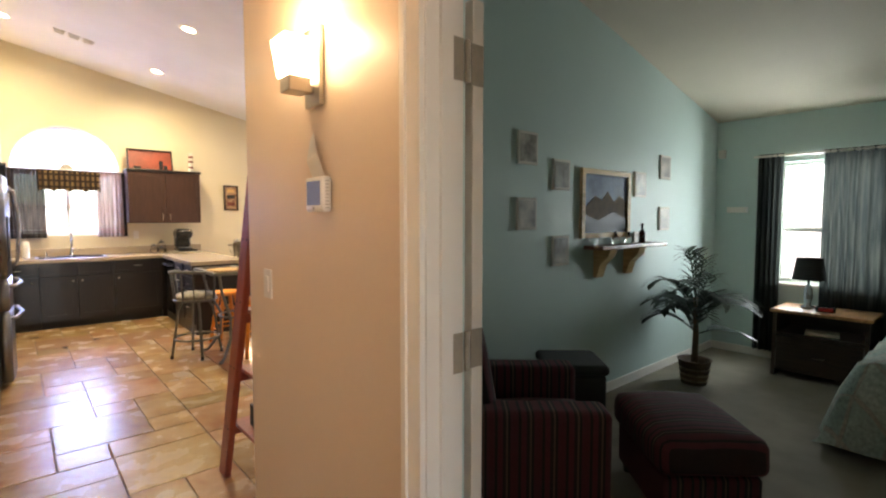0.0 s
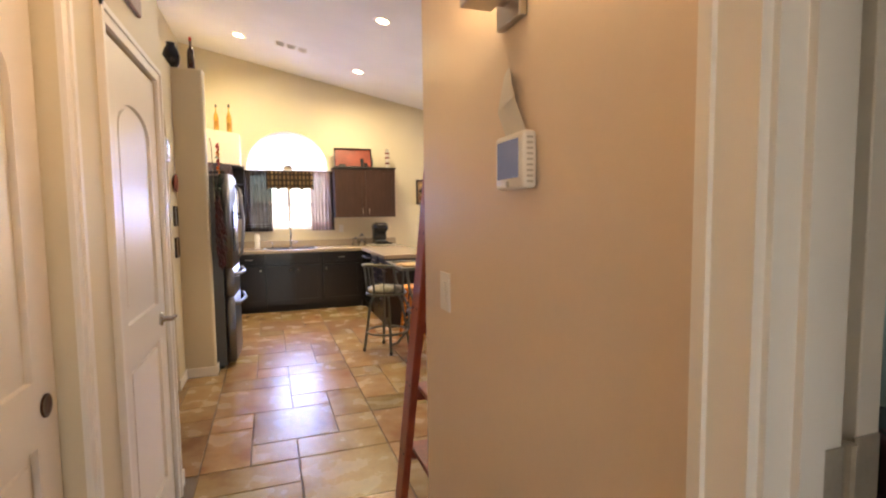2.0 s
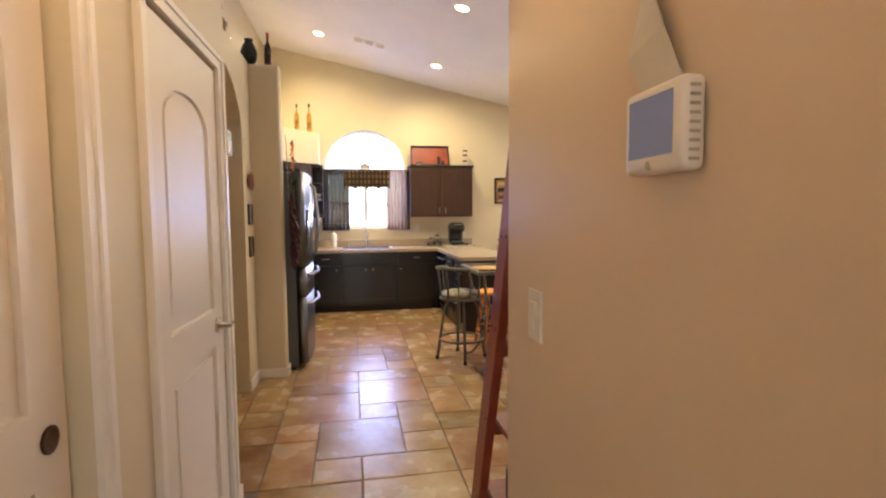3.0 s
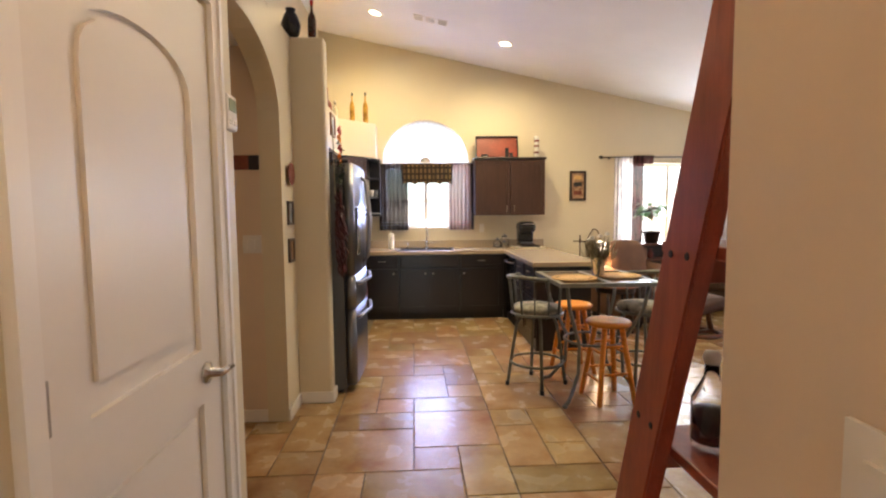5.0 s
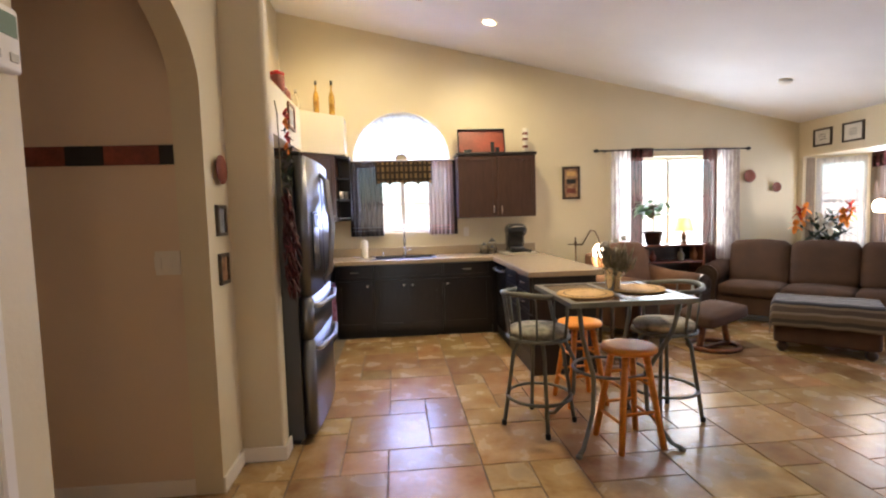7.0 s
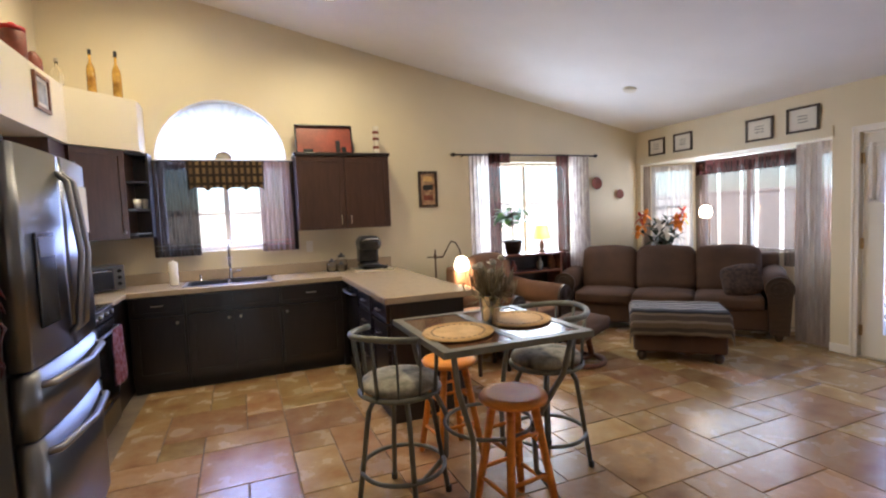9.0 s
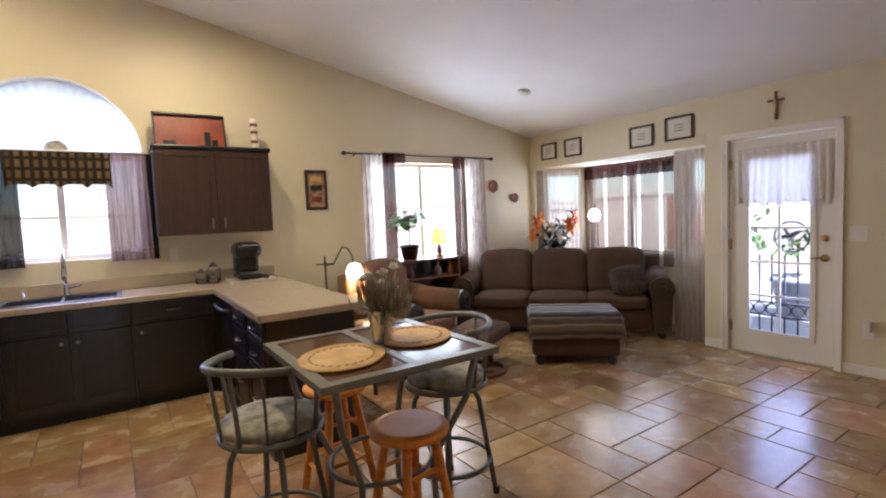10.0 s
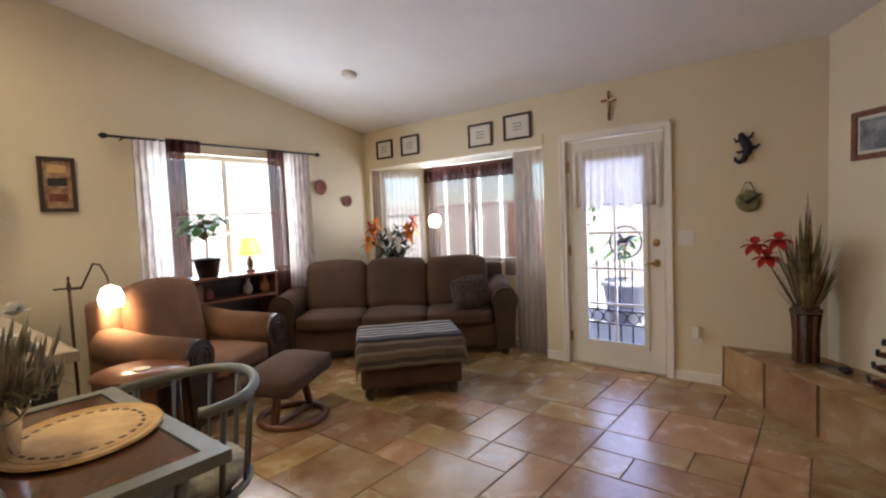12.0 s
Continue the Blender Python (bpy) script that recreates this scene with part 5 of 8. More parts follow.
dl = part("left_door", bow_front(5.625, 6.055, 0.935, 1.80), M["steel"], fr, "", True)
dr = part("right_door", bow_front(6.063, 6.495, 0.935, 1.80), M["steel"], fr, "", True)
u1 = part("upper_drawer", bow_front(5.625, 6.495, 0.665, 0.925), M["steel"], fr, "", True)
u2 = part("lower_drawer", bow_front(5.625, 6.495, 0.06, 0.655), M["steel"], fr, "", True)
for ob, y in ((dl, 6.015), (dr, 6.105)):
    part("handle", tube(B(), [(0.14, y, 1.00), (0.185, y, 1.04), (0.215, y, 1.36), (0.185, y, 1.68), (0.14, y, 1.72)], 0.014, 10), M["fridge_handle"], ob, "curved brushed steel handle", True)
for ob, z in ((u1, 0.865), (u2, 0.595)):
    part("handle", tube(B(), [(0.12, 5.70, z), (0.165, 5.72, z), (0.205, 6.06, z), (0.165, 6.40, z), (0.12, 6.42, z)], 0.016, 10), M["fridge_handle"], ob, "curved brushed steel handle", True)
part("dispenser", box(B(), 0.135, 0.146, 5.73, 5.93, 1.08, 1.46, 0.006), M["black"], dl, "black water dispenser")
part("dispenser_panel", box(B(), 0.146, 0.150, 5.75, 5.91, 1.36, 1.44, 0.003), M["steel"], dl)
for y in (5.65, 6.47):
    part("hinge_cover", box(B(), -0.05, 0.10, y - 0.02, y + 0.02, 1.801, 1.825, 0.006), M["black_matte"], fr)
fm = thing("paper_notes", "white paper notes held on a refrigerator door", "papers")
part("note", box(B(), 0.1475, 0.1495, 6.28, 6.42, 1.45, 1.68), M["paper"], fm)

# chili garland on the end of the stub wall
rnd = random.Random(11)
g = thing("chili_garland", "dark red dried chili garland with yellow and red blossoms", "garland", (-0.005, 5.515, 0.98))
bm = B()
for k in range(150):
    a, z = rnd.uniform(-1.57, 1.57), rnd.uniform(0.02, 0.62)
    r = 0.06 * math.sin(math.pi * min(1, 0.25 + z)) * rnd.uniform(0.5, 1.1)
    p = Vector((0.02 + abs(r * math.cos(a)), r * math.sin(a), z))
    tube(bm, [p, p + Vector((rnd.uniform(0, 0.02), rnd.uniform(-0.02, 0.02), -0.035)), p + Vector((rnd.uniform(0, 0.03), rnd.uniform(-0.03, 0.03), -0.075))], 0.008, 5, radii=[0.007, 0.009, 0.002])
tagged(part("chili_cluster", bm, M["chili"], g, "", True), kind="stuff")
bm = B()
for k in range(60):
    p = Vector((0.02 + rnd.uniform(0, 0.05), rnd.uniform(-0.05, 0.05), rnd.uniform(0.6, 0.95)))
    leaf(bm, p, p + Vector((rnd.uniform(0, 0.05), rnd.uniform(-0.05, 0.05), rnd.uniform(-0.03, 0.06))), 0.02, 0.2, 4)
part("leaves", bm, M["palm"], g)
for mt, zz in (("orange", 0.83), ("red", 0.90), ("orange", 0.98), ("red", 1.05)):
    bm = B()
    for j in range(2):
        c0 = Vector((0.05, rnd.uniform(-0.03, 0.03), zz + rnd.uniform(-0.03, 0.03)))
        for k in range(7):
            a = 2 * math.pi * k / 7
            leaf(bm, c0, c0 + Vector((0.02, 0.035 * math.cos(a), 0.035 * math.sin(a))), 0.022, 0.1, 4)
    part("blossom", bm, M[mt], g)
part("cord", tube(B(), [(0.0, 0, 1.12), (0.012, 0, 1.05), (0.02, 0, 0.5)], 0.004, 5), M["dry"], g)


def bottle(name, at, h, r, mt, label, cap="black", group="ledge bottles"):
    b = thing(name, label, "bottle", at, 0, group)
    part("body", lathe(B(), [(r * 0.9, 0), (r, 0.01), (r, h * 0.5), (r * 0.85, h * 0.6), (r * 0.32, h * 0.72), (r * 0.3, h * 0.88)], 18), M[mt], b, "", True)
    part("cap", lathe(B(), [(r * 0.36, h * 0.88), (r * 0.4, h * 0.9), (r * 0.4, h), (r * 0.2, h + 0.004)], 14), M[cap], b, "", True)
    return b


bottle("oil_bottle", (-0.215, 8.30, 2.60), 0.36, 0.033, "oil", "amber oil bottle with a black stopper on a ledge")
bottle("oil_bottle", (-0.06, 8.44, 2.60), 0.40, 0.036, "oil", "amber oil bottle with layered filling on a ledge")
bottle("oil_bottle", (-0.42, 8.20, 2.60), 0.24, 0.04, "glass", "short clear bottle on a ledge", "nickel")
bottle("oil_bottle", (-0.43, 6.55, 2.60), 0.26, 0.035, "bottle_dark", "dark brown bottle on a ledge")
bottle("oil_bottle", (-0.45, 6.75, 2.60), 0.24, 0.04, "oil", "amber bottle on a ledge")
bottle("wine_bottle", (-0.12, 5.51, 2.67), 0.27, 0.03, "bottle_dark", "slim dark red bottle on the stub wall", "red")
bottle("wine_bottle", (-0.34, 4.75, 2.67), 0.30, 0.036, "bottle_dark", "dark bottle with a pale label on the archway ledge")
bottle("wine_bottle", (-0.35, 4.98, 2.67), 0.27, 0.03, "oil", "amber bottle on the archway ledge")
bottle("wine_bottle", (-0.35, 5.12, 2.67), 0.20, 0.03, "glass", "small clear bottle on the archway ledge", "nickel")
v = solo("black_vase", lathe(B(), [(0.035, 0), (0.06, 0.04), (0.07, 0.10), (0.05, 0.16), (0.03, 0.19), (0.038, 0.21), (0.032, 0.21), (0.024, 0.19)], 24), M["black"], "round black glazed jug on the stub wall", "vase", (-0.27, 5.51, 2.67), smooth=True)
cj = thing("canister", "red ceramic canister with a red lid on a ledge", "canister", (-0.44, 7.47, 2.60))
part("jar", lathe(B(), [(0.06, 0), (0.07, 0.02), (0.07, 0.18), (0.062, 0.19)], 22), M["clay_red"], cj, "", True)
part("lid", lathe(B(), [(0.07, 0.191), (0.072, 0.215), (0.03, 0.225), (0.02, 0.24), (0.001, 0.245)], 22), M["red"], cj, "", True)
cj = thing("canister", "small red ceramic canister on a ledge", "canister", (-0.43, 7.76, 2.60))
part("jar", lathe(B(), [(0.045, 0), (0.052, 0.02), (0.05, 0.10), (0.03, 0.13), (0.02, 0.15), (0.001, 0.155)], 22), M["clay_red"], cj, "", True)


def framed(name, label, m, w, h, frame_mat, art, depth=0.02, border=0.03, mat_border=0.0, group=""):
    """A framed print: moulding, mount, print. m: its centre, u right, v up, depth toward the viewer."""
    f = thing(name, label, "picture", (0, 0, 0), 0, group)
    part("frame", slab(rect(-w / 2, w / 2, -h / 2, h / 2), [rect(-w / 2 + border, w / 2 - border, -h / 2 + border, h / 2 - border)], depth, m), frame_mat, f)
    bb = border - 0.002
    part("print", slab(rect(-w / 2 + bb, w / 2 - bb, -h / 2 + bb, h / 2 - bb), [], 0.006, m @ Matrix.Translation((0, 0, 0.001))), M["paper"] if mat_border else art, f)
    if mat_border:
        bb = border + mat_border
        part("art", slab(rect(-w / 2 + bb, w / 2 - bb, -h / 2 + bb, h / 2 - bb), [], 0.003, m @ Matrix.Translation((0, 0, 0.0075))), art, f)
    return f


def on_north(x, z, y=N):
    return Matrix(((1, 0, 0, x), (0, 0, -1, y - 0.001), (0, 1, 0, z), (0, 0, 0, 1)))


def on_east(y, z, x=E):
    return Matrix(((0, 0, -1, x - 0.001), (-1, 0, 0, y), (0, 1, 0, z), (0, 0, 0, 1)))


def on_west_facing(y, z, x):
    """On a wall whose face looks along +x."""
    return Matrix(((0, 0, 1, x + 0.001), (1, 0, 0, y), (0, 1, 0, z), (0, 0, 0, 1)))


framed("ledge_picture", "small dark framed picture leaning on the ledge face", on_west_facing(7.60, 2.425, -0.36), 0.27, 0.25, M["red_wood"], M["picture_blue"], 0.02, 0.025, 0.03)
fp = framed("poster", "dark framed red and tan rooster print", on_north(2.915, 1.78), 0.235, 0.42, M["dark_wood"], M["picture_red"], 0.02, 0.028)
for z, c in ((0.12, "straw"), (0.02, "black_matte"), (-0.10, "clay_red")):
    part("print_bar", slab(rect(-0.06, 0.06, z - 0.03, z + 0.03), [], 0.003, on_north(2.915, 1.78) @ Matrix.Translation((0, 0, 0.0075))), M[c], fp)
ty = thing("wall_tray", "red lacquer tray with black figures leaning above a cabinet", "tray", (1.72, 8.62, 2.157))
tm = pose(0, 0, 0, -12)
bm = box(B(), -0.28, 0.28, 0.0, 0.012, 0, 0.31)
bmesh.ops.transform(bm, matrix=tm, verts=bm.verts)
part("tray_floor", bm, M["tray_red"], ty)
for b in ((-0.295, 0.295, -0.025, 0.015, -0.001, 0.015), (-0.295, 0.295, -0.025, 0.015, 0.295, 0.312), (-0.295, -0.28, -0.025, 0.015, 0.015, 0.295), (0.28, 0.295, -0.025, 0.015, 0.015, 0.295)):
    part("rim", box(B(), *b, 0.003, m=tm), M["black"], ty, "black rim")
for x, w, h in ((0.14, 0.05, 0.13), (0.20, 0.05, 0.06), (-0.17, 0.10, 0.035)):
    part("painted_figure", box(B(), x - w / 2, x + w / 2, -0.004, 0.001, 0.02, 0.02 + h, 0.002, m=tm), M["black"], ty)
cd = thing("figurine", "white and red painted column figurine on a cabinet", "figurine", (2.27, 8.62, 2.157))
part("column", lathe(B(), [(0.035, 0), (0.035, 0.05), (0.025, 0.07), (0.03, 0.12), (0.03, 0.24), (0.034, 0.26), (0.034, 0.30), (0.001, 0.302)], 18), M["paper"], cd, "", True)
for z in (0.06, 0.15, 0.22):
    part("painted_band", lathe(B(), [(0.033, z), (0.035, z + 0.015), (0.033, z + 0.03)], 18, cap=False), M["clay_red"], cd, "", True)

# kitchen window dressing
kr = thing("curtain_rod", "dark cafe curtain rod across the kitchen window", "curtain rod")
part("rod", tube(B(), [(0.04, 8.755, 2.095), (1.42, 8.755, 2.095)], 0.010, 8), M["iron"], kr)
for x in (0.04, 1.42):
    part("finial", lathe(B(), [(0.001, -0.02), (0.018, 0), (0.001, 0.02)], 12, at=(x, 8.755, 2.095)), M["iron"], kr)
cc = solo("cafe_curtain", drape(B(), ((0.07, 8.735), (0.48, 8.735)), 1.17, 2.09, 7, 0.022, 14, 1.0, 0, 1), M["cafe"], "sheer dark brown cafe curtain panel", "curtain", group="cafe curtains", smooth=True)
for z in (1.235, 1.275):
    part("hem_band", drape(B(), ((0.07, 8.712), (0.48, 8.712)), z, z + 0.012, 7, 0.022, 1, 0.9, 0, 1), M["black_matte"], cc)
cc = solo("cafe_curtain", drape(B(), ((1.05, 8.735), (1.37, 8.735)), 1.17, 2.09, 6, 0.022, 14, 1.0, 0, 4), M["cafe_pink"], "sheer rose-brown cafe curtain panel", "curtain", group="cafe curtains", smooth=True)
for z in (1.235, 1.275):
    part("hem_band", drape(B(), ((1.05, 8.712), (1.37, 8.712)), z, z + 0.012, 6, 0.022, 1, 0.9, 0, 4), M["clay_red"], cc)
solo("curtain_end", drape(B(), ((1.36, 8.728), (1.41, 8.728)), 1.17, 2.09, 2, 0.012, 8, 1.0, 0, 2), M["cafe"], "dark edge of a cafe curtain", "curtain", group="cafe curtains", smooth=True)
solo("valance", drape(B(), ((0.40, 8.715), (1.10, 8.715)), 1.80, 2.09, 8, 0.016, 10, 1.0, 0.05, 2), M["valance"], "brown and tan checked scalloped valance", "valance", smooth=True)
solo("wall_outlet", box(B(), 1.49, 1.56, 8.792, 8.799, 1.13, 1.25, 0.003), M["white_plastic"], "white wall outlet plate", "outlet")

# ---- ceiling fixtures ----


def slope(x, y):
    return Matrix.Translation((x, y, ceil_z(x))) @ Matrix.Rotation(math.atan(0.207), 4, "Y")


for x, y in ((0.15, 7.72), (1.65, 5.93), (1.69, 7.79)):
    cl = thing("recessed_light", "lit recessed ceiling light with a white trim ring", "ceiling light", (0, 0, 0), 0, "recessed lights")
    m = slope(x, y)
    part("trim_ring", lathe(B(), [(0.065, -0.004), (0.09, -0.010), (0.095, -0.002)], 28, cap=False, m=m), M["trim"], cl, "", True)
    part("lamp_face", lathe(B(), [(0.066, -0.003), (0.001, -0.004)], 24, cap=False, m=m), M["can"], cl)
    d = bpy.data.lights.new("can_lamp", "SPOT")
    d.energy, d.spot_size, d.spot_blend, d.shadow_soft_size, d.color = 43, radians(172), 0.9, 0.06, (1.0, 0.80, 0.46)
    lo = new("can_lamp", d)
    lo.matrix_world = look((x, y, ceil_z(x) - 0.03), (x, y + 0.001, 0))
cv = thing("ceiling_vent", "white three-grille ceiling vent", "vent")
m = slope(0.79, 7.57)
for k in range(3):
    x0 = -0.20 + k * 0.14
    part("frame", slab(rect(x0, x0 + 0.12, -0.07, 0.07), [rect(x0 + 0.012, x0 + 0.108, -0.058, 0.058)], 0.008, m @ Matrix.Translation((0, 0, -0.009))), M["trim"], cv)
    part("grille_back", slab(rect(x0 + 0.011, x0 + 0.109, -0.059, 0.059), [], 0.002, m @ Matrix.Translation((0, 0, -0.004))), M["steel_dark"], cv)
    for j in range(5):
        part("slat", slab(rect(x0 + 0.012, x0 + 0.108, -0.048 + j * 0.022, -0.038 + j * 0.022), [], 0.003, m @ Matrix.Translation((0, 0, -0.008))), M["trim"], cv)
solo("smoke_detector", lathe(B(), [(0.07, 0), (0.068, -0.02), (0.05, -0.034), (0.001, -0.036)], 28, m=slope(4.88, 7.62)), M["white_plastic"], "round white smoke detector on the ceiling", "smoke detector", smooth=True)

# ---- counter-height table and its stools ----
tb = thing("pub_table", "grey metal pub table with four brown tile insets", "table", (1.98, 5.53, 0))
W = 0.37
part("top_frame", slab(rect(-W, W, -W, W), [rect(-0.325, -0.02, -0.325, -0.02), rect(0.02, 0.325, -0.325, -0.02), rect(-0.325, -0.02, 0.02, 0.325), rect(0.02, 0.325, 0.02, 0.325)], 0.028, Matrix.Translation((0, 0, 0.882))), M["table_frame"], tb)
for sx in (-1, 1):
    for sy in (-1, 1):
        part("tile_inset", box(B(), min(sx * 0.022, sx * 0.323), max(sx * 0.022, sx * 0.323), min(sy * 0.022, sy * 0.323), max(sy * 0.022, sy * 0.323), 0.884, 0.906, 0.002), M["granite"], tb, "glossy brown tile")
        part("leg", tube(B(), [(sx * 0.30, sy * 0.30, 0.882), (sx * 0.27, sy * 0.27, 0.7), (sx * 0.16, sy * 0.16, 0.42), (sx * 0.17, sy * 0.17, 0.2), (sx * 0.27, sy * 0.27, 0.03), (sx * 0.31, sy * 0.31, 0.014)], 0.014, 8), M["table_frame"], tb, "", True)
        part("foot", lathe(B(), [(0.018, 0), (0.02, 0.012), (0.012, 0.022), (0.001, 0.024)], 12, at=(sx * 0.31, sy * 0.31, 0)), M["table_frame"], tb)
part("ring_brace", tube(B(), ring((0, 0), 0.22, 28, 0.42), 0.010, 8, True), M["table_frame"], tb, "", True)


def placemat(at, turn):
    p = thing("placemat", "oval woven straw placemat with a stitched border", "placemat", at, turn, "placemats")
    base = B()
    lathe(base, [(0.001, 0), (0.19, 0.0), (0.193, 0.003), (0.185, 0.006), (0.001, 0.006)], 40, cap=False)
    bmesh.ops.scale(base, vec=(1.0, 0.80, 1), verts=base.verts)
    part("mat", base, M["straw"], p)
    for r in (0.165, 0.187):
        part("woven_ring", tube(B(), [(r * math.cos(a), 0.8 * r * math.sin(a), 0.0055) for a in [2 * math.pi * k / 44 for k in range(44)]], 0.0028, 5, True), M["straw"], p, "", True)
    for k in range(26):
        a = 2 * math.pi * k / 26
        part("open_stitch", box(B(), -0.008, 0.008, -0.004, 0.004, 0.0062, 0.0072, m=pose(0.142 * math.cos(a), 0.114 * math.sin(a), 0, 0, 0, math.degrees(a) + 90)), M["stem"], p)
    p.scale = (0.98, 1.08, 1)
    return p


placemat((1.80, 5.45, 0.911), 50)
placemat((2.18, 5.545, 0.911), 58)
rnd = random.Random(21)
bk = thing("flower_bucket", "tin bucket of dried grasses and pale flowers on the table", "flower bucket", (2.02, 5.545, 0.911))
part("bucket", lathe(B(), [(0.040, 0), (0.042, 0.004), (0.056, 0.140), (0.060, 0.143), (0.056, 0.147), (0.053, 0.142), (0.039, 0.008)], 28), M["tin"], bk, "shiny tin bucket", True)
part("handle", tube(B(), [(0.057 * math.cos(a), -0.058 - 0.004 * math.sin(a), 0.135 - 0.05 * math.sin(a)) for a in [math.pi * k / 10 for k in range(11)]], 0.003, 6), M["tin"], bk, "", True)
stems, seeds, leaves = B(), B(), B()
for k in range(240):
    a, s = rnd.uniform(0, 6.28), rnd.uniform(0.01, 0.125)
    h = rnd.uniform(0.15, 0.245) - 0.5 * max(0, s - 0.05)
    p1 = Vector((0.03 * math.cos(a), 0.03 * math.sin(a), 0.08))
    p2 = Vector((s * math.cos(a), s * math.sin(a), h))
    tube(stems, [p1, (p1 + p2) / 2 + Vector((0, 0, 0.03)), p2], 0.0018, 4)
    if k % 2:
        tube(seeds, [p2, p2 + Vector((0.012 * math.cos(a), 0.012 * math.sin(a), 0.035)), p2 + Vector((0.02 * math.cos(a), 0.02 * math.sin(a), 0.07))], 0.004, 5, radii=[0.0025, 0.0045, 0.001])
    else:
        leaf(leaves, p1 + (p2 - p1) * 0.5, p2 + Vector((s * 0.3 * math.cos(a), s * 0.3 * math.sin(a), 0.0)), 0.010, 0.6, 5)
part("stems", stems, M["dry"], bk)
tagged(part("seed_head_cluster", seeds, M["dry"], bk, "", True), kind="stuff")
part("leaves", leaves, M["reed_green"], bk)
for k in range(7):
    a = 0.9 * k
    c0 = Vector((0.07 * math.cos(a), 0.07 * math.sin(a), 0.22 + 0.016 * k))
    bm = B()
    for j in range(16):
        t, q = rnd.uniform(0, 6.28), rnd.uniform(0.1, 1.2)
        leaf(bm, c0, c0 + 0.035 * Vector((math.cos(t) * math.sin(q), math.sin(t) * math.sin(q), math.cos(q))), 0.025, 0.1, 4)
    part("pale_flower", bm, M["white_petal"], bk)


def swivel_stool(at, turn):
    """Metal swivel stool: round pad, curved back rail open to the front (-x is the back)."""
    s = thing("swivel_stool", "grey metal swivel stool with a floral seat pad and curved back", "stool", at, turn, "swivel stools")
    pad = B()
    lathe(pad, [(0.001, 0.605), (0.17, 0.607), (0.195, 0.62), (0.20, 0.64), (0.185, 0.66), (0.11, 0.675), (0.001, 0.68)], 30, cap=False)
    part("seat_pad", pad, M["cushion"], s, "grey and cream floral pad", True)
    part("seat_ring", tube(B(), ring((0, 0), 0.20, 30, 0.60), 0.013, 8, True), M["pewter"], s, "", True)
    part("swivel_plate", lathe(B(), [(0.10, 0.575), (0.10, 0.598)], 20), M["pewter"], s)
    for k in range(4):
        a = radians(45 + 90 * k)
        part("leg", tube(B(), [(0.12 * math.cos(a), 0.12 * math.sin(a), 0.585), (0.165 * math.cos(a), 0.165 * math.sin(a), 0.50), (0.235 * math.cos(a), 0.235 * math.sin(a), 0.02)], 0.013, 8), M["pewter"], s, "", True)
        part("foot_cap", lathe(B(), [(0.016, 0), (0.017, 0.03), (0.013, 0.035)], 12, at=(0.238 * math.cos(a), 0.238 * math.sin(a), 0)), M["black_matte"], s)
    part("foot_ring", tube(B(), ring((0, 0), 0.212, 32, 0.20), 0.011, 8, True), M["pewter"], s, "", True)
    rail = [(0.225 * math.cos(radians(a)) - 0.01, 0.225 * math.sin(radians(a)), 0.895 + 0.01 * math.cos(radians(2 * (a - 180)))) for a in range(72, 290, 8)]
    part("back_rail", tube(B(), rail, 0.016, 10), M["pewter"], s, "", True)
    for a in (90, 120, 150, 180, 210, 240, 270):
        c, n = math.cos(radians(a)), math.sin(radians(a))
        part("back_spindle", tube(B(), [(0.20 * c, 0.20 * n, 0.60), (0.215 * c, 0.215 * n, 0.75), (0.225 * c - 0.01, 0.225 * n, 0.893)], 0.010 if a in (90, 270, 180) else 0.006, 6), M["pewter"], s, "", True)
    return s


swivel_stool((1.58, 5.715, 0), 42)
swivel_stool((2.45, 5.71, 0), 190)


def wood_stool(at, turn):
    s = thing("wooden_stool", "orange oak round-topped wooden stool", "stool", at, turn, "wooden stools")
    part("seat", lathe(B(), [(0.001, 0.565), (0.145, 0.566), (0.162, 0.575), (0.165, 0.59), (0.155, 0.603), (0.12, 0.606), (0.001, 0.602)], 32, cap=False), M["stool_wood"], s, "", True)
    for k in range(4):
        a = radians(45 + 90 * k)
        part("leg", tube(B(), [(0.095 * math.cos(a), 0.095 * math.sin(a), 0.57), (0.20 * math.cos(a), 0.20 * math.sin(a), 0.0)], 0.02, 10, radii=[0.021, 0.018]), M["stool_wood"], s, "", True)
    for k in range(4):
        a, b = radians(45 + 90 * k), radians(135 + 90 * k)
        for z in ((0.17, 0.37) if k % 2 else (0.22, 0.42)):
            r = 0.20 - 0.105 * z / 0.57
            part("rung", tube(B(), [(r * math.cos(a), r * math.sin(a), z), (r * math.cos(b), r * math.sin(b), z)], 0.010, 8), M["stool_wood"], s, "", True)
    return s


wood_stool((2.04, 5.375, 0), 8)
wood_stool((1.99, 6.06, 0), 5)

# ---- living room ----


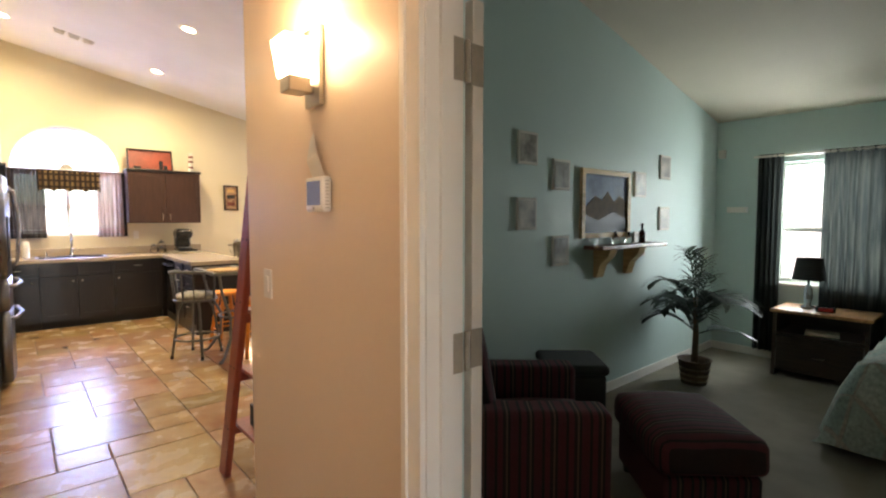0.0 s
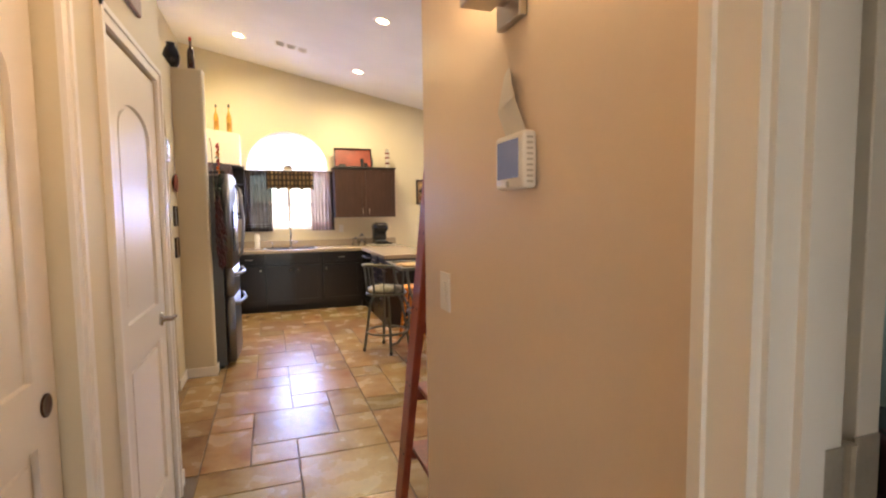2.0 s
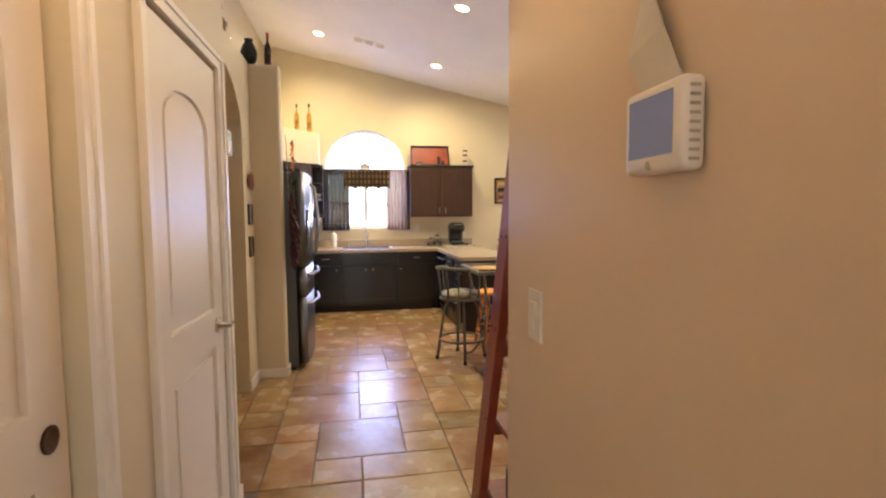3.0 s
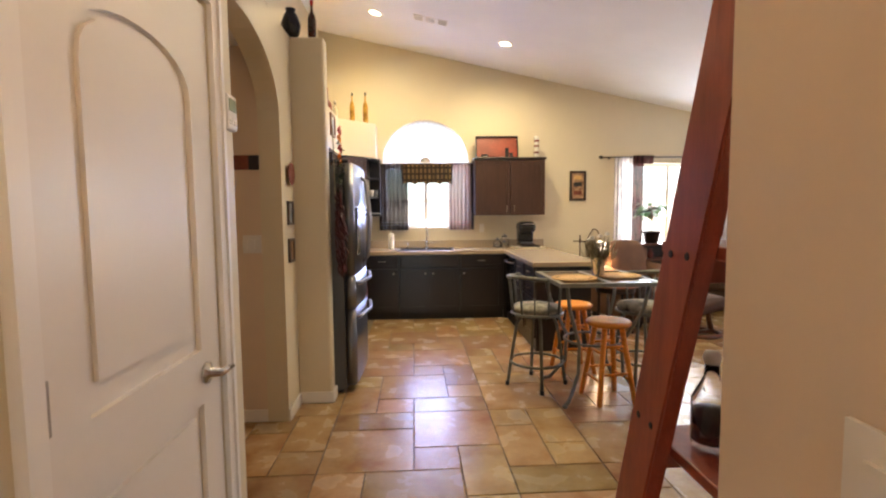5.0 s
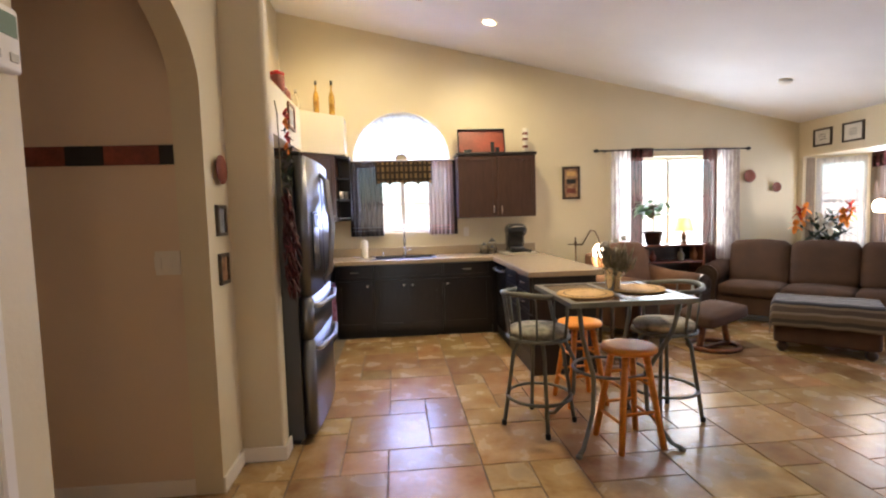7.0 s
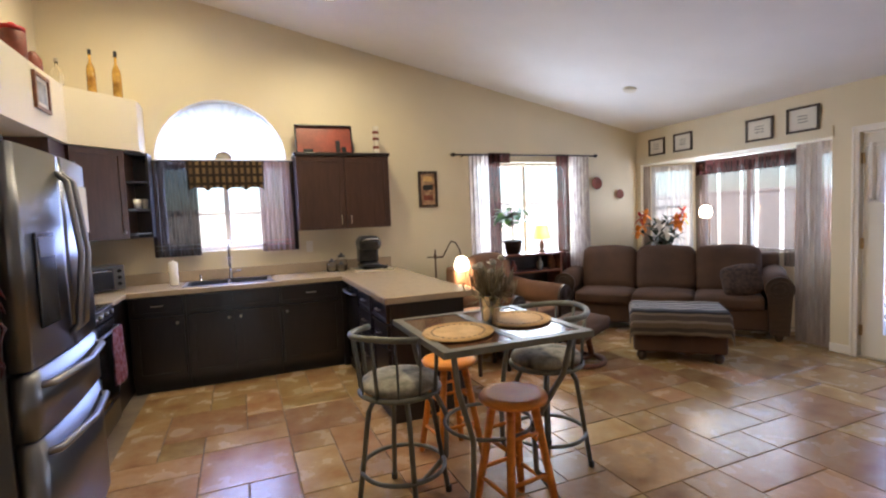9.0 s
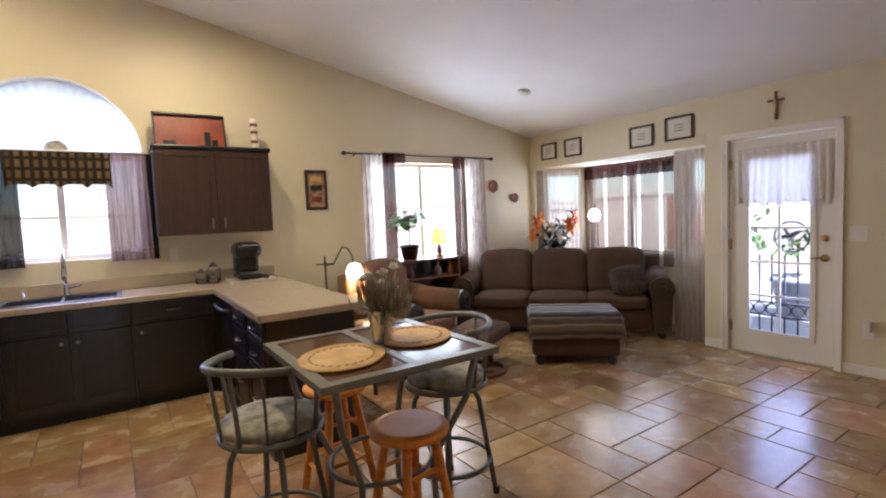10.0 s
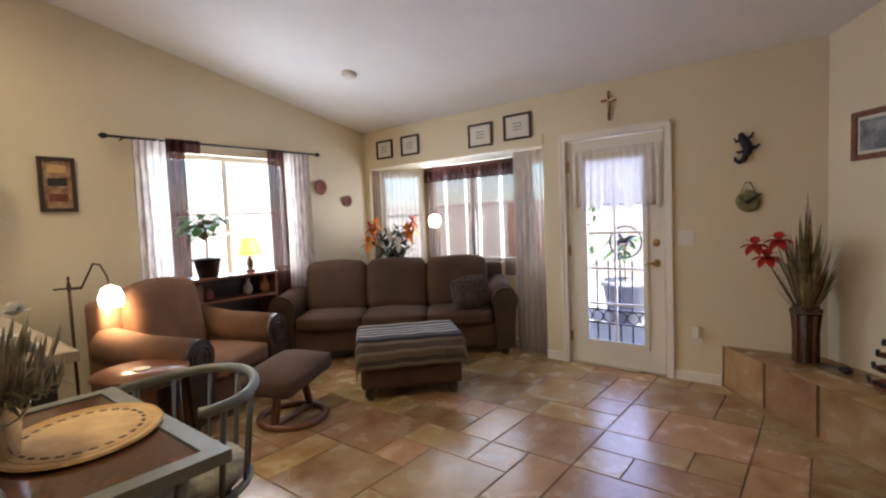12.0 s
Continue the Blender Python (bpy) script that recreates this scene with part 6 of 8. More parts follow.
def sofa_seat(t, mats, width, n, seat_z, back_z, arm_z, depth, arm_w, wood_front=True, full=0.45):
    """Seat, back and arms in the thing's axes: x along, front at y = 0, back at y = depth."""
    w = width / 2
    part("base", box(B(), -w + arm_w - 0.03, w - arm_w + 0.03, 0.05, depth - 0.06, 0.10, seat_z - 0.14, 0.02, 3), mats, t)
    cw = (width - 2 * arm_w) / n
    for k in range(n):
        x0 = -w + arm_w + k * cw
        part("seat_cushion", cushion(B(), x0 + 0.004, x0 + cw - 0.004, 0.0, depth - 0.25, seat_z - 0.17, seat_z - 0.02, 0.35), mats, t, "", True)
        tilt = Matrix.Translation((0, depth - 0.27, seat_z - 0.06)) @ Matrix.Rotation(radians(-12), 4, "X")
        part("back_cushion", cushion(B(), x0 + 0.004, x0 + cw - 0.004, -0.10, 0.13, 0.0, back_z - seat_z + 0.08, full, 10, tilt), mats, t, "", True)
    part("back_frame", box(B(), -w + 0.06, w - 0.06, depth - 0.16, depth, 0.10, back_z - 0.06, 0.04, 3), mats, t, "", True)
    for sx in (-1, 1):
        xa = sx * (w - arm_w / 2)
        bm = B()
        box(bm, xa - arm_w * 0.40, xa + arm_w * 0.40, 0.04, depth - 0.08, 0.10, arm_z - 0.10, 0.02, 3)
        part("arm", bm, mats, t)
        roll = B()
        pts = [(xa, 0.03, arm_z - 0.10), (xa, depth * 0.5, arm_z - 0.085), (xa, depth - 0.12, arm_z - 0.03)]
        tube(roll, pts, arm_w * 0.55, 20)
        part("arm_roll", roll, mats, t, "", True)
        if wood_front:
            bm = B()
            m = Matrix(((1, 0, 0, xa), (0, 0, 1, 0.0), (0, 1, 0, 0), (0, 0, 0, 1)))
            out = [(-arm_w * 0.36, 0.08), (arm_w * 0.36, 0.08)] + [(arm_w * 0.54 * math.cos(radians(a)), arm_z - 0.10 + arm_w * 0.54 * math.sin(radians(a))) for a in range(-30, 211, 15)]
            part("carved_front", slab(out, [], 0.035, m), M["dark_wood"], t, "dark carved wooden arm front")
            for r in (0.35, 0.2):
                part("carved_scroll", tube(B(), [(xa + arm_w * r * math.cos(a), -0.004, arm_z - 0.10 + arm_w * r * math.sin(a)) for a in [2 * math.pi * j / 16 for j in range(16)]], 0.007, 6, True), M["dark_wood"], t, "", True)
        for y in (0.09, depth - 0.12):
            part("foot", lathe(B(), [(0.022, 0), (0.04, 0.03), (0.045, 0.07), (0.03, 0.10)], 14, at=(xa, y, 0)), M["dark_wood"], t, "turned dark foot", True)


sf = thing("sofa", "brown microfibre three-seat sofa with carved wooden arm fronts", "sofa", (5.225, 7.545, 0), -50.7)
sofa_seat(sf, M["sofa"], 2.46, 3, 0.49, 0.95, 0.66, 0.78, 0.24, True, 0.28)
tp = thing("throw_pillow", "dark patterned square throw pillow on the sofa", "pillow", (5.80, 6.98, 0.50), -50.7)
part("cover", cushion(B(), -0.18, 0.18, -0.06, 0.06, 0, 0.29, 0.55, 10, Matrix.Rotation(radians(-24), 4, "X") @ Matrix.Rotation(radians(-10), 4, "Y")), M["throw_pillow"], tp, "", True)
ac = thing("recliner_chair", "tan brown armchair with a rounded back and rolled arms", "armchair", (3.69, 7.60, 0), 24)
sofa_seat(ac, M["chair_fab"], 1.12, 1, 0.48, 0.97, 0.63, 0.92, 0.24)

ot = thing("ottoman", "brown upholstered ottoman on round feet", "ottoman", (4.75, 6.905, 0), -42)
part("body", box(B(), -0.40, 0.40, -0.27, 0.27, 0.09, 0.40, 0.03, 3), M["sofa"], ot, "", True)
part("top_cushion", cushion(B(), -0.41, 0.41, -0.28, 0.28, 0.37, 0.46, 0.3), M["sofa"], ot, "", True)
for sx in (-1, 1):
    for sy in (-1, 1):
        part("foot", lathe(B(), [(0.025, 0), (0.045, 0.03), (0.045, 0.06), (0.025, 0.092)], 14, at=(sx * 0.33, sy * 0.21, 0)), M["dark_wood"], ot, "round dark foot", True)
# blanket over the ottoman
bm = B()
uv = bm.loops.layers.uv.new("uv")
nu, nv = 40, 44
prof = [(-0.315, 0.265), (-0.312, 0.40), (-0.27, 0.487), (0.27, 0.487), (0.312, 0.40), (0.315, 0.30)]
cum = [0.0]
for a, b in zip(prof, prof[1:]):
    cum.append(cum[-1] + math.hypot(b[0] - a[0], b[1] - a[1]))


def on_profile(s):
    for k in range(len(prof) - 1):
        if s <= cum[k + 1] or k == len(prof) - 2:
            t = (s - cum[k]) / (cum[k + 1] - cum[k])
            return prof[k][0] + (prof[k + 1][0] - prof[k][0]) * t, prof[k][1] + (prof[k + 1][1] - prof[k][1]) * t


grid = []
for i in range(nu + 1):
    row = []
    u = i / nu
    x = (u - 0.5) * 0.90
    drop = max(0.0, abs(x) - 0.415)
    for j in range(nv + 1):
        s = cum[-1] * j / nv
        y, z = on_profile(s)
        z2 = z - drop * 2.4 + 0.0025 * math.sin(x * 22 + y * 9)
        xx = math.copysign(min(abs(x), 0.425 + drop * 0.2), x)
        if z <= 0.42:
            y += math.copysign(0.010 * math.sin(x * 30) + 0.008, y)
            z2 += 0.006 * math.sin(x * 5 + 1)
        row.append((bm.verts.new((xx, y, z2)), s))
    grid.append(row)
for r0, r1 in zip(grid, grid[1:]):
    for j in range(nv):
        f = bm.faces.new((r0[j][0], r1[j][0], r1[j + 1][0], r0[j + 1][0]))
        for lp, s in zip(f.loops, (r0[j][1], r1[j][1], r1[j + 1][1], r0[j + 1][1])):
            lp[uv].uv = (s, 0.5)
bl = solo("blanket", bm, M["blanket"], "black, grey and cream striped woven blanket draped over an ottoman", "blanket", (4.75, 6.905, 0.0), -42, smooth=True)
sm = bl.modifiers.new("thick", "SOLIDIFY")
sm.thickness = 0.006

fs = thing("footstool", "brown cushioned footstool on a round red wooden base", "footstool", (3.80, 7.18, 0), 20)
part("ring_base", tube(B(), ring((0, 0), 0.23, 36, 0.022), 0.024, 8, True), M["red_wood"], fs, "", True)
for sx in (-1, 1):
    bm = B()
    tube(bm, [(sx * 0.21, 0, 0.03), (sx * 0.17, 0, 0.16), (sx * 0.15, 0, 0.30)], 0.03, 8)
    part("post", bm, M["red_wood"], fs, "", True)
part("cross_bar", box(B(), -0.21, 0.21, -0.03, 0.03, 0.012, 0.04, 0.006), M["red_wood"], fs)
part("seat_cushion", cushion(B(), -0.28, 0.28, -0.21, 0.21, 0.29, 0.42, 0.5, 10, Matrix.Rotation(radians(-7), 4, "Y")), M["sofa"], fs, "", True)

bs = thing("low_bookshelf", "reddish wooden two-shelf bookcase under the window", "bookshelf", (4.09, 8.60, 0))
for b in ((-0.44, -0.42, -0.15, 0.16, 0, 0.93), (0.42, 0.44, -0.15, 0.16, 0, 0.93)):
    part("side_panel", box(B(), *b), M["red_wood"], bs)
for z in (0.06, 0.42, 0.72):
    part("shelf_board", box(B(), -0.42, 0.42, -0.145, 0.15, z, z + 0.02), M["red_wood"], bs)
part("top", box(B(), -0.455, 0.455, -0.165, 0.16, 0.931, 0.956, 0.005), M["red_wood"], bs)
part("back_panel", box(B(), -0.42, 0.42, 0.15, 0.158, 0.02, 0.93), M["dark_wood"], bs)
for x, h, mt, lb in ((0.18, 0.16, "picture", "small pale framed ornament on a shelf"), (0.36, 0.17, "terracotta", "slim terracotta vase on a shelf"), (-0.2, 0.14, "clay_red", "round red pot on a shelf"), (-0.40, 0.15, "paper", "pale pot on a shelf")):
    solo("shelf_vase", lathe(B(), [(0.025, 0), (0.045, h * 0.3), (0.04, h * 0.55), (0.015, h * 0.8), (0.022, h), (0.001, h)], 18), M[mt], lb, "vase", (4.09 + x, 8.55, 0.74), smooth=True)
potted("potted_plant", (3.915, 8.58, 0.956), "bright green leafy plant in a black pot on a bookcase", M["black"], 0.12, 0.17, M["leaf"], 0.42, 46, 0.095, 0.22, 8)
tl = thing("table_lamp", "small lit table lamp with a yellow shade and dark base", "lamp", (4.325, 8.58, 0.956))
part("base", lathe(B(), [(0.05, 0), (0.05, 0.012), (0.02, 0.03), (0.032, 0.07), (0.03, 0.11), (0.012, 0.14), (0.01, 0.18)], 20), M["lamp_dark"], tl, "", True)
part("shade", lathe(B(), [(0.115, 0.165), (0.075, 0.33)], 28, cap=False), M["shade_yellow"], tl, "glowing yellow fabric shade", True)

# window dressing, living room
rd = thing("curtain_rod", "dark metal curtain rod with leaf finials", "curtain rod")
part("rod", tube(B(), [(3.24, 8.71, 2.175), (5.27, 8.71, 2.175)], 0.010, 8), M["iron"], rd)
for x, s in ((3.24, -1), (5.27, 1)):
    part("finial", lathe(B(), [(0.001, -0.04), (0.022, -0.015), (0.022, 0.015), (0.001, 0.04)], 10, m=pose(x + s * 0.02, 8.71, 2.175, 0, 90)), M["iron"], rd, "", True)
for x in (3.36, 5.16):
    part("bracket", tube(B(), [(x, 8.71, 2.17), (x, 8.80, 2.16)], 0.007, 6), M["iron"], rd)
for a, b, mt, lb, z0, sd, fd in ((3.42, 3.68, "sheer", "cream sheer curtain panel", 0.62, 1, 5), (3.68, 3.84, "sheer_dark", "dark brown sheer curtain strip", 0.62, 2, 3), (4.66, 4.86, "sheer_dark", "dark brown sheer curtain strip", 0.62, 3, 3), (4.86, 5.18, "sheer", "cream sheer curtain panel", 0.62, 4, 6)):
    solo("curtain", drape(B(), ((a, 8.71), (b, 8.71)), z0, 2.19, fd, 0.026, 18, 0.8, 0, sd), M[mt], lb, "curtain", group="living room curtains", smooth=True)
solo("curtain_tieback", drape(B(), ((3.68, 8.70), (3.98, 8.70)), 2.08, 2.20, 4, 0.015, 5, 0.8, 0, 9), M["sheer_dark"], "dark brown gathered curtain heading", "curtain", smooth=True)

# bay dressing
solo("bay_valance", drape(B(), ((6.60, 6.92), (6.60, 8.26)), 1.86, 2.045, 14, 0.016, 6, 0.8, 0, 3), M["sheer_dark"], "dark brown gathered bay valance", "valance", smooth=True)
for k, (a, b) in enumerate(((6.90, 7.10), (7.14, 7.40), (7.44, 7.60), (7.64, 7.90), (7.96, 8.28))):
    solo("bay_curtain", drape(B(), ((6.615, a), (6.615, b)), 0.72, 2.0, 4, 0.022, 16, 0.9, 0, k), M["sheer_bay"], "thin brown sheer bay curtain strip", "curtain", group="bay curtains", smooth=True)
solo("bay_lace_curtain", drape(B(), ((6.24, 8.69), (6.60, 8.32)), 0.72, 2.02, 9, 0.016, 14, 0.9, 0, 5), M["sheer_white"], "white sheer curtain in the bay", "curtain", group="bay curtains", smooth=True)
solo("bay_side_curtain", drape(B(), ((6.13, 6.335), (6.13, 6.67)), 0.015, 2.03, 6, 0.03, 20, 0.9, 0, 6), M["sheer_tan"], "floor-length cream sheer curtain at the bay", "curtain", group="bay curtains", smooth=True)
solo("bay_edge_curtain", drape(B(), ((6.11, 8.70), (6.22, 8.69)), 0.3, 2.03, 3, 0.02, 14, 0.9, 0, 6), M["sheer_tan"], "cream sheer curtain edge at the bay", "curtain", group="bay curtains", smooth=True)

# lilies on a stand behind the sofa
st = thing("plant_stand", "dark wooden plant stand behind the sofa", "plant stand", (6.12, 8.36, 0))
part("top", lathe(B(), [(0.16, 0.86), (0.17, 0.87), (0.17, 0.885), (0.001, 0.886)], 24), M["dark_wood"], st)
for k in range(3):
    a = 2 * math.pi * k / 3
    part("leg", tube(B(), [(0.13 * math.cos(a), 0.13 * math.sin(a), 0.865), (0.06 * math.cos(a), 0.06 * math.sin(a), 0.45), (0.16 * math.cos(a), 0.16 * math.sin(a), 0.0)], 0.012, 6), M["dark_wood"], st, "", True)
rnd = random.Random(5)
fl = thing("lily_arrangement", "orange and white lily arrangement with dark leaves in a black bowl", "flowers", (6.12, 8.36, 0.886))
part("bowl", lathe(B(), [(0.05, 0), (0.10, 0.05), (0.11, 0.10), (0.10, 0.10), (0.04, 0.012)], 24), M["black"], fl, "", True)
sb, lbm = B(), B()
heads = []
for k in range(34):
    a, s, h = rnd.uniform(0, 6.28), rnd.uniform(0.04, 0.30), rnd.uniform(0.14, 0.46)
    p = Vector((s * math.cos(a), s * math.sin(a), h))
    tube(sb, [(0, 0, 0.05), (p.x * 0.4, p.y * 0.4, h * 0.6), p], 0.004, 5)
    heads.append((p, a))
    for j in range(7):
        q = p * rnd.uniform(0.5, 0.95)
        leaf(lbm, q, q + Vector((rnd.uniform(-1, 1), rnd.uniform(-1, 1), rnd.uniform(-0.3, 0.7))).normalized() * 0.14, 0.042, 0.25, 4)
part("stems", sb, M["stem"], fl)
part("leaves", lbm, M["palm"], fl)
rr, ff = Vector((0.63, -0.77, 0)), Vector((-0.77, -0.63, 0.15))
for s, h, mt in ((-0.24, 0.30, "orange"), (0.20, 0.30, "orange"), (0.25, 0.37, "orange"), (-0.20, 0.44, "orange"), (0.0, 0.26, "white_petal"), (0.06, 0.20, "white_petal"), (0.24, 0.46, "red"), (-0.30, 0.22, "orange"), (-0.04, 0.31, "white_petal"), (0.17, 0.36, "orange"), (-0.26, 0.40, "red")):
    p = rr * s + ff * 0.24 + Vector((0, 0, h))
    bm = B()
    for j in range(6):
        t = 2 * math.pi * j / 6 + s * 9
        d = rr * math.cos(t) + Vector((0, 0, math.sin(t))) + ff * 0.35
        leaf(bm, p, p + d * 0.10, 0.062, 0.15, 5)
    part("lily_bloom", bm, M[mt], fl)


def floor_lamp_bay():
    t = thing("floor_lamp", "thin dark floor lamp with a lit white globe in the bay", "lamp", (6.45, 7.93, 0))
    part("base", lathe(B(), [(0.13, 0), (0.13, 0.015), (0.02, 0.03), (0.012, 0.04)], 24), M["lamp_dark"], t, "", True)
    part("pole", tube(B(), [(0, 0, 0.03), (0, 0, 1.44)], 0.009, 8), M["lamp_dark"], t, "", True)
    part("arm", tube(B(), [(0, 0, 1.44), (-0.02, 0, 1.50), (-0.06, 0, 1.49), (-0.07, 0, 1.45)], 0.007, 8), M["lamp_dark"], t, "", True)
    part("globe", lathe(B(), [(0.02, 1.455), (0.06, 1.43), (0.078, 1.37), (0.06, 1.31), (0.03, 1.295)], 24, at=(-0.07, 0, 0)), M["globe"], t, "lit white glass globe", True)


floor_lamp_bay()
fl2 = thing("floor_lamp", "bronze gooseneck floor lamp with a lit white glass shade", "lamp", (2.86, 8.50, 0))
part("base", lathe(B(), [(0.14, 0), (0.14, 0.015), (0.03, 0.035), (0.014, 0.06)], 24), M["lamp_dark"], fl2, "", True)
part("pole", tube(B(), [(0, 0, 0.03), (0, 0, 0.98)], 0.011, 8), M["lamp_dark"], fl2, "", True)
part("cross_handle", tube(B(), [(-0.09, 0.02, 1.0), (0.08, -0.02, 1.0)], 0.007, 8), M["lamp_dark"], fl2, "", True)
part("finial", lathe(B(), [(0.012, 0.98), (0.016, 1.02), (0.006, 1.05), (0.012, 1.075), (0.001, 1.09)], 12), M["lamp_dark"], fl2, "", True)
part("gooseneck", tube(B(), [(0, 0, 0.99), (0.05, -0.10, 1.0), (0.075, -0.18, 1.10), (0.09, -0.26, 1.18), (0.11, -0.34, 1.17), (0.125, -0.41, 1.09), (0.13, -0.42, 1.03)], 0.007, 8), M["lamp_dark"], fl2, "", True)
part("shade", lathe(B(), [(0.02, 1.025), (0.055, 1.008), (0.078, 0.95), (0.075, 0.895), (0.062, 0.875)], 28, at=(0.135, -0.425, 0)), M["globe"], fl2, "lit white glass bell shade", True)
for nm, p, e, c in (("lamp_gooseneck", (2.995, 8.07, 0.85), 7.5, (1.0, 0.62, 0.30)), ("lamp_bay_globe", (6.30, 7.93, 1.37), 3, (1.0, 0.72, 0.42)), ("lamp_table", (4.325, 8.43, 1.23), 2, (1.0, 0.66, 0.30))):
    d = bpy.data.lights.new(nm, "POINT")
    d.energy, d.color, d.shadow_soft_size = e, c, 0.09
    new(nm, d).location = p
sd = thing("side_table", "dark glossy round side table beside the armchair", "side table", (2.93, 7.42, 0))
part("top", lathe(B(), [(0.25, 0.53), (0.265, 0.54), (0.26, 0.555), (0.001, 0.556)], 36), M["red_wood"], sd, "", True)
part("apron", lathe(B(), [(0.22, 0.47), (0.23, 0.53)], 30), M["dark_wood"], sd)
for k in range(4):
    a = radians(45 + 90 * k)
    part("leg", tube(B(), [(0.20 * math.cos(a), 0.20 * math.sin(a), 0.5), (0.21 * math.cos(a), 0.21 * math.sin(a), 0.0)], 0.02, 8), M["dark_wood"], sd, "", True)
solo("coaster", lathe(B(), [(0.05, 0), (0.05, 0.006), (0.001, 0.007)], 20), M["paper"], "pale round coaster on the side table", "coaster", (2.93, 7.42, 0.557))
# wall things, living room
for y, z, w, h in ((8.42, 2.262, 0.27, 0.22), (8.00, 2.262, 0.28, 0.23), (7.01, 2.24, 0.30, 0.24), (6.57, 2.262, 0.31, 0.25)):
    f = framed("certificate", "dark framed certificate with a cream mount above the bay", on_east(y, z), w, h, M["dark_wood"], M["paper"], 0.018, 0.022, 0.022, "certificates")
    for k in range(3):
        part("text_bar", slab(rect(-0.05, 0.05, 0.03 - k * 0.03, 0.036 - k * 0.03), [], 0.001, on_east(y, z) @ Matrix.Translation((0, 0, 0.0108))), M["black_matte"], f)
for x, z, r in ((5.36, 1.815, 0.085), (5.75, 1.66, 0.065)):
    p = thing("wall_plate", "round dark red clay plate hung on the wall", "wall plate", (0, 0, 0), 0, "wall plates")
    part("plate", lathe(B(), [(0.001, 0.012), (r * 0.55, 0.008), (r * 0.7, 0.016), (r, 0.03), (r * 0.98, 0.034), (r * 0.65, 0.02), (0.001, 0.017)], 26, m=on_north(x, z)), M["clay_red"], p, "", True)
cr = thing("crucifix", "small wooden wall crucifix above the door", "crucifix")
part("upright", box(B(), 6.06, 6.078, 5.655, 5.675, 2.18, 2.43, 0.003), M["red_wood"], cr)
part("crossbar", box(B(), 6.058, 6.076, 5.60, 5.73, 2.34, 2.362, 0.003), M["red_wood"], cr)
part("figure", tube(B(), [(6.055, 5.665, 2.24), (6.052, 5.665, 2.32), (6.054, 5.665, 2.36)], 0.012, 6, radii=[0.005, 0.012, 0.009]), M["straw"], cr)
lz = thing("wall_lizard", "dark metal curled lizard wall ornament", "wall ornament")
bm = B()
tube(bm, [(6.06, 4.69, 1.93), (6.06, 4.675, 1.885), (6.058, 4.65, 1.84), (6.058, 4.645, 1.79), (6.06, 4.67, 1.735), (6.062, 4.70, 1.72), (6.064, 4.725, 1.735), (6.064, 4.725, 1.76)], 0.02, 8, radii=[0.016, 0.032, 0.034, 0.028, 0.020, 0.016, 0.012, 0.007])
part("body", bm, M["iron"], lz, "", True)
for p, q, r in (((4.68, 1.89), (4.72, 1.87), (4.73, 1.90)), ((4.66, 1.88), (4.62, 1.90), (4.61, 1.93)), ((4.65, 1.81), (4.59, 1.82), (4.57, 1.84)), ((4.66, 1.80), (4.70, 1.79), (4.72, 1.80))):
    part("leg", tube(B(), [(6.062, *p), (6.062, *q), (6.066, *r)], 0.009, 6, radii=[0.012, 0.010, 0.006]), M["iron"], lz, "", True)
pq = thing("wall_plaque", "round olive pottery plaque hung by a cord", "wall plaque")
part("disc", lathe(B(), [(0.001, 0.024), (0.04, 0.02), (0.056, 0.028), (0.08, 0.014), (0.08, 0.0)], 30, m=on_east(4.645, 1.43)), M["reed_green"], pq, "", True)
part("cord", tube(B(), [(6.07, 4.60, 1.50), (6.068, 4.63, 1.57), (6.068, 4.66, 1.57), (6.07, 4.69, 1.50)], 0.004, 6), M["dry"], pq)
part("figure", tube(B(), [(6.05, 4.66, 1.42), (6.048, 4.61, 1.45), (6.05, 4.56, 1.48)], 0.012, 6, radii=[0.015, 0.012, 0.006]), M["iron"], pq, "", True)


def switch_plate(name, m, w, h, rockers, label):
    s = thing(name, label, "switch")
    part("plate", slab(rect(-w / 2, w / 2, -h / 2, h / 2), [], 0.006, m), M["white_plastic"], s)
    for k in range(rockers):
        u = (k - (rockers - 1) / 2) * 0.046
        part("rocker", slab(rect(u - 0.016, u + 0.016, -0.032, 0.032), [], 0.005, m @ Matrix.Translation((0, 0, 0.006))), M["white_plastic"], s)
    return s


switch_plate("light_switch", on_east(5.07, 1.16), 0.12, 0.12, 2, "white double light switch beside the garden door")
so = switch_plate("wall_outlet", on_east(4.995, 0.37), 0.075, 0.12, 0, "white wall outlet with a plugged-in freshener")
part("plug_in", box(B(), 6.03, 6.072, 4.97, 5.02, 0.37, 0.46, 0.012, 3), M["white_plastic"], so)

# hearth things
vs = thing("reed_vase", "dark slatted vase of red flowers and tall dried reeds", "vase", (5.86, 4.29, 0.335))
part("vase", lathe(B(), [(0.06, 0), (0.065, 0.01), (0.06, 0.2), (0.075, 0.38), (0.07, 0.38), (0.05, 0.2)], 20), M["dark_wood"], vs, "", True)
for k in range(8):
    a = 2 * math.pi * k / 8
    part("slat", tube(B(), [(0.066 * math.cos(a), 0.066 * math.sin(a), 0.0), (0.065 * math.cos(a), 0.065 * math.sin(a), 0.2), (0.08 * math.cos(a), 0.08 * math.sin(a), 0.36)], 0.012, 6), M["red_wood" if k % 2 else "stem"], vs, "", True)
part("band", tube(B(), ring((0, 0), 0.084, 24, 0.34), 0.012, 6, True), M["dark_wood"], vs)
rnd = random.Random(9)
b1, b2, b3 = B(), B(), B()
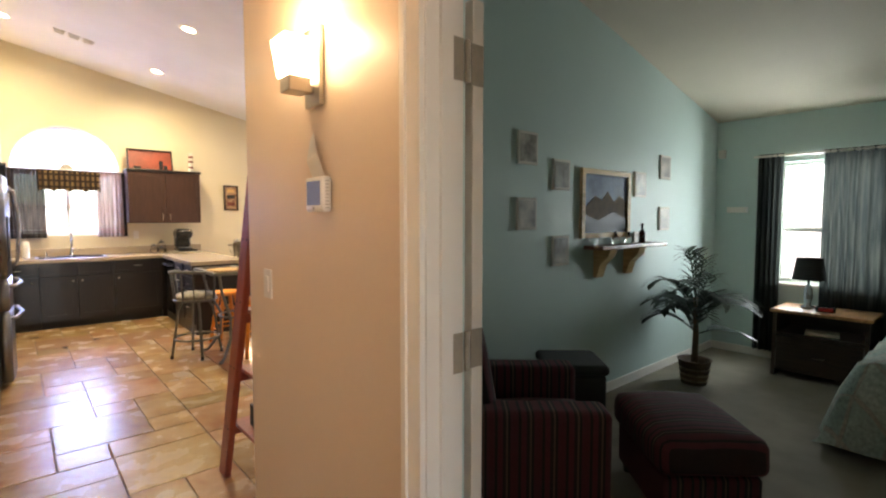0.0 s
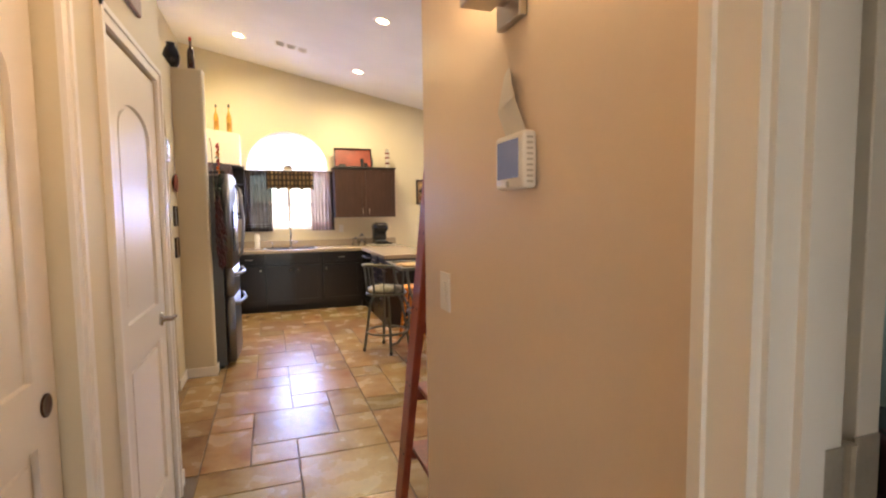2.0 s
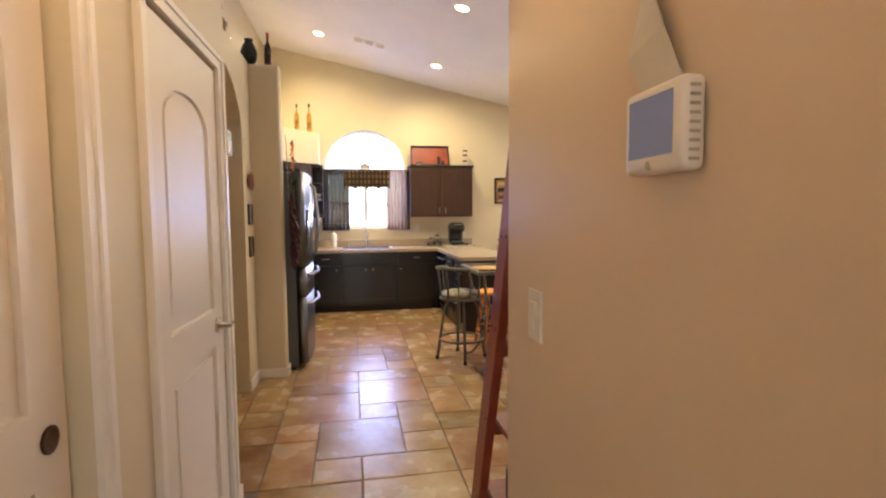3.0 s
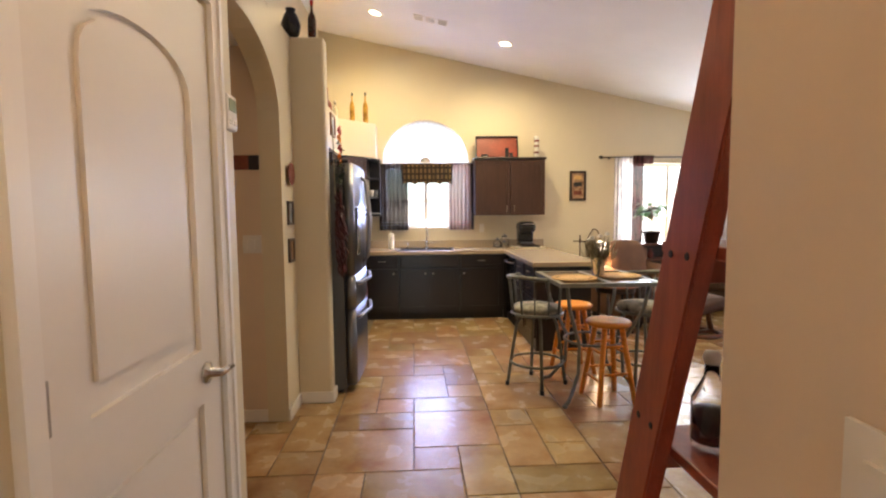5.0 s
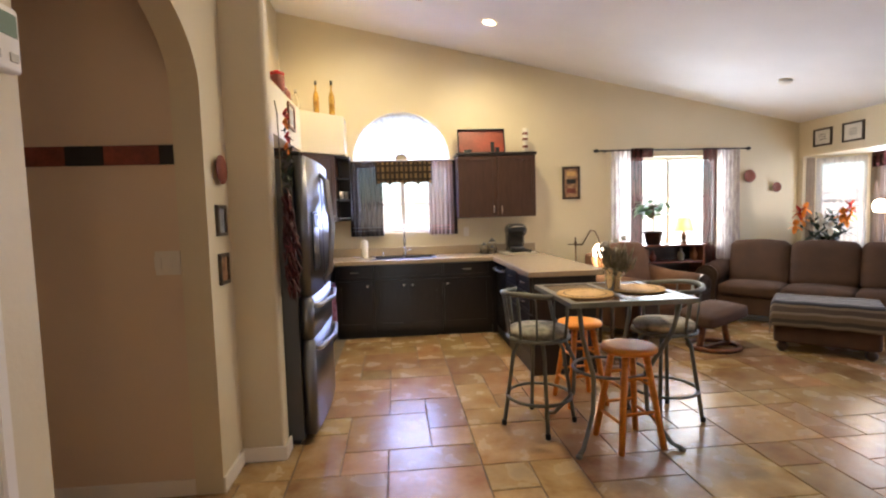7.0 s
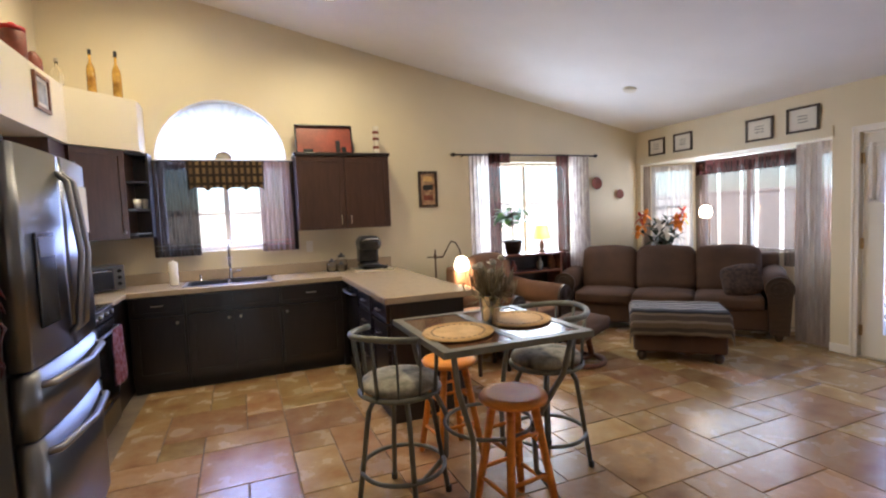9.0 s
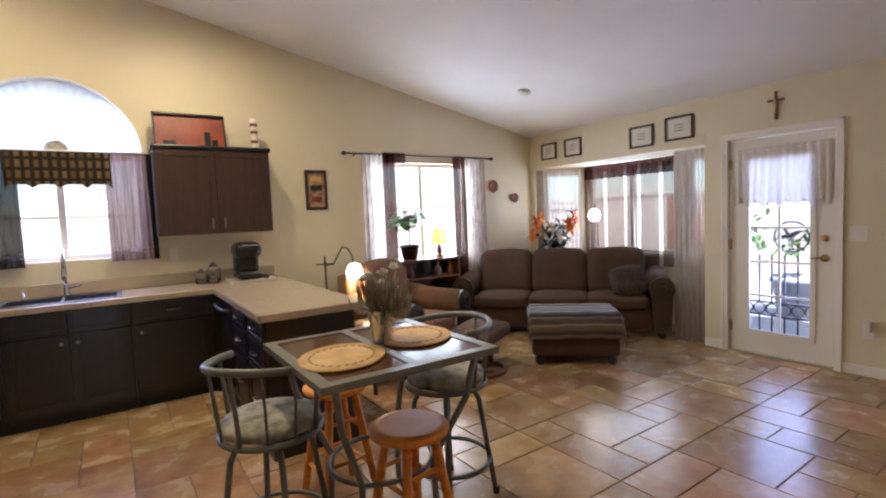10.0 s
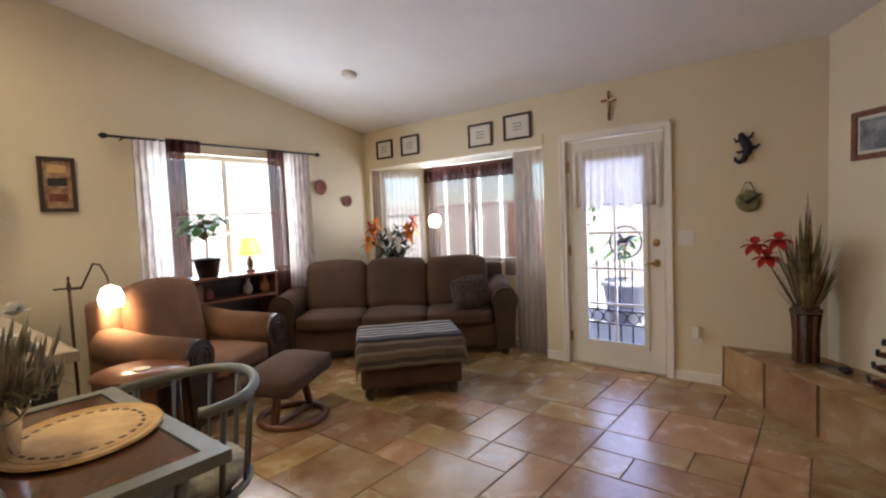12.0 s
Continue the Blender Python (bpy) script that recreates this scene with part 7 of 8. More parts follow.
for k in range(150):
    a, s = rnd.uniform(0, 6.28), rnd.uniform(0.01, 0.23)
    h = rnd.uniform(0.5, 0.88) + rnd.uniform(0, 0.42) * (1 - s / 0.23)
    leaf((b1, b1, b2, b3, b1)[k % 5], (0.03 * math.cos(a), 0.03 * math.sin(a), 0.3), (s * math.cos(a), s * math.sin(a), h), (0.012, 0.014, 0.036, 0.020, 0.012)[k % 5], rnd.uniform(0.02, 0.14), 7)
part("reeds", b1, M["reed"], vs)
part("olive_reeds", b2, M["reed_green"], vs)
part("tan_reeds", b3, M["dry"], vs)
for dx, dy, h in ((-0.16, 0.27, 0.80), (-0.14, 0.14, 0.83), (-0.18, 0.20, 0.72)):
    p = Vector((dx, dy, h))
    part("flower_stem", tube(B(), [(0, 0, 0.3), (dx * 0.5, dy * 0.5, 0.66), p], 0.004, 5), M["stem"], vs)
    bm = B()
    for j in range(7):
        t = 2 * math.pi * j / 7
        leaf(bm, p, p + Vector((0.06 * math.cos(t) - 0.05, 0.085 * math.sin(t), 0.06 * math.cos(t) + 0.02)), 0.06, 0.3, 5)
    part("red_bloom", bm, M["red"], vs)
rk = bmesh.new()
bmesh.ops.create_icosphere(rk, subdivisions=3, radius=0.045)
for v in rk.verts:
    v.co = Vector((v.co.x * 1.1, v.co.y * 0.8, max(v.co.z, -0.02) * 0.55)) * (1 + 0.25 * noise.noise(v.co * 30))
solo("dark_stone", rk, M["iron"], "small dark stone on the hearth", "stone", (5.72, 4.08, 0.346), smooth=True)
dg = thing("iron_candle_holder", "dark iron tiered candle holder on the hearth", "candle holder", (5.46, 3.88, 0.335), 40)
for z, w in ((0.0, 0.16), (0.09, 0.13), (0.17, 0.10), (0.24, 0.06)):
    part("scroll_bar", tube(B(), [(-w, 0, z + 0.03), (-w * 0.8, 0.02, z + 0.012), (0, 0.03, z + 0.02), (w * 0.8, 0.02, z + 0.012), (w, 0, z + 0.03)], 0.012, 6), M["iron"], dg, "", True)
    part("pan", lathe(B(), [(0.001, z + 0.012), (w * 0.6, z + 0.016), (w * 0.65, z + 0.03)], 16, cap=False), M["clay_red"], dg, "", True)
part("post", tube(B(), [(0, 0.03, 0.0), (0, 0.03, 0.30)], 0.008, 6), M["iron"], dg)
fd = (fb - fa).normalized()
fnn = -fn.normalized()
pc = fa + fd * 0.42
framed("wide_picture", "red wood framed landscape picture on the chimney wall", Matrix(((fd.x, 0, fnn.x, pc.x + fnn.x * 0.001), (fd.y, 0, fnn.y, pc.y + fnn.y * 0.001), (0, 1, 0, 1.80), (0, 0, 0, 1))), 0.46, 0.30, M["red_wood"], M["picture_blue"], 0.02, 0.035, 0.02)

# ---- hall ----
sc = thing("wall_sconce", "lit square glass wall sconce on a nickel plate", "wall lamp", (1.02, 1.745, 1.95))
part("back_plate", box(B(), -0.02, -0.001, -0.055, 0.055, -0.13, 0.13, 0.003), M["nickel"], sc)
part("arm", box(B(), -0.075, -0.02, -0.018, 0.018, -0.09, -0.065, 0.003), M["nickel"], sc)
part("cup", box(B(), -0.115, -0.04, -0.038, 0.038, -0.095, -0.045, 0.004), M["nickel"], sc)
bm = B()
lo = [bm.verts.new((x, y, -0.045)) for x, y in ((-0.12, -0.045), (-0.035, -0.045), (-0.035, 0.045), (-0.12, 0.045))]
hi = [bm.verts.new((x, y, 0.075)) for x, y in ((-0.135, -0.058), (-0.026, -0.058), (-0.026, 0.058), (-0.135, 0.058))]
for k in range(4):
    bm.faces.new((lo[k], lo[(k + 1) % 4], hi[(k + 1) % 4], hi[k]))
bm.faces.new(lo)
part("glass_shade", bm, M["sconce"], sc, "glowing frosted glass shade")
d = bpy.data.lights.new("sconce_lamp", "POINT")
d.energy, d.color, d.shadow_soft_size = 3.8, (1.0, 0.66, 0.36), 0.04
new("sconce_lamp", d).location = (0.94, 1.745, 2.065)
ap = thing("alarm_keypad", "white wall alarm with a grey screen and a paper tag above", "alarm", (1.02, 1.713, 1.522))
part("body", box(B(), -0.034, -0.001, -0.066, 0.066, -0.056, 0.060, 0.010, 3), M["white_plastic"], ap, "", True)
part("screen", box(B(), -0.0348, -0.033, -0.046, 0.052, -0.034, 0.046), M["screen"], ap, "grey lit screen")
part("button", lathe(B(), [(0.007, 0), (0.006, 0.002), (0.001, 0.0022)], 12, m=pose(-0.0335, 0.004, -0.045, 0, -90)), M["nickel"], ap)
for k in range(9):
    part("vent_slot", box(B(), -0.026, -0.012, -0.0672, -0.0655, -0.045 + k * 0.011, -0.041 + k * 0.011), M["nickel"], ap)
bm = B()
pr = [(0.055, 0.06, -0.004), (0.075, 0.12, -0.012), (0.055, 0.19, -0.006), (0.02, 0.20, -0.004)]
vs1 = [bm.verts.new((-0.004, 0.06, 0.05)), bm.verts.new((-0.004, -0.03, 0.055)), bm.verts.new((-0.02, 0.0, 0.14)), bm.verts.new((-0.018, 0.085, 0.12)), bm.verts.new((-0.006, 0.05, 0.215)), bm.verts.new((-0.006, 0.075, 0.20))]
bm.faces.new((vs1[0], vs1[1], vs1[2], vs1[3]))
bm.faces.new((vs1[3], vs1[2], vs1[4], vs1[5]))
part("paper_tag", bm, M["paper"], ap, "folded white paper tag")
switch_plate("light_switch", Matrix(((0, 0, -1, 1.019), (-1, 0, 0, 2.215), (0, 1, 0, 1.17), (0, 0, 0, 1))), 0.08, 0.12, 1, "white light switch at the hall corner")
th = thing("thermostat", "white wall thermostat with a green display", "thermostat", (0.0, 3.520, 1.748))
part("body", box(B(), 0.001, 0.026, -0.042, 0.040, -0.058, 0.058, 0.008, 3), M["white_plastic"], th, "", True)
part("display", box(B(), 0.0255, 0.0275, -0.030, 0.030, 0.004, 0.044), M["lcd"], th, "green display")
for y in (-0.02, 0.02):
    part("button", box(B(), 0.0255, 0.028, y - 0.010, y + 0.010, -0.040, -0.024, 0.002), M["nickel"], th)
dk = thing("door_sign", "dark wooden sign hung above the door", "wall sign", (0.0, 3.0, 2.30))
part("board", box(B(), 0.001, 0.02, -0.16, 0.16, -0.06, 0.06, 0.006), M["red_wood"], dk)
# passage wall: band of plaid cloth, switch; plate and tiles on the wall end
pb = thing("plaid_border", "dark red and black plaid cloth band on the passage wall", "wall hanging")
for x0, x1, mt in ((-1.25, -0.92, "clay_red"), (-0.92, -0.74, "black_matte"), (-0.74, -0.48, "clay_red"), (-0.48, -0.412, "black_matte")):
    part("cloth_band", box(B(), x0, x1, 5.128, 5.139, 1.705, 1.80, 0.003), M[mt], pb)
switch_plate("light_switch", on_north(-0.475, 1.215, 5.14), 0.12, 0.12, 3, "white triple light switch on the passage wall")
wp = thing("wall_plate", "small round dark red plate on the wall end", "wall plate")
part("plate", lathe(B(), [(0.001, 0.012), (0.04, 0.008), (0.06, 0.014), (0.078, 0.024), (0.075, 0.028), (0.001, 0.016)], 24, m=on_west_facing(5.30, 1.69, -0.27)), M["clay_red"], wp, "", True)
for z, mt in ((1.42, "picture_blue"), (1.16, "picture_red")):
    framed("small_plaque", "small dark framed square plaque on the wall end", on_west_facing(5.30, z, -0.27), 0.13, 0.165, M["dark_wood"], M[mt], 0.016, 0.018)

# ladder shelf
ls = thing("ladder_shelf", "red-stained wooden ladder shelf leaning on the wall", "ladder shelf")


def rail_y(z):
    return 3.075 - 0.288 * z


for x0, x1, splay in ((1.085, 1.118, 0.05), (1.64, 1.673, -0.05)):
    bm = B()
    prof = [(rail_y(0), 0.0), (rail_y(2.2), 2.2), (rail_y(2.2) - 0.108, 2.2), (rail_y(0) - 0.108, 0.0)]
    a = [bm.verts.new((x0, y, z)) for y, z in prof]
    b = [bm.verts.new((x1, y, z)) for y, z in prof]
    bm.faces.new(a)
    bm.faces.new(b)
    for k in range(4):
        bm.faces.new((a[k], a[(k + 1) % 4], b[(k + 1) % 4], b[k]))
    for v in bm.verts:
        v.co.x -= splay * (1 - v.co.z / 2.2)
    bmesh.ops.bevel(bm, geom=list(bm.edges), offset=0.004, segments=2, affect="EDGES")
    r = part("rail", bm, M["ladder"], ls)
    for z in (0.30, 0.66, 1.02, 1.34, 1.72):
        for dy in (0.03, 0.08):
            part("screw_head", lathe(B(), [(0.007, 0), (0.006, 0.0015), (0.001, 0.0016)], 10, m=pose(x0 - splay * (1 - z / 2.2) - 0.0002, rail_y(z) - dy, z, 0, -90)), M["iron"], r)
shelves = (0.28, 0.62, 0.955, 1.335, 1.72)
for z in shelves:
    y1 = rail_y(z) + {0.28: 0.02, 1.335: 0.07}.get(z, -0.005)
    part("shelf_board", box(B(), 1.10, 1.655, 2.46, y1, z, z + 0.022, 0.003), M["ladder"], ls)
    part("shelf_rail", box(B(), 1.105, 1.655, y1 - 0.02, y1, z - 0.06, z - 0.001, 0.003), M["ladder"], ls)
ur = solo("clay_urn", lathe(B(), [(0.028, 0), (0.046, 0.02), (0.055, 0.05), (0.048, 0.08), (0.027, 0.1), (0.025, 0.11), (0.034, 0.118), (0.03, 0.118), (0.02, 0.108)], 28), M["terracotta"], "round terracotta urn on a ladder shelf", "urn", (1.205, 2.595, 1.358), smooth=True)
solo("clay_bowl", lathe(B(), [(0.012, 0), (0.022, 0.01), (0.024, 0.028), (0.02, 0.028), (0.01, 0.005)], 22), M["clay_red"], "small dark clay bowl on a ladder shelf", "bowl", (1.155, 2.70, 1.358), smooth=True)
bt = thing("glass_bottle", "clear glass bottle with dark beads and a white stopper", "bottle", (1.17, 2.70, 0.978))
part("glass", lathe(B(), [(0.03, 0), (0.034, 0.01), (0.034, 0.09), (0.014, 0.13), (0.012, 0.155), (0.010, 0.155), (0.012, 0.13), (0.031, 0.09), (0.031, 0.012), (0.001, 0.008)], 22, cap=False), M["glass"], bt, "", True)
part("filling", lathe(B(), [(0.030, 0.013), (0.030, 0.07), (0.001, 0.075)], 20), M["iron"], bt, "", True)
part("stopper", lathe(B(), [(0.013, 0.156), (0.016, 0.168), (0.012, 0.178), (0.001, 0.18)], 14), M["white_petal"], bt, "", True)
bx = solo("storage_box", box(B(), -0.09, 0.09, -0.06, 0.06, 0, 0.12, 0.006), M["black_matte"], "small dark box on a ladder shelf", "box", (1.24, 2.82, 0.303))
solo("shell_bowl", lathe(B(), [(0.04, 0), (0.08, 0.03), (0.09, 0.05), (0.08, 0.05), (0.035, 0.008)], 22), M["paper"], "pale bowl on a ladder shelf", "bowl", (1.45, 2.64, 0.978), smooth=True)
solo("candle_jar", lathe(B(), [(0.035, 0), (0.036, 0.09), (0.03, 0.09), (0.001, 0.085)], 18), M["white_petal"], "white candle on a ladder shelf", "candle", (1.48, 2.62, 1.358), smooth=True)

# ---- bedroom ----
chm = thing("striped_armchair", "burgundy striped upholstered armchair with square arms", "armchair", (2.36, 1.53, 0.012), 47.8)
part("base", box(B(), -0.28, 0.28, 0.03, 0.62, 0.10, 0.30, 0.02, 3), M["striped"], chm)
part("seat_cushion", cushion(B(), -0.235, 0.235, -0.02, 0.56, 0.29, 0.45, 0.35), M["striped"], chm, "", True)
back_tilt = Matrix.Translation((0, 0.52, 0.40)) @ Matrix.Rotation(radians(-10), 4, "X")
part("back_cushion", cushion(B(), -0.30, 0.30, -0.07, 0.10, 0.0, 0.50, 0.3, 10, back_tilt), M["striped"], chm, "", True)
part("back_frame", box(B(), -0.32, 0.32, 0.58, 0.68, 0.10, 0.80, 0.03, 3), M["striped"], chm)
for sx in (-1, 1):
    part("arm", box(B(), sx * 0.32 - 0.085, sx * 0.32 + 0.085, 0.0, 0.66, 0.08, 0.615, 0.035, 4), M["striped_depth"], chm)
    for y in (0.06, 0.60):
        part("foot", lathe(B(), [(0.02, 0), (0.03, 0.08)], 10, at=(sx * 0.32, y, 0)), M["dark_wood"], chm)
om = thing("striped_ottoman", "burgundy striped oblong ottoman with a stuffed top", "ottoman", (2.745, 1.225, 0.012), 47.8)
part("body", box(B(), -0.31, 0.31, -0.22, 0.22, 0.05, 0.27, 0.02, 3), M["striped_depth"], om)
part("top_cushion", cushion(B(), -0.335, 0.335, -0.25, 0.25, 0.275, 0.45, 0.35), M["striped"], om, "", True)
for sx in (-1, 1):
    for sy in (-1, 1):
        part("foot", lathe(B(), [(0.02, 0), (0.028, 0.05)], 10, at=(sx * 0.26, sy * 0.18, 0)), M["dark_wood"], om)
spk = thing("small_cabinet", "dark low cabinet against the teal wall", "cabinet", (2.86, 1.98, 0.012), 47.8)
part("body", box(B(), -0.18, 0.18, -0.18, 0.18, 0, 0.48, 0.02, 3), M["black_matte"], spk)
part("top", box(B(), -0.195, 0.195, -0.195, 0.195, 0.481, 0.545, 0.028, 4), M["black_matte"], spk)
YB = 2.30


def canvas(x, z, w, h):
    c = thing("canvas_print", "small pale square canvas print on the teal wall", "picture", (0, 0, 0), 0, "canvas prints")
    part("canvas", box(B(), x - w / 2, x + w / 2, YB - 0.016, YB - 0.001, z - h / 2, z + h / 2, 0.003), M["paper"], c)
    part("print", box(B(), x - w * 0.42, x + w * 0.42, YB - 0.0182, YB - 0.0162, z - h * 0.42, z + h * 0.42), M["picture"], c)


for x, z in ((2.79, 1.907), (3.165, 1.752), (2.785, 1.473), (3.165, 1.21), (4.30, 1.732), (4.765, 1.91), (4.765, 1.438), (4.31, 1.22)):
    canvas(x, z, 0.20, 0.215)
fm2 = framed("landscape_picture", "pine framed dark blue landscape picture", on_north(3.765, 1.555, YB), 0.71, 0.53, M["pine"], M["picture_sky"], 0.025, 0.04)
ridge = [(-0.31, -0.22), (0.31, -0.22), (0.31, 0.02), (0.20, 0.07), (0.12, 0.02), (0.02, 0.10), (-0.06, 0.03), (-0.16, 0.06), (-0.31, -0.04)]
part("painted_ridge", slab(ridge, [], 0.002, on_north(3.765, 1.555, YB) @ Matrix.Translation((0, 0, 0.0075))), M["stem"], fm2)
part("painted_valley", slab([(-0.31, -0.22), (0.31, -0.22), (0.31, -0.12), (0.10, -0.06), (-0.12, -0.13), (-0.31, -0.08)], [], 0.002, on_north(3.765, 1.555, YB) @ Matrix.Translation((0, 0, 0.0098))), M["iron"], fm2)
wsf = thing("wall_shelf", "dark wooden wall shelf on two pine brackets", "shelf")
part("board", box(B(), 3.47, 4.50, 2.13, 2.299, 1.205, 1.235, 0.006), M["red_wood"], wsf)
for x in (3.66, 4.11):
    bm = B()
    pr = [(2.299, 1.204), (2.15, 1.204), (2.17, 1.15), (2.24, 1.08), (2.27, 0.98), (2.299, 0.98)]
    a, b = [bm.verts.new((x - 0.05, y, z)) for y, z in pr], [bm.verts.new((x + 0.05, y, z)) for y, z in pr]
    bm.faces.new(a)
    bm.faces.new(b)
    for k in range(6):
        bm.faces.new((a[k], a[(k + 1) % 6], b[(k + 1) % 6], b[k]))
    part("bracket", bm, M["pine"], wsf)
bottle("perfume_bottle", (4.20, 2.21, 1.236), 0.16, 0.028, "bottle_dark", "dark slim bottle on a wall shelf", "black", "shelf bottles")
bottle("perfume_bottle", (3.78, 2.21, 1.236), 0.10, 0.03, "glass", "small clear bottle on a wall shelf", "nickel", "shelf bottles")
bottle("perfume_bottle", (4.0, 2.22, 1.236), 0.09, 0.03, "glass", "small clear bottle on a wall shelf", "black", "shelf bottles")
rnd = random.Random(33)
pm = thing("palm_plant", "dark green artificial palm in a woven basket pot", "palm", (4.62, 1.92, 0.012))
part("basket", lathe(B(), [(0.10, 0), (0.13, 0.20), (0.14, 0.21), (0.12, 0.21), (0.11, 0.17)], 22), M["stem"], pm, "", True)
for z in (0.04, 0.09, 0.14):
    part("basket_band", tube(B(), ring((0, 0), 0.106 + z * 0.15, 24, z), 0.008, 5, True), M["dry"], pm)
part("trunk", tube(B(), [(0, 0, 0.15), (0.01, 0.0, 0.45), (0, 0.01, 0.75)], 0.025, 8, radii=[0.03, 0.024, 0.018]), M["stem"], pm, "", True)
for k in range(26):
    a = 2 * math.pi * k / 26 * 2.4 + rnd.uniform(-0.25, 0.25)
    L, up = (0.20, 0.55) if k < 3 else (rnd.uniform(0.28, 0.43), rnd.uniform(0.10, 0.44))
    z0 = rnd.uniform(0.42, 0.70)
    pts = [Vector((math.cos(a) * L * t, math.sin(a) * L * t, z0 + up * math.sin(t * 1.75) - 0.10 * t * t)) for t in [j / 12 for j in range(13)]]
    bm = B()
    tube(bm, pts, 0.006, 4)
    for j in range(3, 13):
        d = (pts[j] - pts[j - 1]).normalized()
        sd = d.cross(Vector((0, 0, 1)))
        sd = sd.normalized() if sd.length > 0.01 else Vector((math.sin(a), -math.cos(a), 0))
        for s in (-1, 1):
            leaf(bm, pts[j], pts[j] + (d * 0.9 + sd * s + Vector((0, 0, 0.15))).normalized() * rnd.uniform(0.15, 0.20) * (1.15 - j / 24), 0.036, 0.18, 4)
    part("frond", bm, M["palm"], pm)
ns = thing("nightstand", "wooden nightstand with a top coloured as lit orange, an open shelf and a drawer", "nightstand", (5.62, 1.22, 0.012), -90)
# top carries the lit colour, the rest stays dark wood
part("top", box(B(), -0.36, 0.36, -0.24, 0.24, 0.58, 0.61, 0.006), M["night_wood_lit"], ns)
for x0, x1 in ((-0.34, -0.31), (0.31, 0.34)):
    part("side_panel", box(B(), x0, x1, -0.22, 0.23, 0, 0.58), M["dark_wood"], ns)
part("shelf_board", box(B(), -0.31, 0.31, -0.21, 0.23, 0.38, 0.40), M["dark_wood"], ns)
part("back_panel", box(B(), -0.31, 0.31, 0.215, 0.23, 0.03, 0.58), M["dark_wood"], ns)
part("drawer", box(B(), -0.305, 0.305, -0.225, -0.20, 0.06, 0.37, 0.004), M["dark_wood"], ns)
part("handle", tube(B(), [(-0.05, -0.226, 0.22), (-0.05, -0.245, 0.22), (0.05, -0.245, 0.22), (0.05, -0.226, 0.22)], 0.006, 6), M["nickel"], ns)
bl2 = thing("bedside_lamp", "bedside lamp with a dark drum shade and glass stem", "lamp", (5.66, 1.36, 0.622))
part("stem", lathe(B(), [(0.06, 0), (0.06, 0.015), (0.02, 0.03), (0.035, 0.10), (0.03, 0.18), (0.012, 0.22), (0.01, 0.27)], 18), M["tin"], bl2, "", True)
part("shade", lathe(B(), [(0.13, 0.26), (0.10, 0.46)], 24, cap=False), M["black_matte"], bl2, "dark fabric drum shade", True)
ck = thing("alarm_clock", "small dark alarm clock with red digits", "clock", (5.52, 1.20, 0.622), -80)
part("case", box(B(), -0.07, 0.07, -0.03, 0.04, 0, 0.05, 0.008), M["black"], ck)
part("display", box(B(), -0.05, 0.05, -0.0315, -0.030, 0.012, 0.04), M["red"], ck, "red display")
solo("book", box(B(), -0.12, 0.12, -0.08, 0.08, 0, 0.025, 0.003), M["paper"], "pale magazine on a nightstand shelf", "book", (5.54, 1.22, 0.413), -80)
bd = thing("bed", "bed with a pale patchwork quilt hanging to the carpet", "bed", (0, 0, 0))
part("mattress", box(B(), 4.02, 5.85, -1.3, 0.70, 0.12, 0.56, 0.06, 3), M["paper"], bd)
qb = B()
nq = 26
gx = [3.86 + (5.84 - 3.86) * k / nq for k in range(nq + 1)]
gy = [-1.3 + (0.92 + 1.3) * k / nq for k in range(nq + 1)]
g2 = []
for x in gx:
    row = []
    for y in gy:
        dx, dy = max(0, 4.02 - x), max(0, y - 0.70)
        z = 0.60 - 0.012 * noise.noise(Vector((x * 4, y * 4, 0)))
        dd = max(dx / 0.16, dy / 0.22)
        z -= 0.52 * min(1, dd) ** 1.5
        row.append(qb.verts.new((x + 0.02 * math.sin(y * 17) * (dx > 0), y + 0.02 * math.sin(x * 17) * (dy > 0), z)))
    g2.append(row)
for r0, r1 in zip(g2, g2[1:]):
    for j in range(nq):
        qb.faces.new((r0[j], r1[j], r1[j + 1], r0[j + 1]))
solo("quilt", qb, M["quilt"], "pale green and cream patchwork quilt spread over a bed", "quilt", smooth=True)
rb = thing("curtain_rod", "white curtain rod over the bedroom window", "curtain rod")
part("rod", tube(B(), [(5.92, 0.2, 2.06), (5.92, 1.92, 2.06)], 0.012, 8), M["trim"], rb)
for a, b, lb, sd in ((1.66, 1.88, "olive grey bedroom curtain panel", 1), (1.06, 1.34, "dark grey bedroom curtain panel", 2), (0.55, 1.06, "olive grey bedroom curtain panel", 3)):
    solo("bedroom_curtain", drape(B(), ((5.92, b), (5.92, a)), 0.1 if a > 1.5 else 0.3, 2.08, 5, 0.03, 16, 0.9, 0, sd), M["bed_curtain"], lb, "curtain", group="bedroom curtains", smooth=True)
wh = thing("wall_shelf_small", "small pale ledge on the teal wall", "wall ledge")
part("ledge", box(B(), 5.92, 5.999, 1.98, 2.16, 1.50, 1.56, 0.006), M["trim"], wh)
solo("corner_sensor", box(B(), 5.94, 5.99, 2.20, 2.27, 2.08, 2.17, 0.012), M["white_plastic"], "white motion alarm sensor in the room corner", "sensor")

# ---- floor tiles and hearth tiles ----
Q, TURN = 0.2655, radians(0.7)
U0, V0 = 3, 21
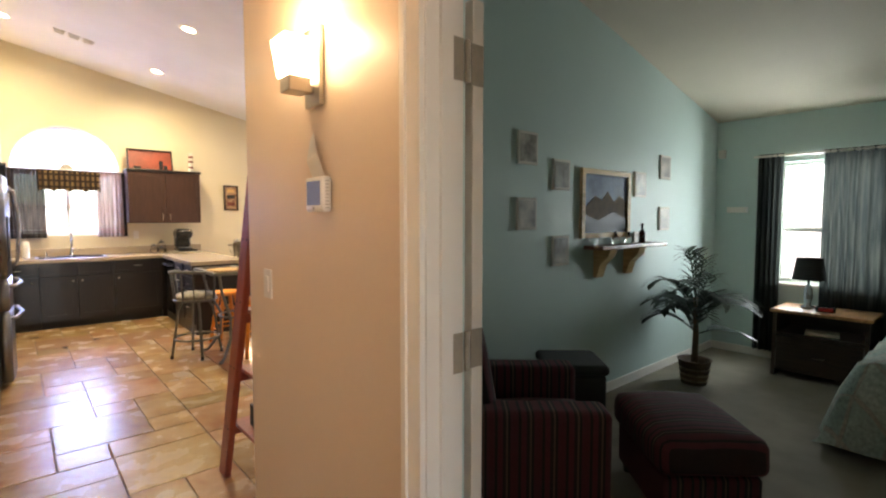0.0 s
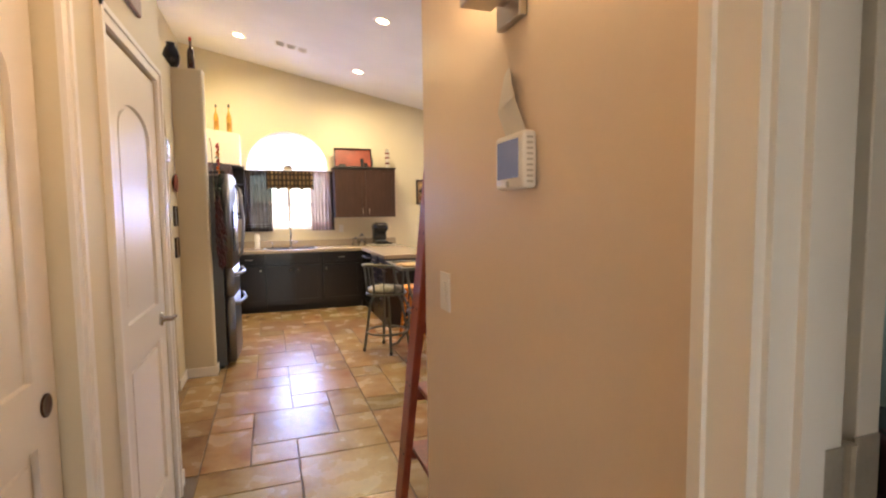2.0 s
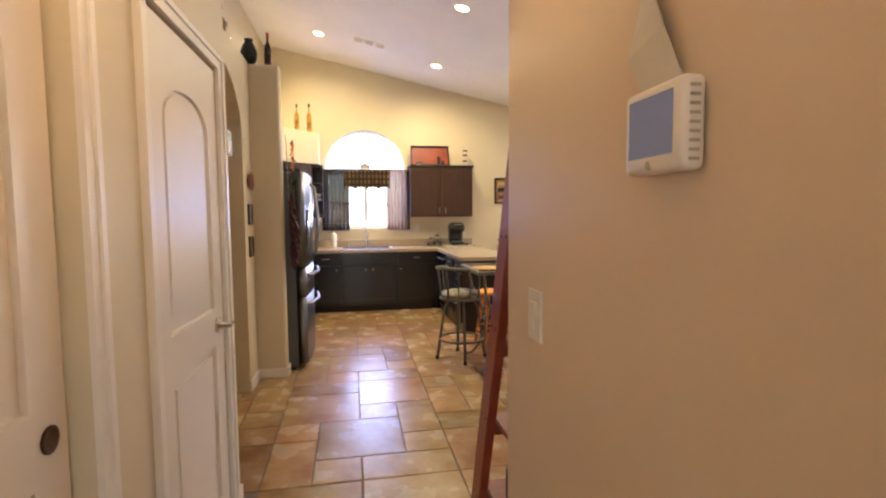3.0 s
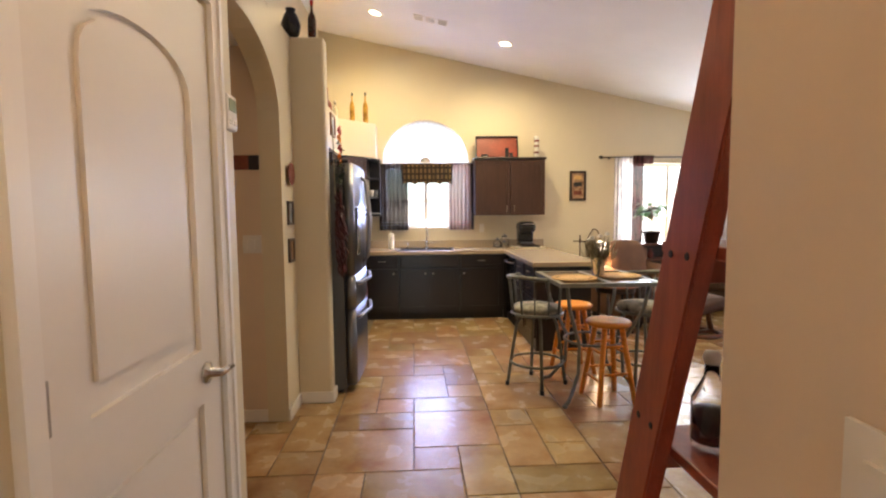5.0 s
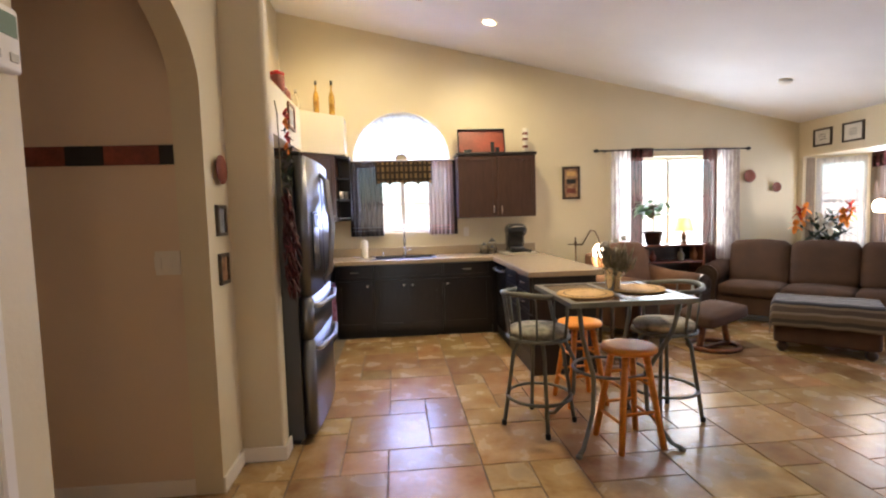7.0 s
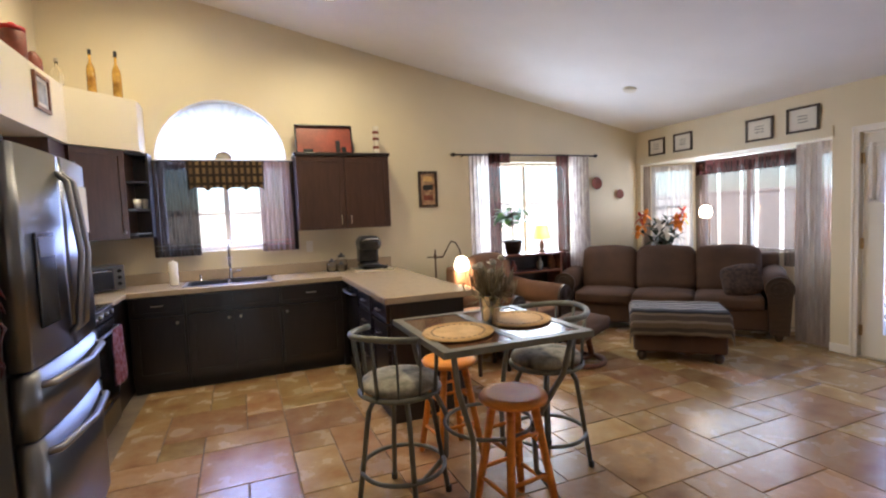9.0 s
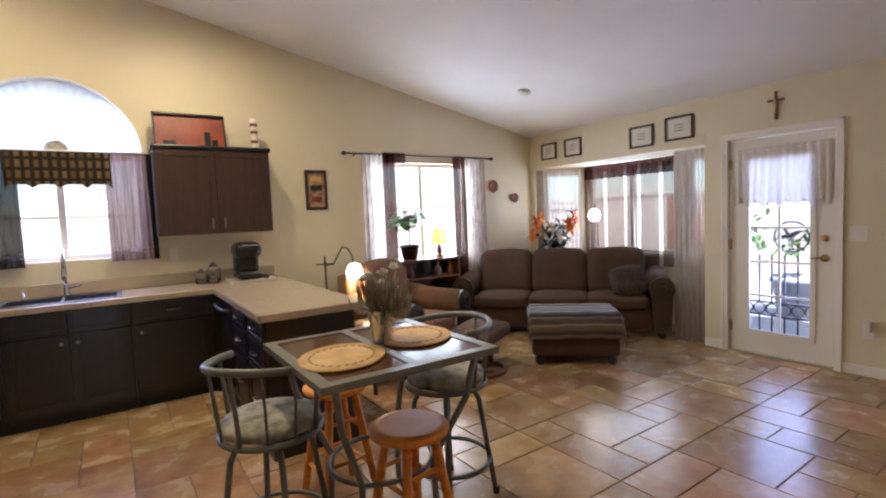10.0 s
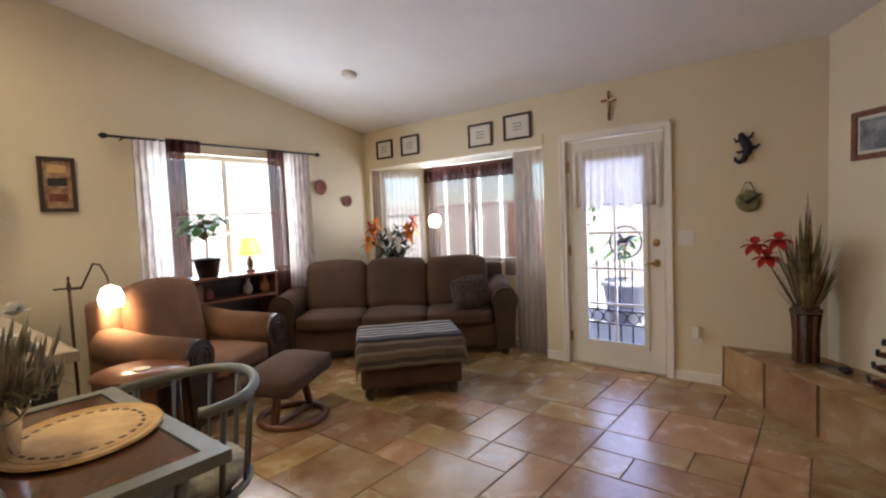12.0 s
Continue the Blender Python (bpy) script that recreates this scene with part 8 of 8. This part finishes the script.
# a repeat of six by six units: (column, row, width, depth) of each tile
REPEAT = ((1, 17, 2, 2), (1, 19, 2, 1), (3, 18, 2, 2), (3, 20, 2, 1), (2, 20, 1, 1), (5, 19, 1, 1), (5, 17, 1, 2), (6, 18, 1, 2), (2, 21, 2, 2),
          (4, 21, 1, 1), (4, 22, 1, 2), (5, 20, 2, 2), (3, 17, 1, 1), (1, 20, 1, 2), (1, 22, 1, 1), (5, 22, 2, 1), (6, 17, 1, 1))


def floor_place(u, v):
    """Where a corner of the tile grid lies on the floor."""
    du, dv = (u - U0) * Q, (v - V0) * Q * 0.985
    return Vector((0.576 + du * math.cos(TURN) - dv * math.sin(TURN), 5.482 + du * math.sin(TURN) + dv * math.cos(TURN), 0))


def tiled(x, y):
    """The floor that the tiles cover."""
    if y < 2.36:
        return -0.05 < x < 1.06 and y > -1.8
    if x < 0.0 and y < 5.3:
        return y > 3.55 and x > -2.65
    return -0.1 < x < 6.7 and y < 8.8 and not (x > 6.1 and y < 6.2) and not (x > 4.4 and y < 2.2 + (x - 4.1) * 0.85)


shapes = {}
tile_island = tile_mat("tile_stone_look_joined", True)


def tile_data(w, d, t=0.012, bevel=0.0028):
    vs, fs = [], []
    for inset, z in ((0, -t), (0, -bevel), (bevel, 0.0)):
        vs += [(-w / 2 + inset, -d / 2 + inset, z), (w / 2 - inset, -d / 2 + inset, z), (w / 2 - inset, d / 2 - inset, z), (-w / 2 + inset, d / 2 - inset, z)]
    for r in (0, 4):
        for k in range(4):
            fs.append((r + k, r + (k + 1) % 4, r + 4 + (k + 1) % 4, r + 4 + k))
    fs.append((8, 9, 10, 11))
    return vs, fs


def tile_mesh(w, d):
    """One tile: a low slab with softened top edges, its foot at z = -0.012."""
    key = (round(w, 3), round(d, 3))
    if key not in shapes:
        vs, fs = tile_data(w, d)
        me = bpy.data.meshes.new("tile")
        me.from_pydata(vs, [], fs)
        me.materials.append(M["tile"])
        shapes[key] = me
    return shapes[key]


rnd = random.Random(7)
rest_v, rest_f = [], []
for i in range(-3, 5):
    for j in range(-6, 3):
        for u, v, w, h in REPEAT:
            u, v = u + 6 * i, v + 6 * j
            c = floor_place(u + w / 2, v + h / 2)
            inside = [tiled(*floor_place(u + a + 0.5, v + b + 0.5).xy) for a in range(w) for b in range(h)]
            if not any(inside):
                continue
            c.z = rnd.uniform(-0.0006, 0.0006)
            tw, td = w * Q - 0.0065, h * Q * 0.985 - 0.0065
            m = Matrix.Translation(c) @ Matrix.Rotation(TURN, 4, "Z")
            if -0.3 < c.x < 4.95 and 0.9 < c.y < 7.2:
                ob = new("tile", tile_mesh(tw, td))
                ob.matrix_world = m
                ob.parent = floor
            else:
                vs, fs = tile_data(tw, td)
                n = len(rest_v)
                rest_v += [tuple(m @ Vector(p)) for p in vs]
                rest_f += [tuple(n + k for k in f) for f in fs]
me = bpy.data.meshes.new("outer_tiles")
me.from_pydata(rest_v, [], rest_f)
me.materials.append(tile_island)
ob = new("outer_tiles", me)
ob.parent = floor
tagged(ob, "stone-look floor tiles along the walls", kind="stuff")
# hearth: front and top faced with tiles
ang = math.degrees(math.atan2(hd.y, hd.x))
nrm = Vector((-0.667, 0.745))
for k in range(6):
    c0 = h0 + hd * (0.215 + 0.45 * k) + nrm * 0.004
    ob = new("tile", tile_mesh(0.444, 0.318))
    ob.matrix_world = Matrix.Translation((c0.x, c0.y, 0.16)) @ Matrix.Rotation(radians(ang), 4, "Z") @ Matrix.Rotation(radians(-90), 4, "X")
    ob.parent = hearth
for k in range(6):
    for r in range(2):
        c0 = h0 + hd * (0.42 + 0.45 * k) - nrm * (0.115 + 0.225 * r)
        if c0.x > 5.93:
            continue
        ob = new("tile", tile_mesh(0.444, 0.219))
        ob.matrix_world = Matrix.Translation((c0.x, c0.y, 0.323)) @ Matrix.Rotation(radians(ang), 4, "Z")
        ob.parent = hearth
bm = prism(B(), [(6.076, 4.79), (5.93, 4.66), (5.93, 4.06), (6.076, 4.19)], 0.311, 0.322, 0.002)
part("corner_tile", bm, M["tile"], hearth)
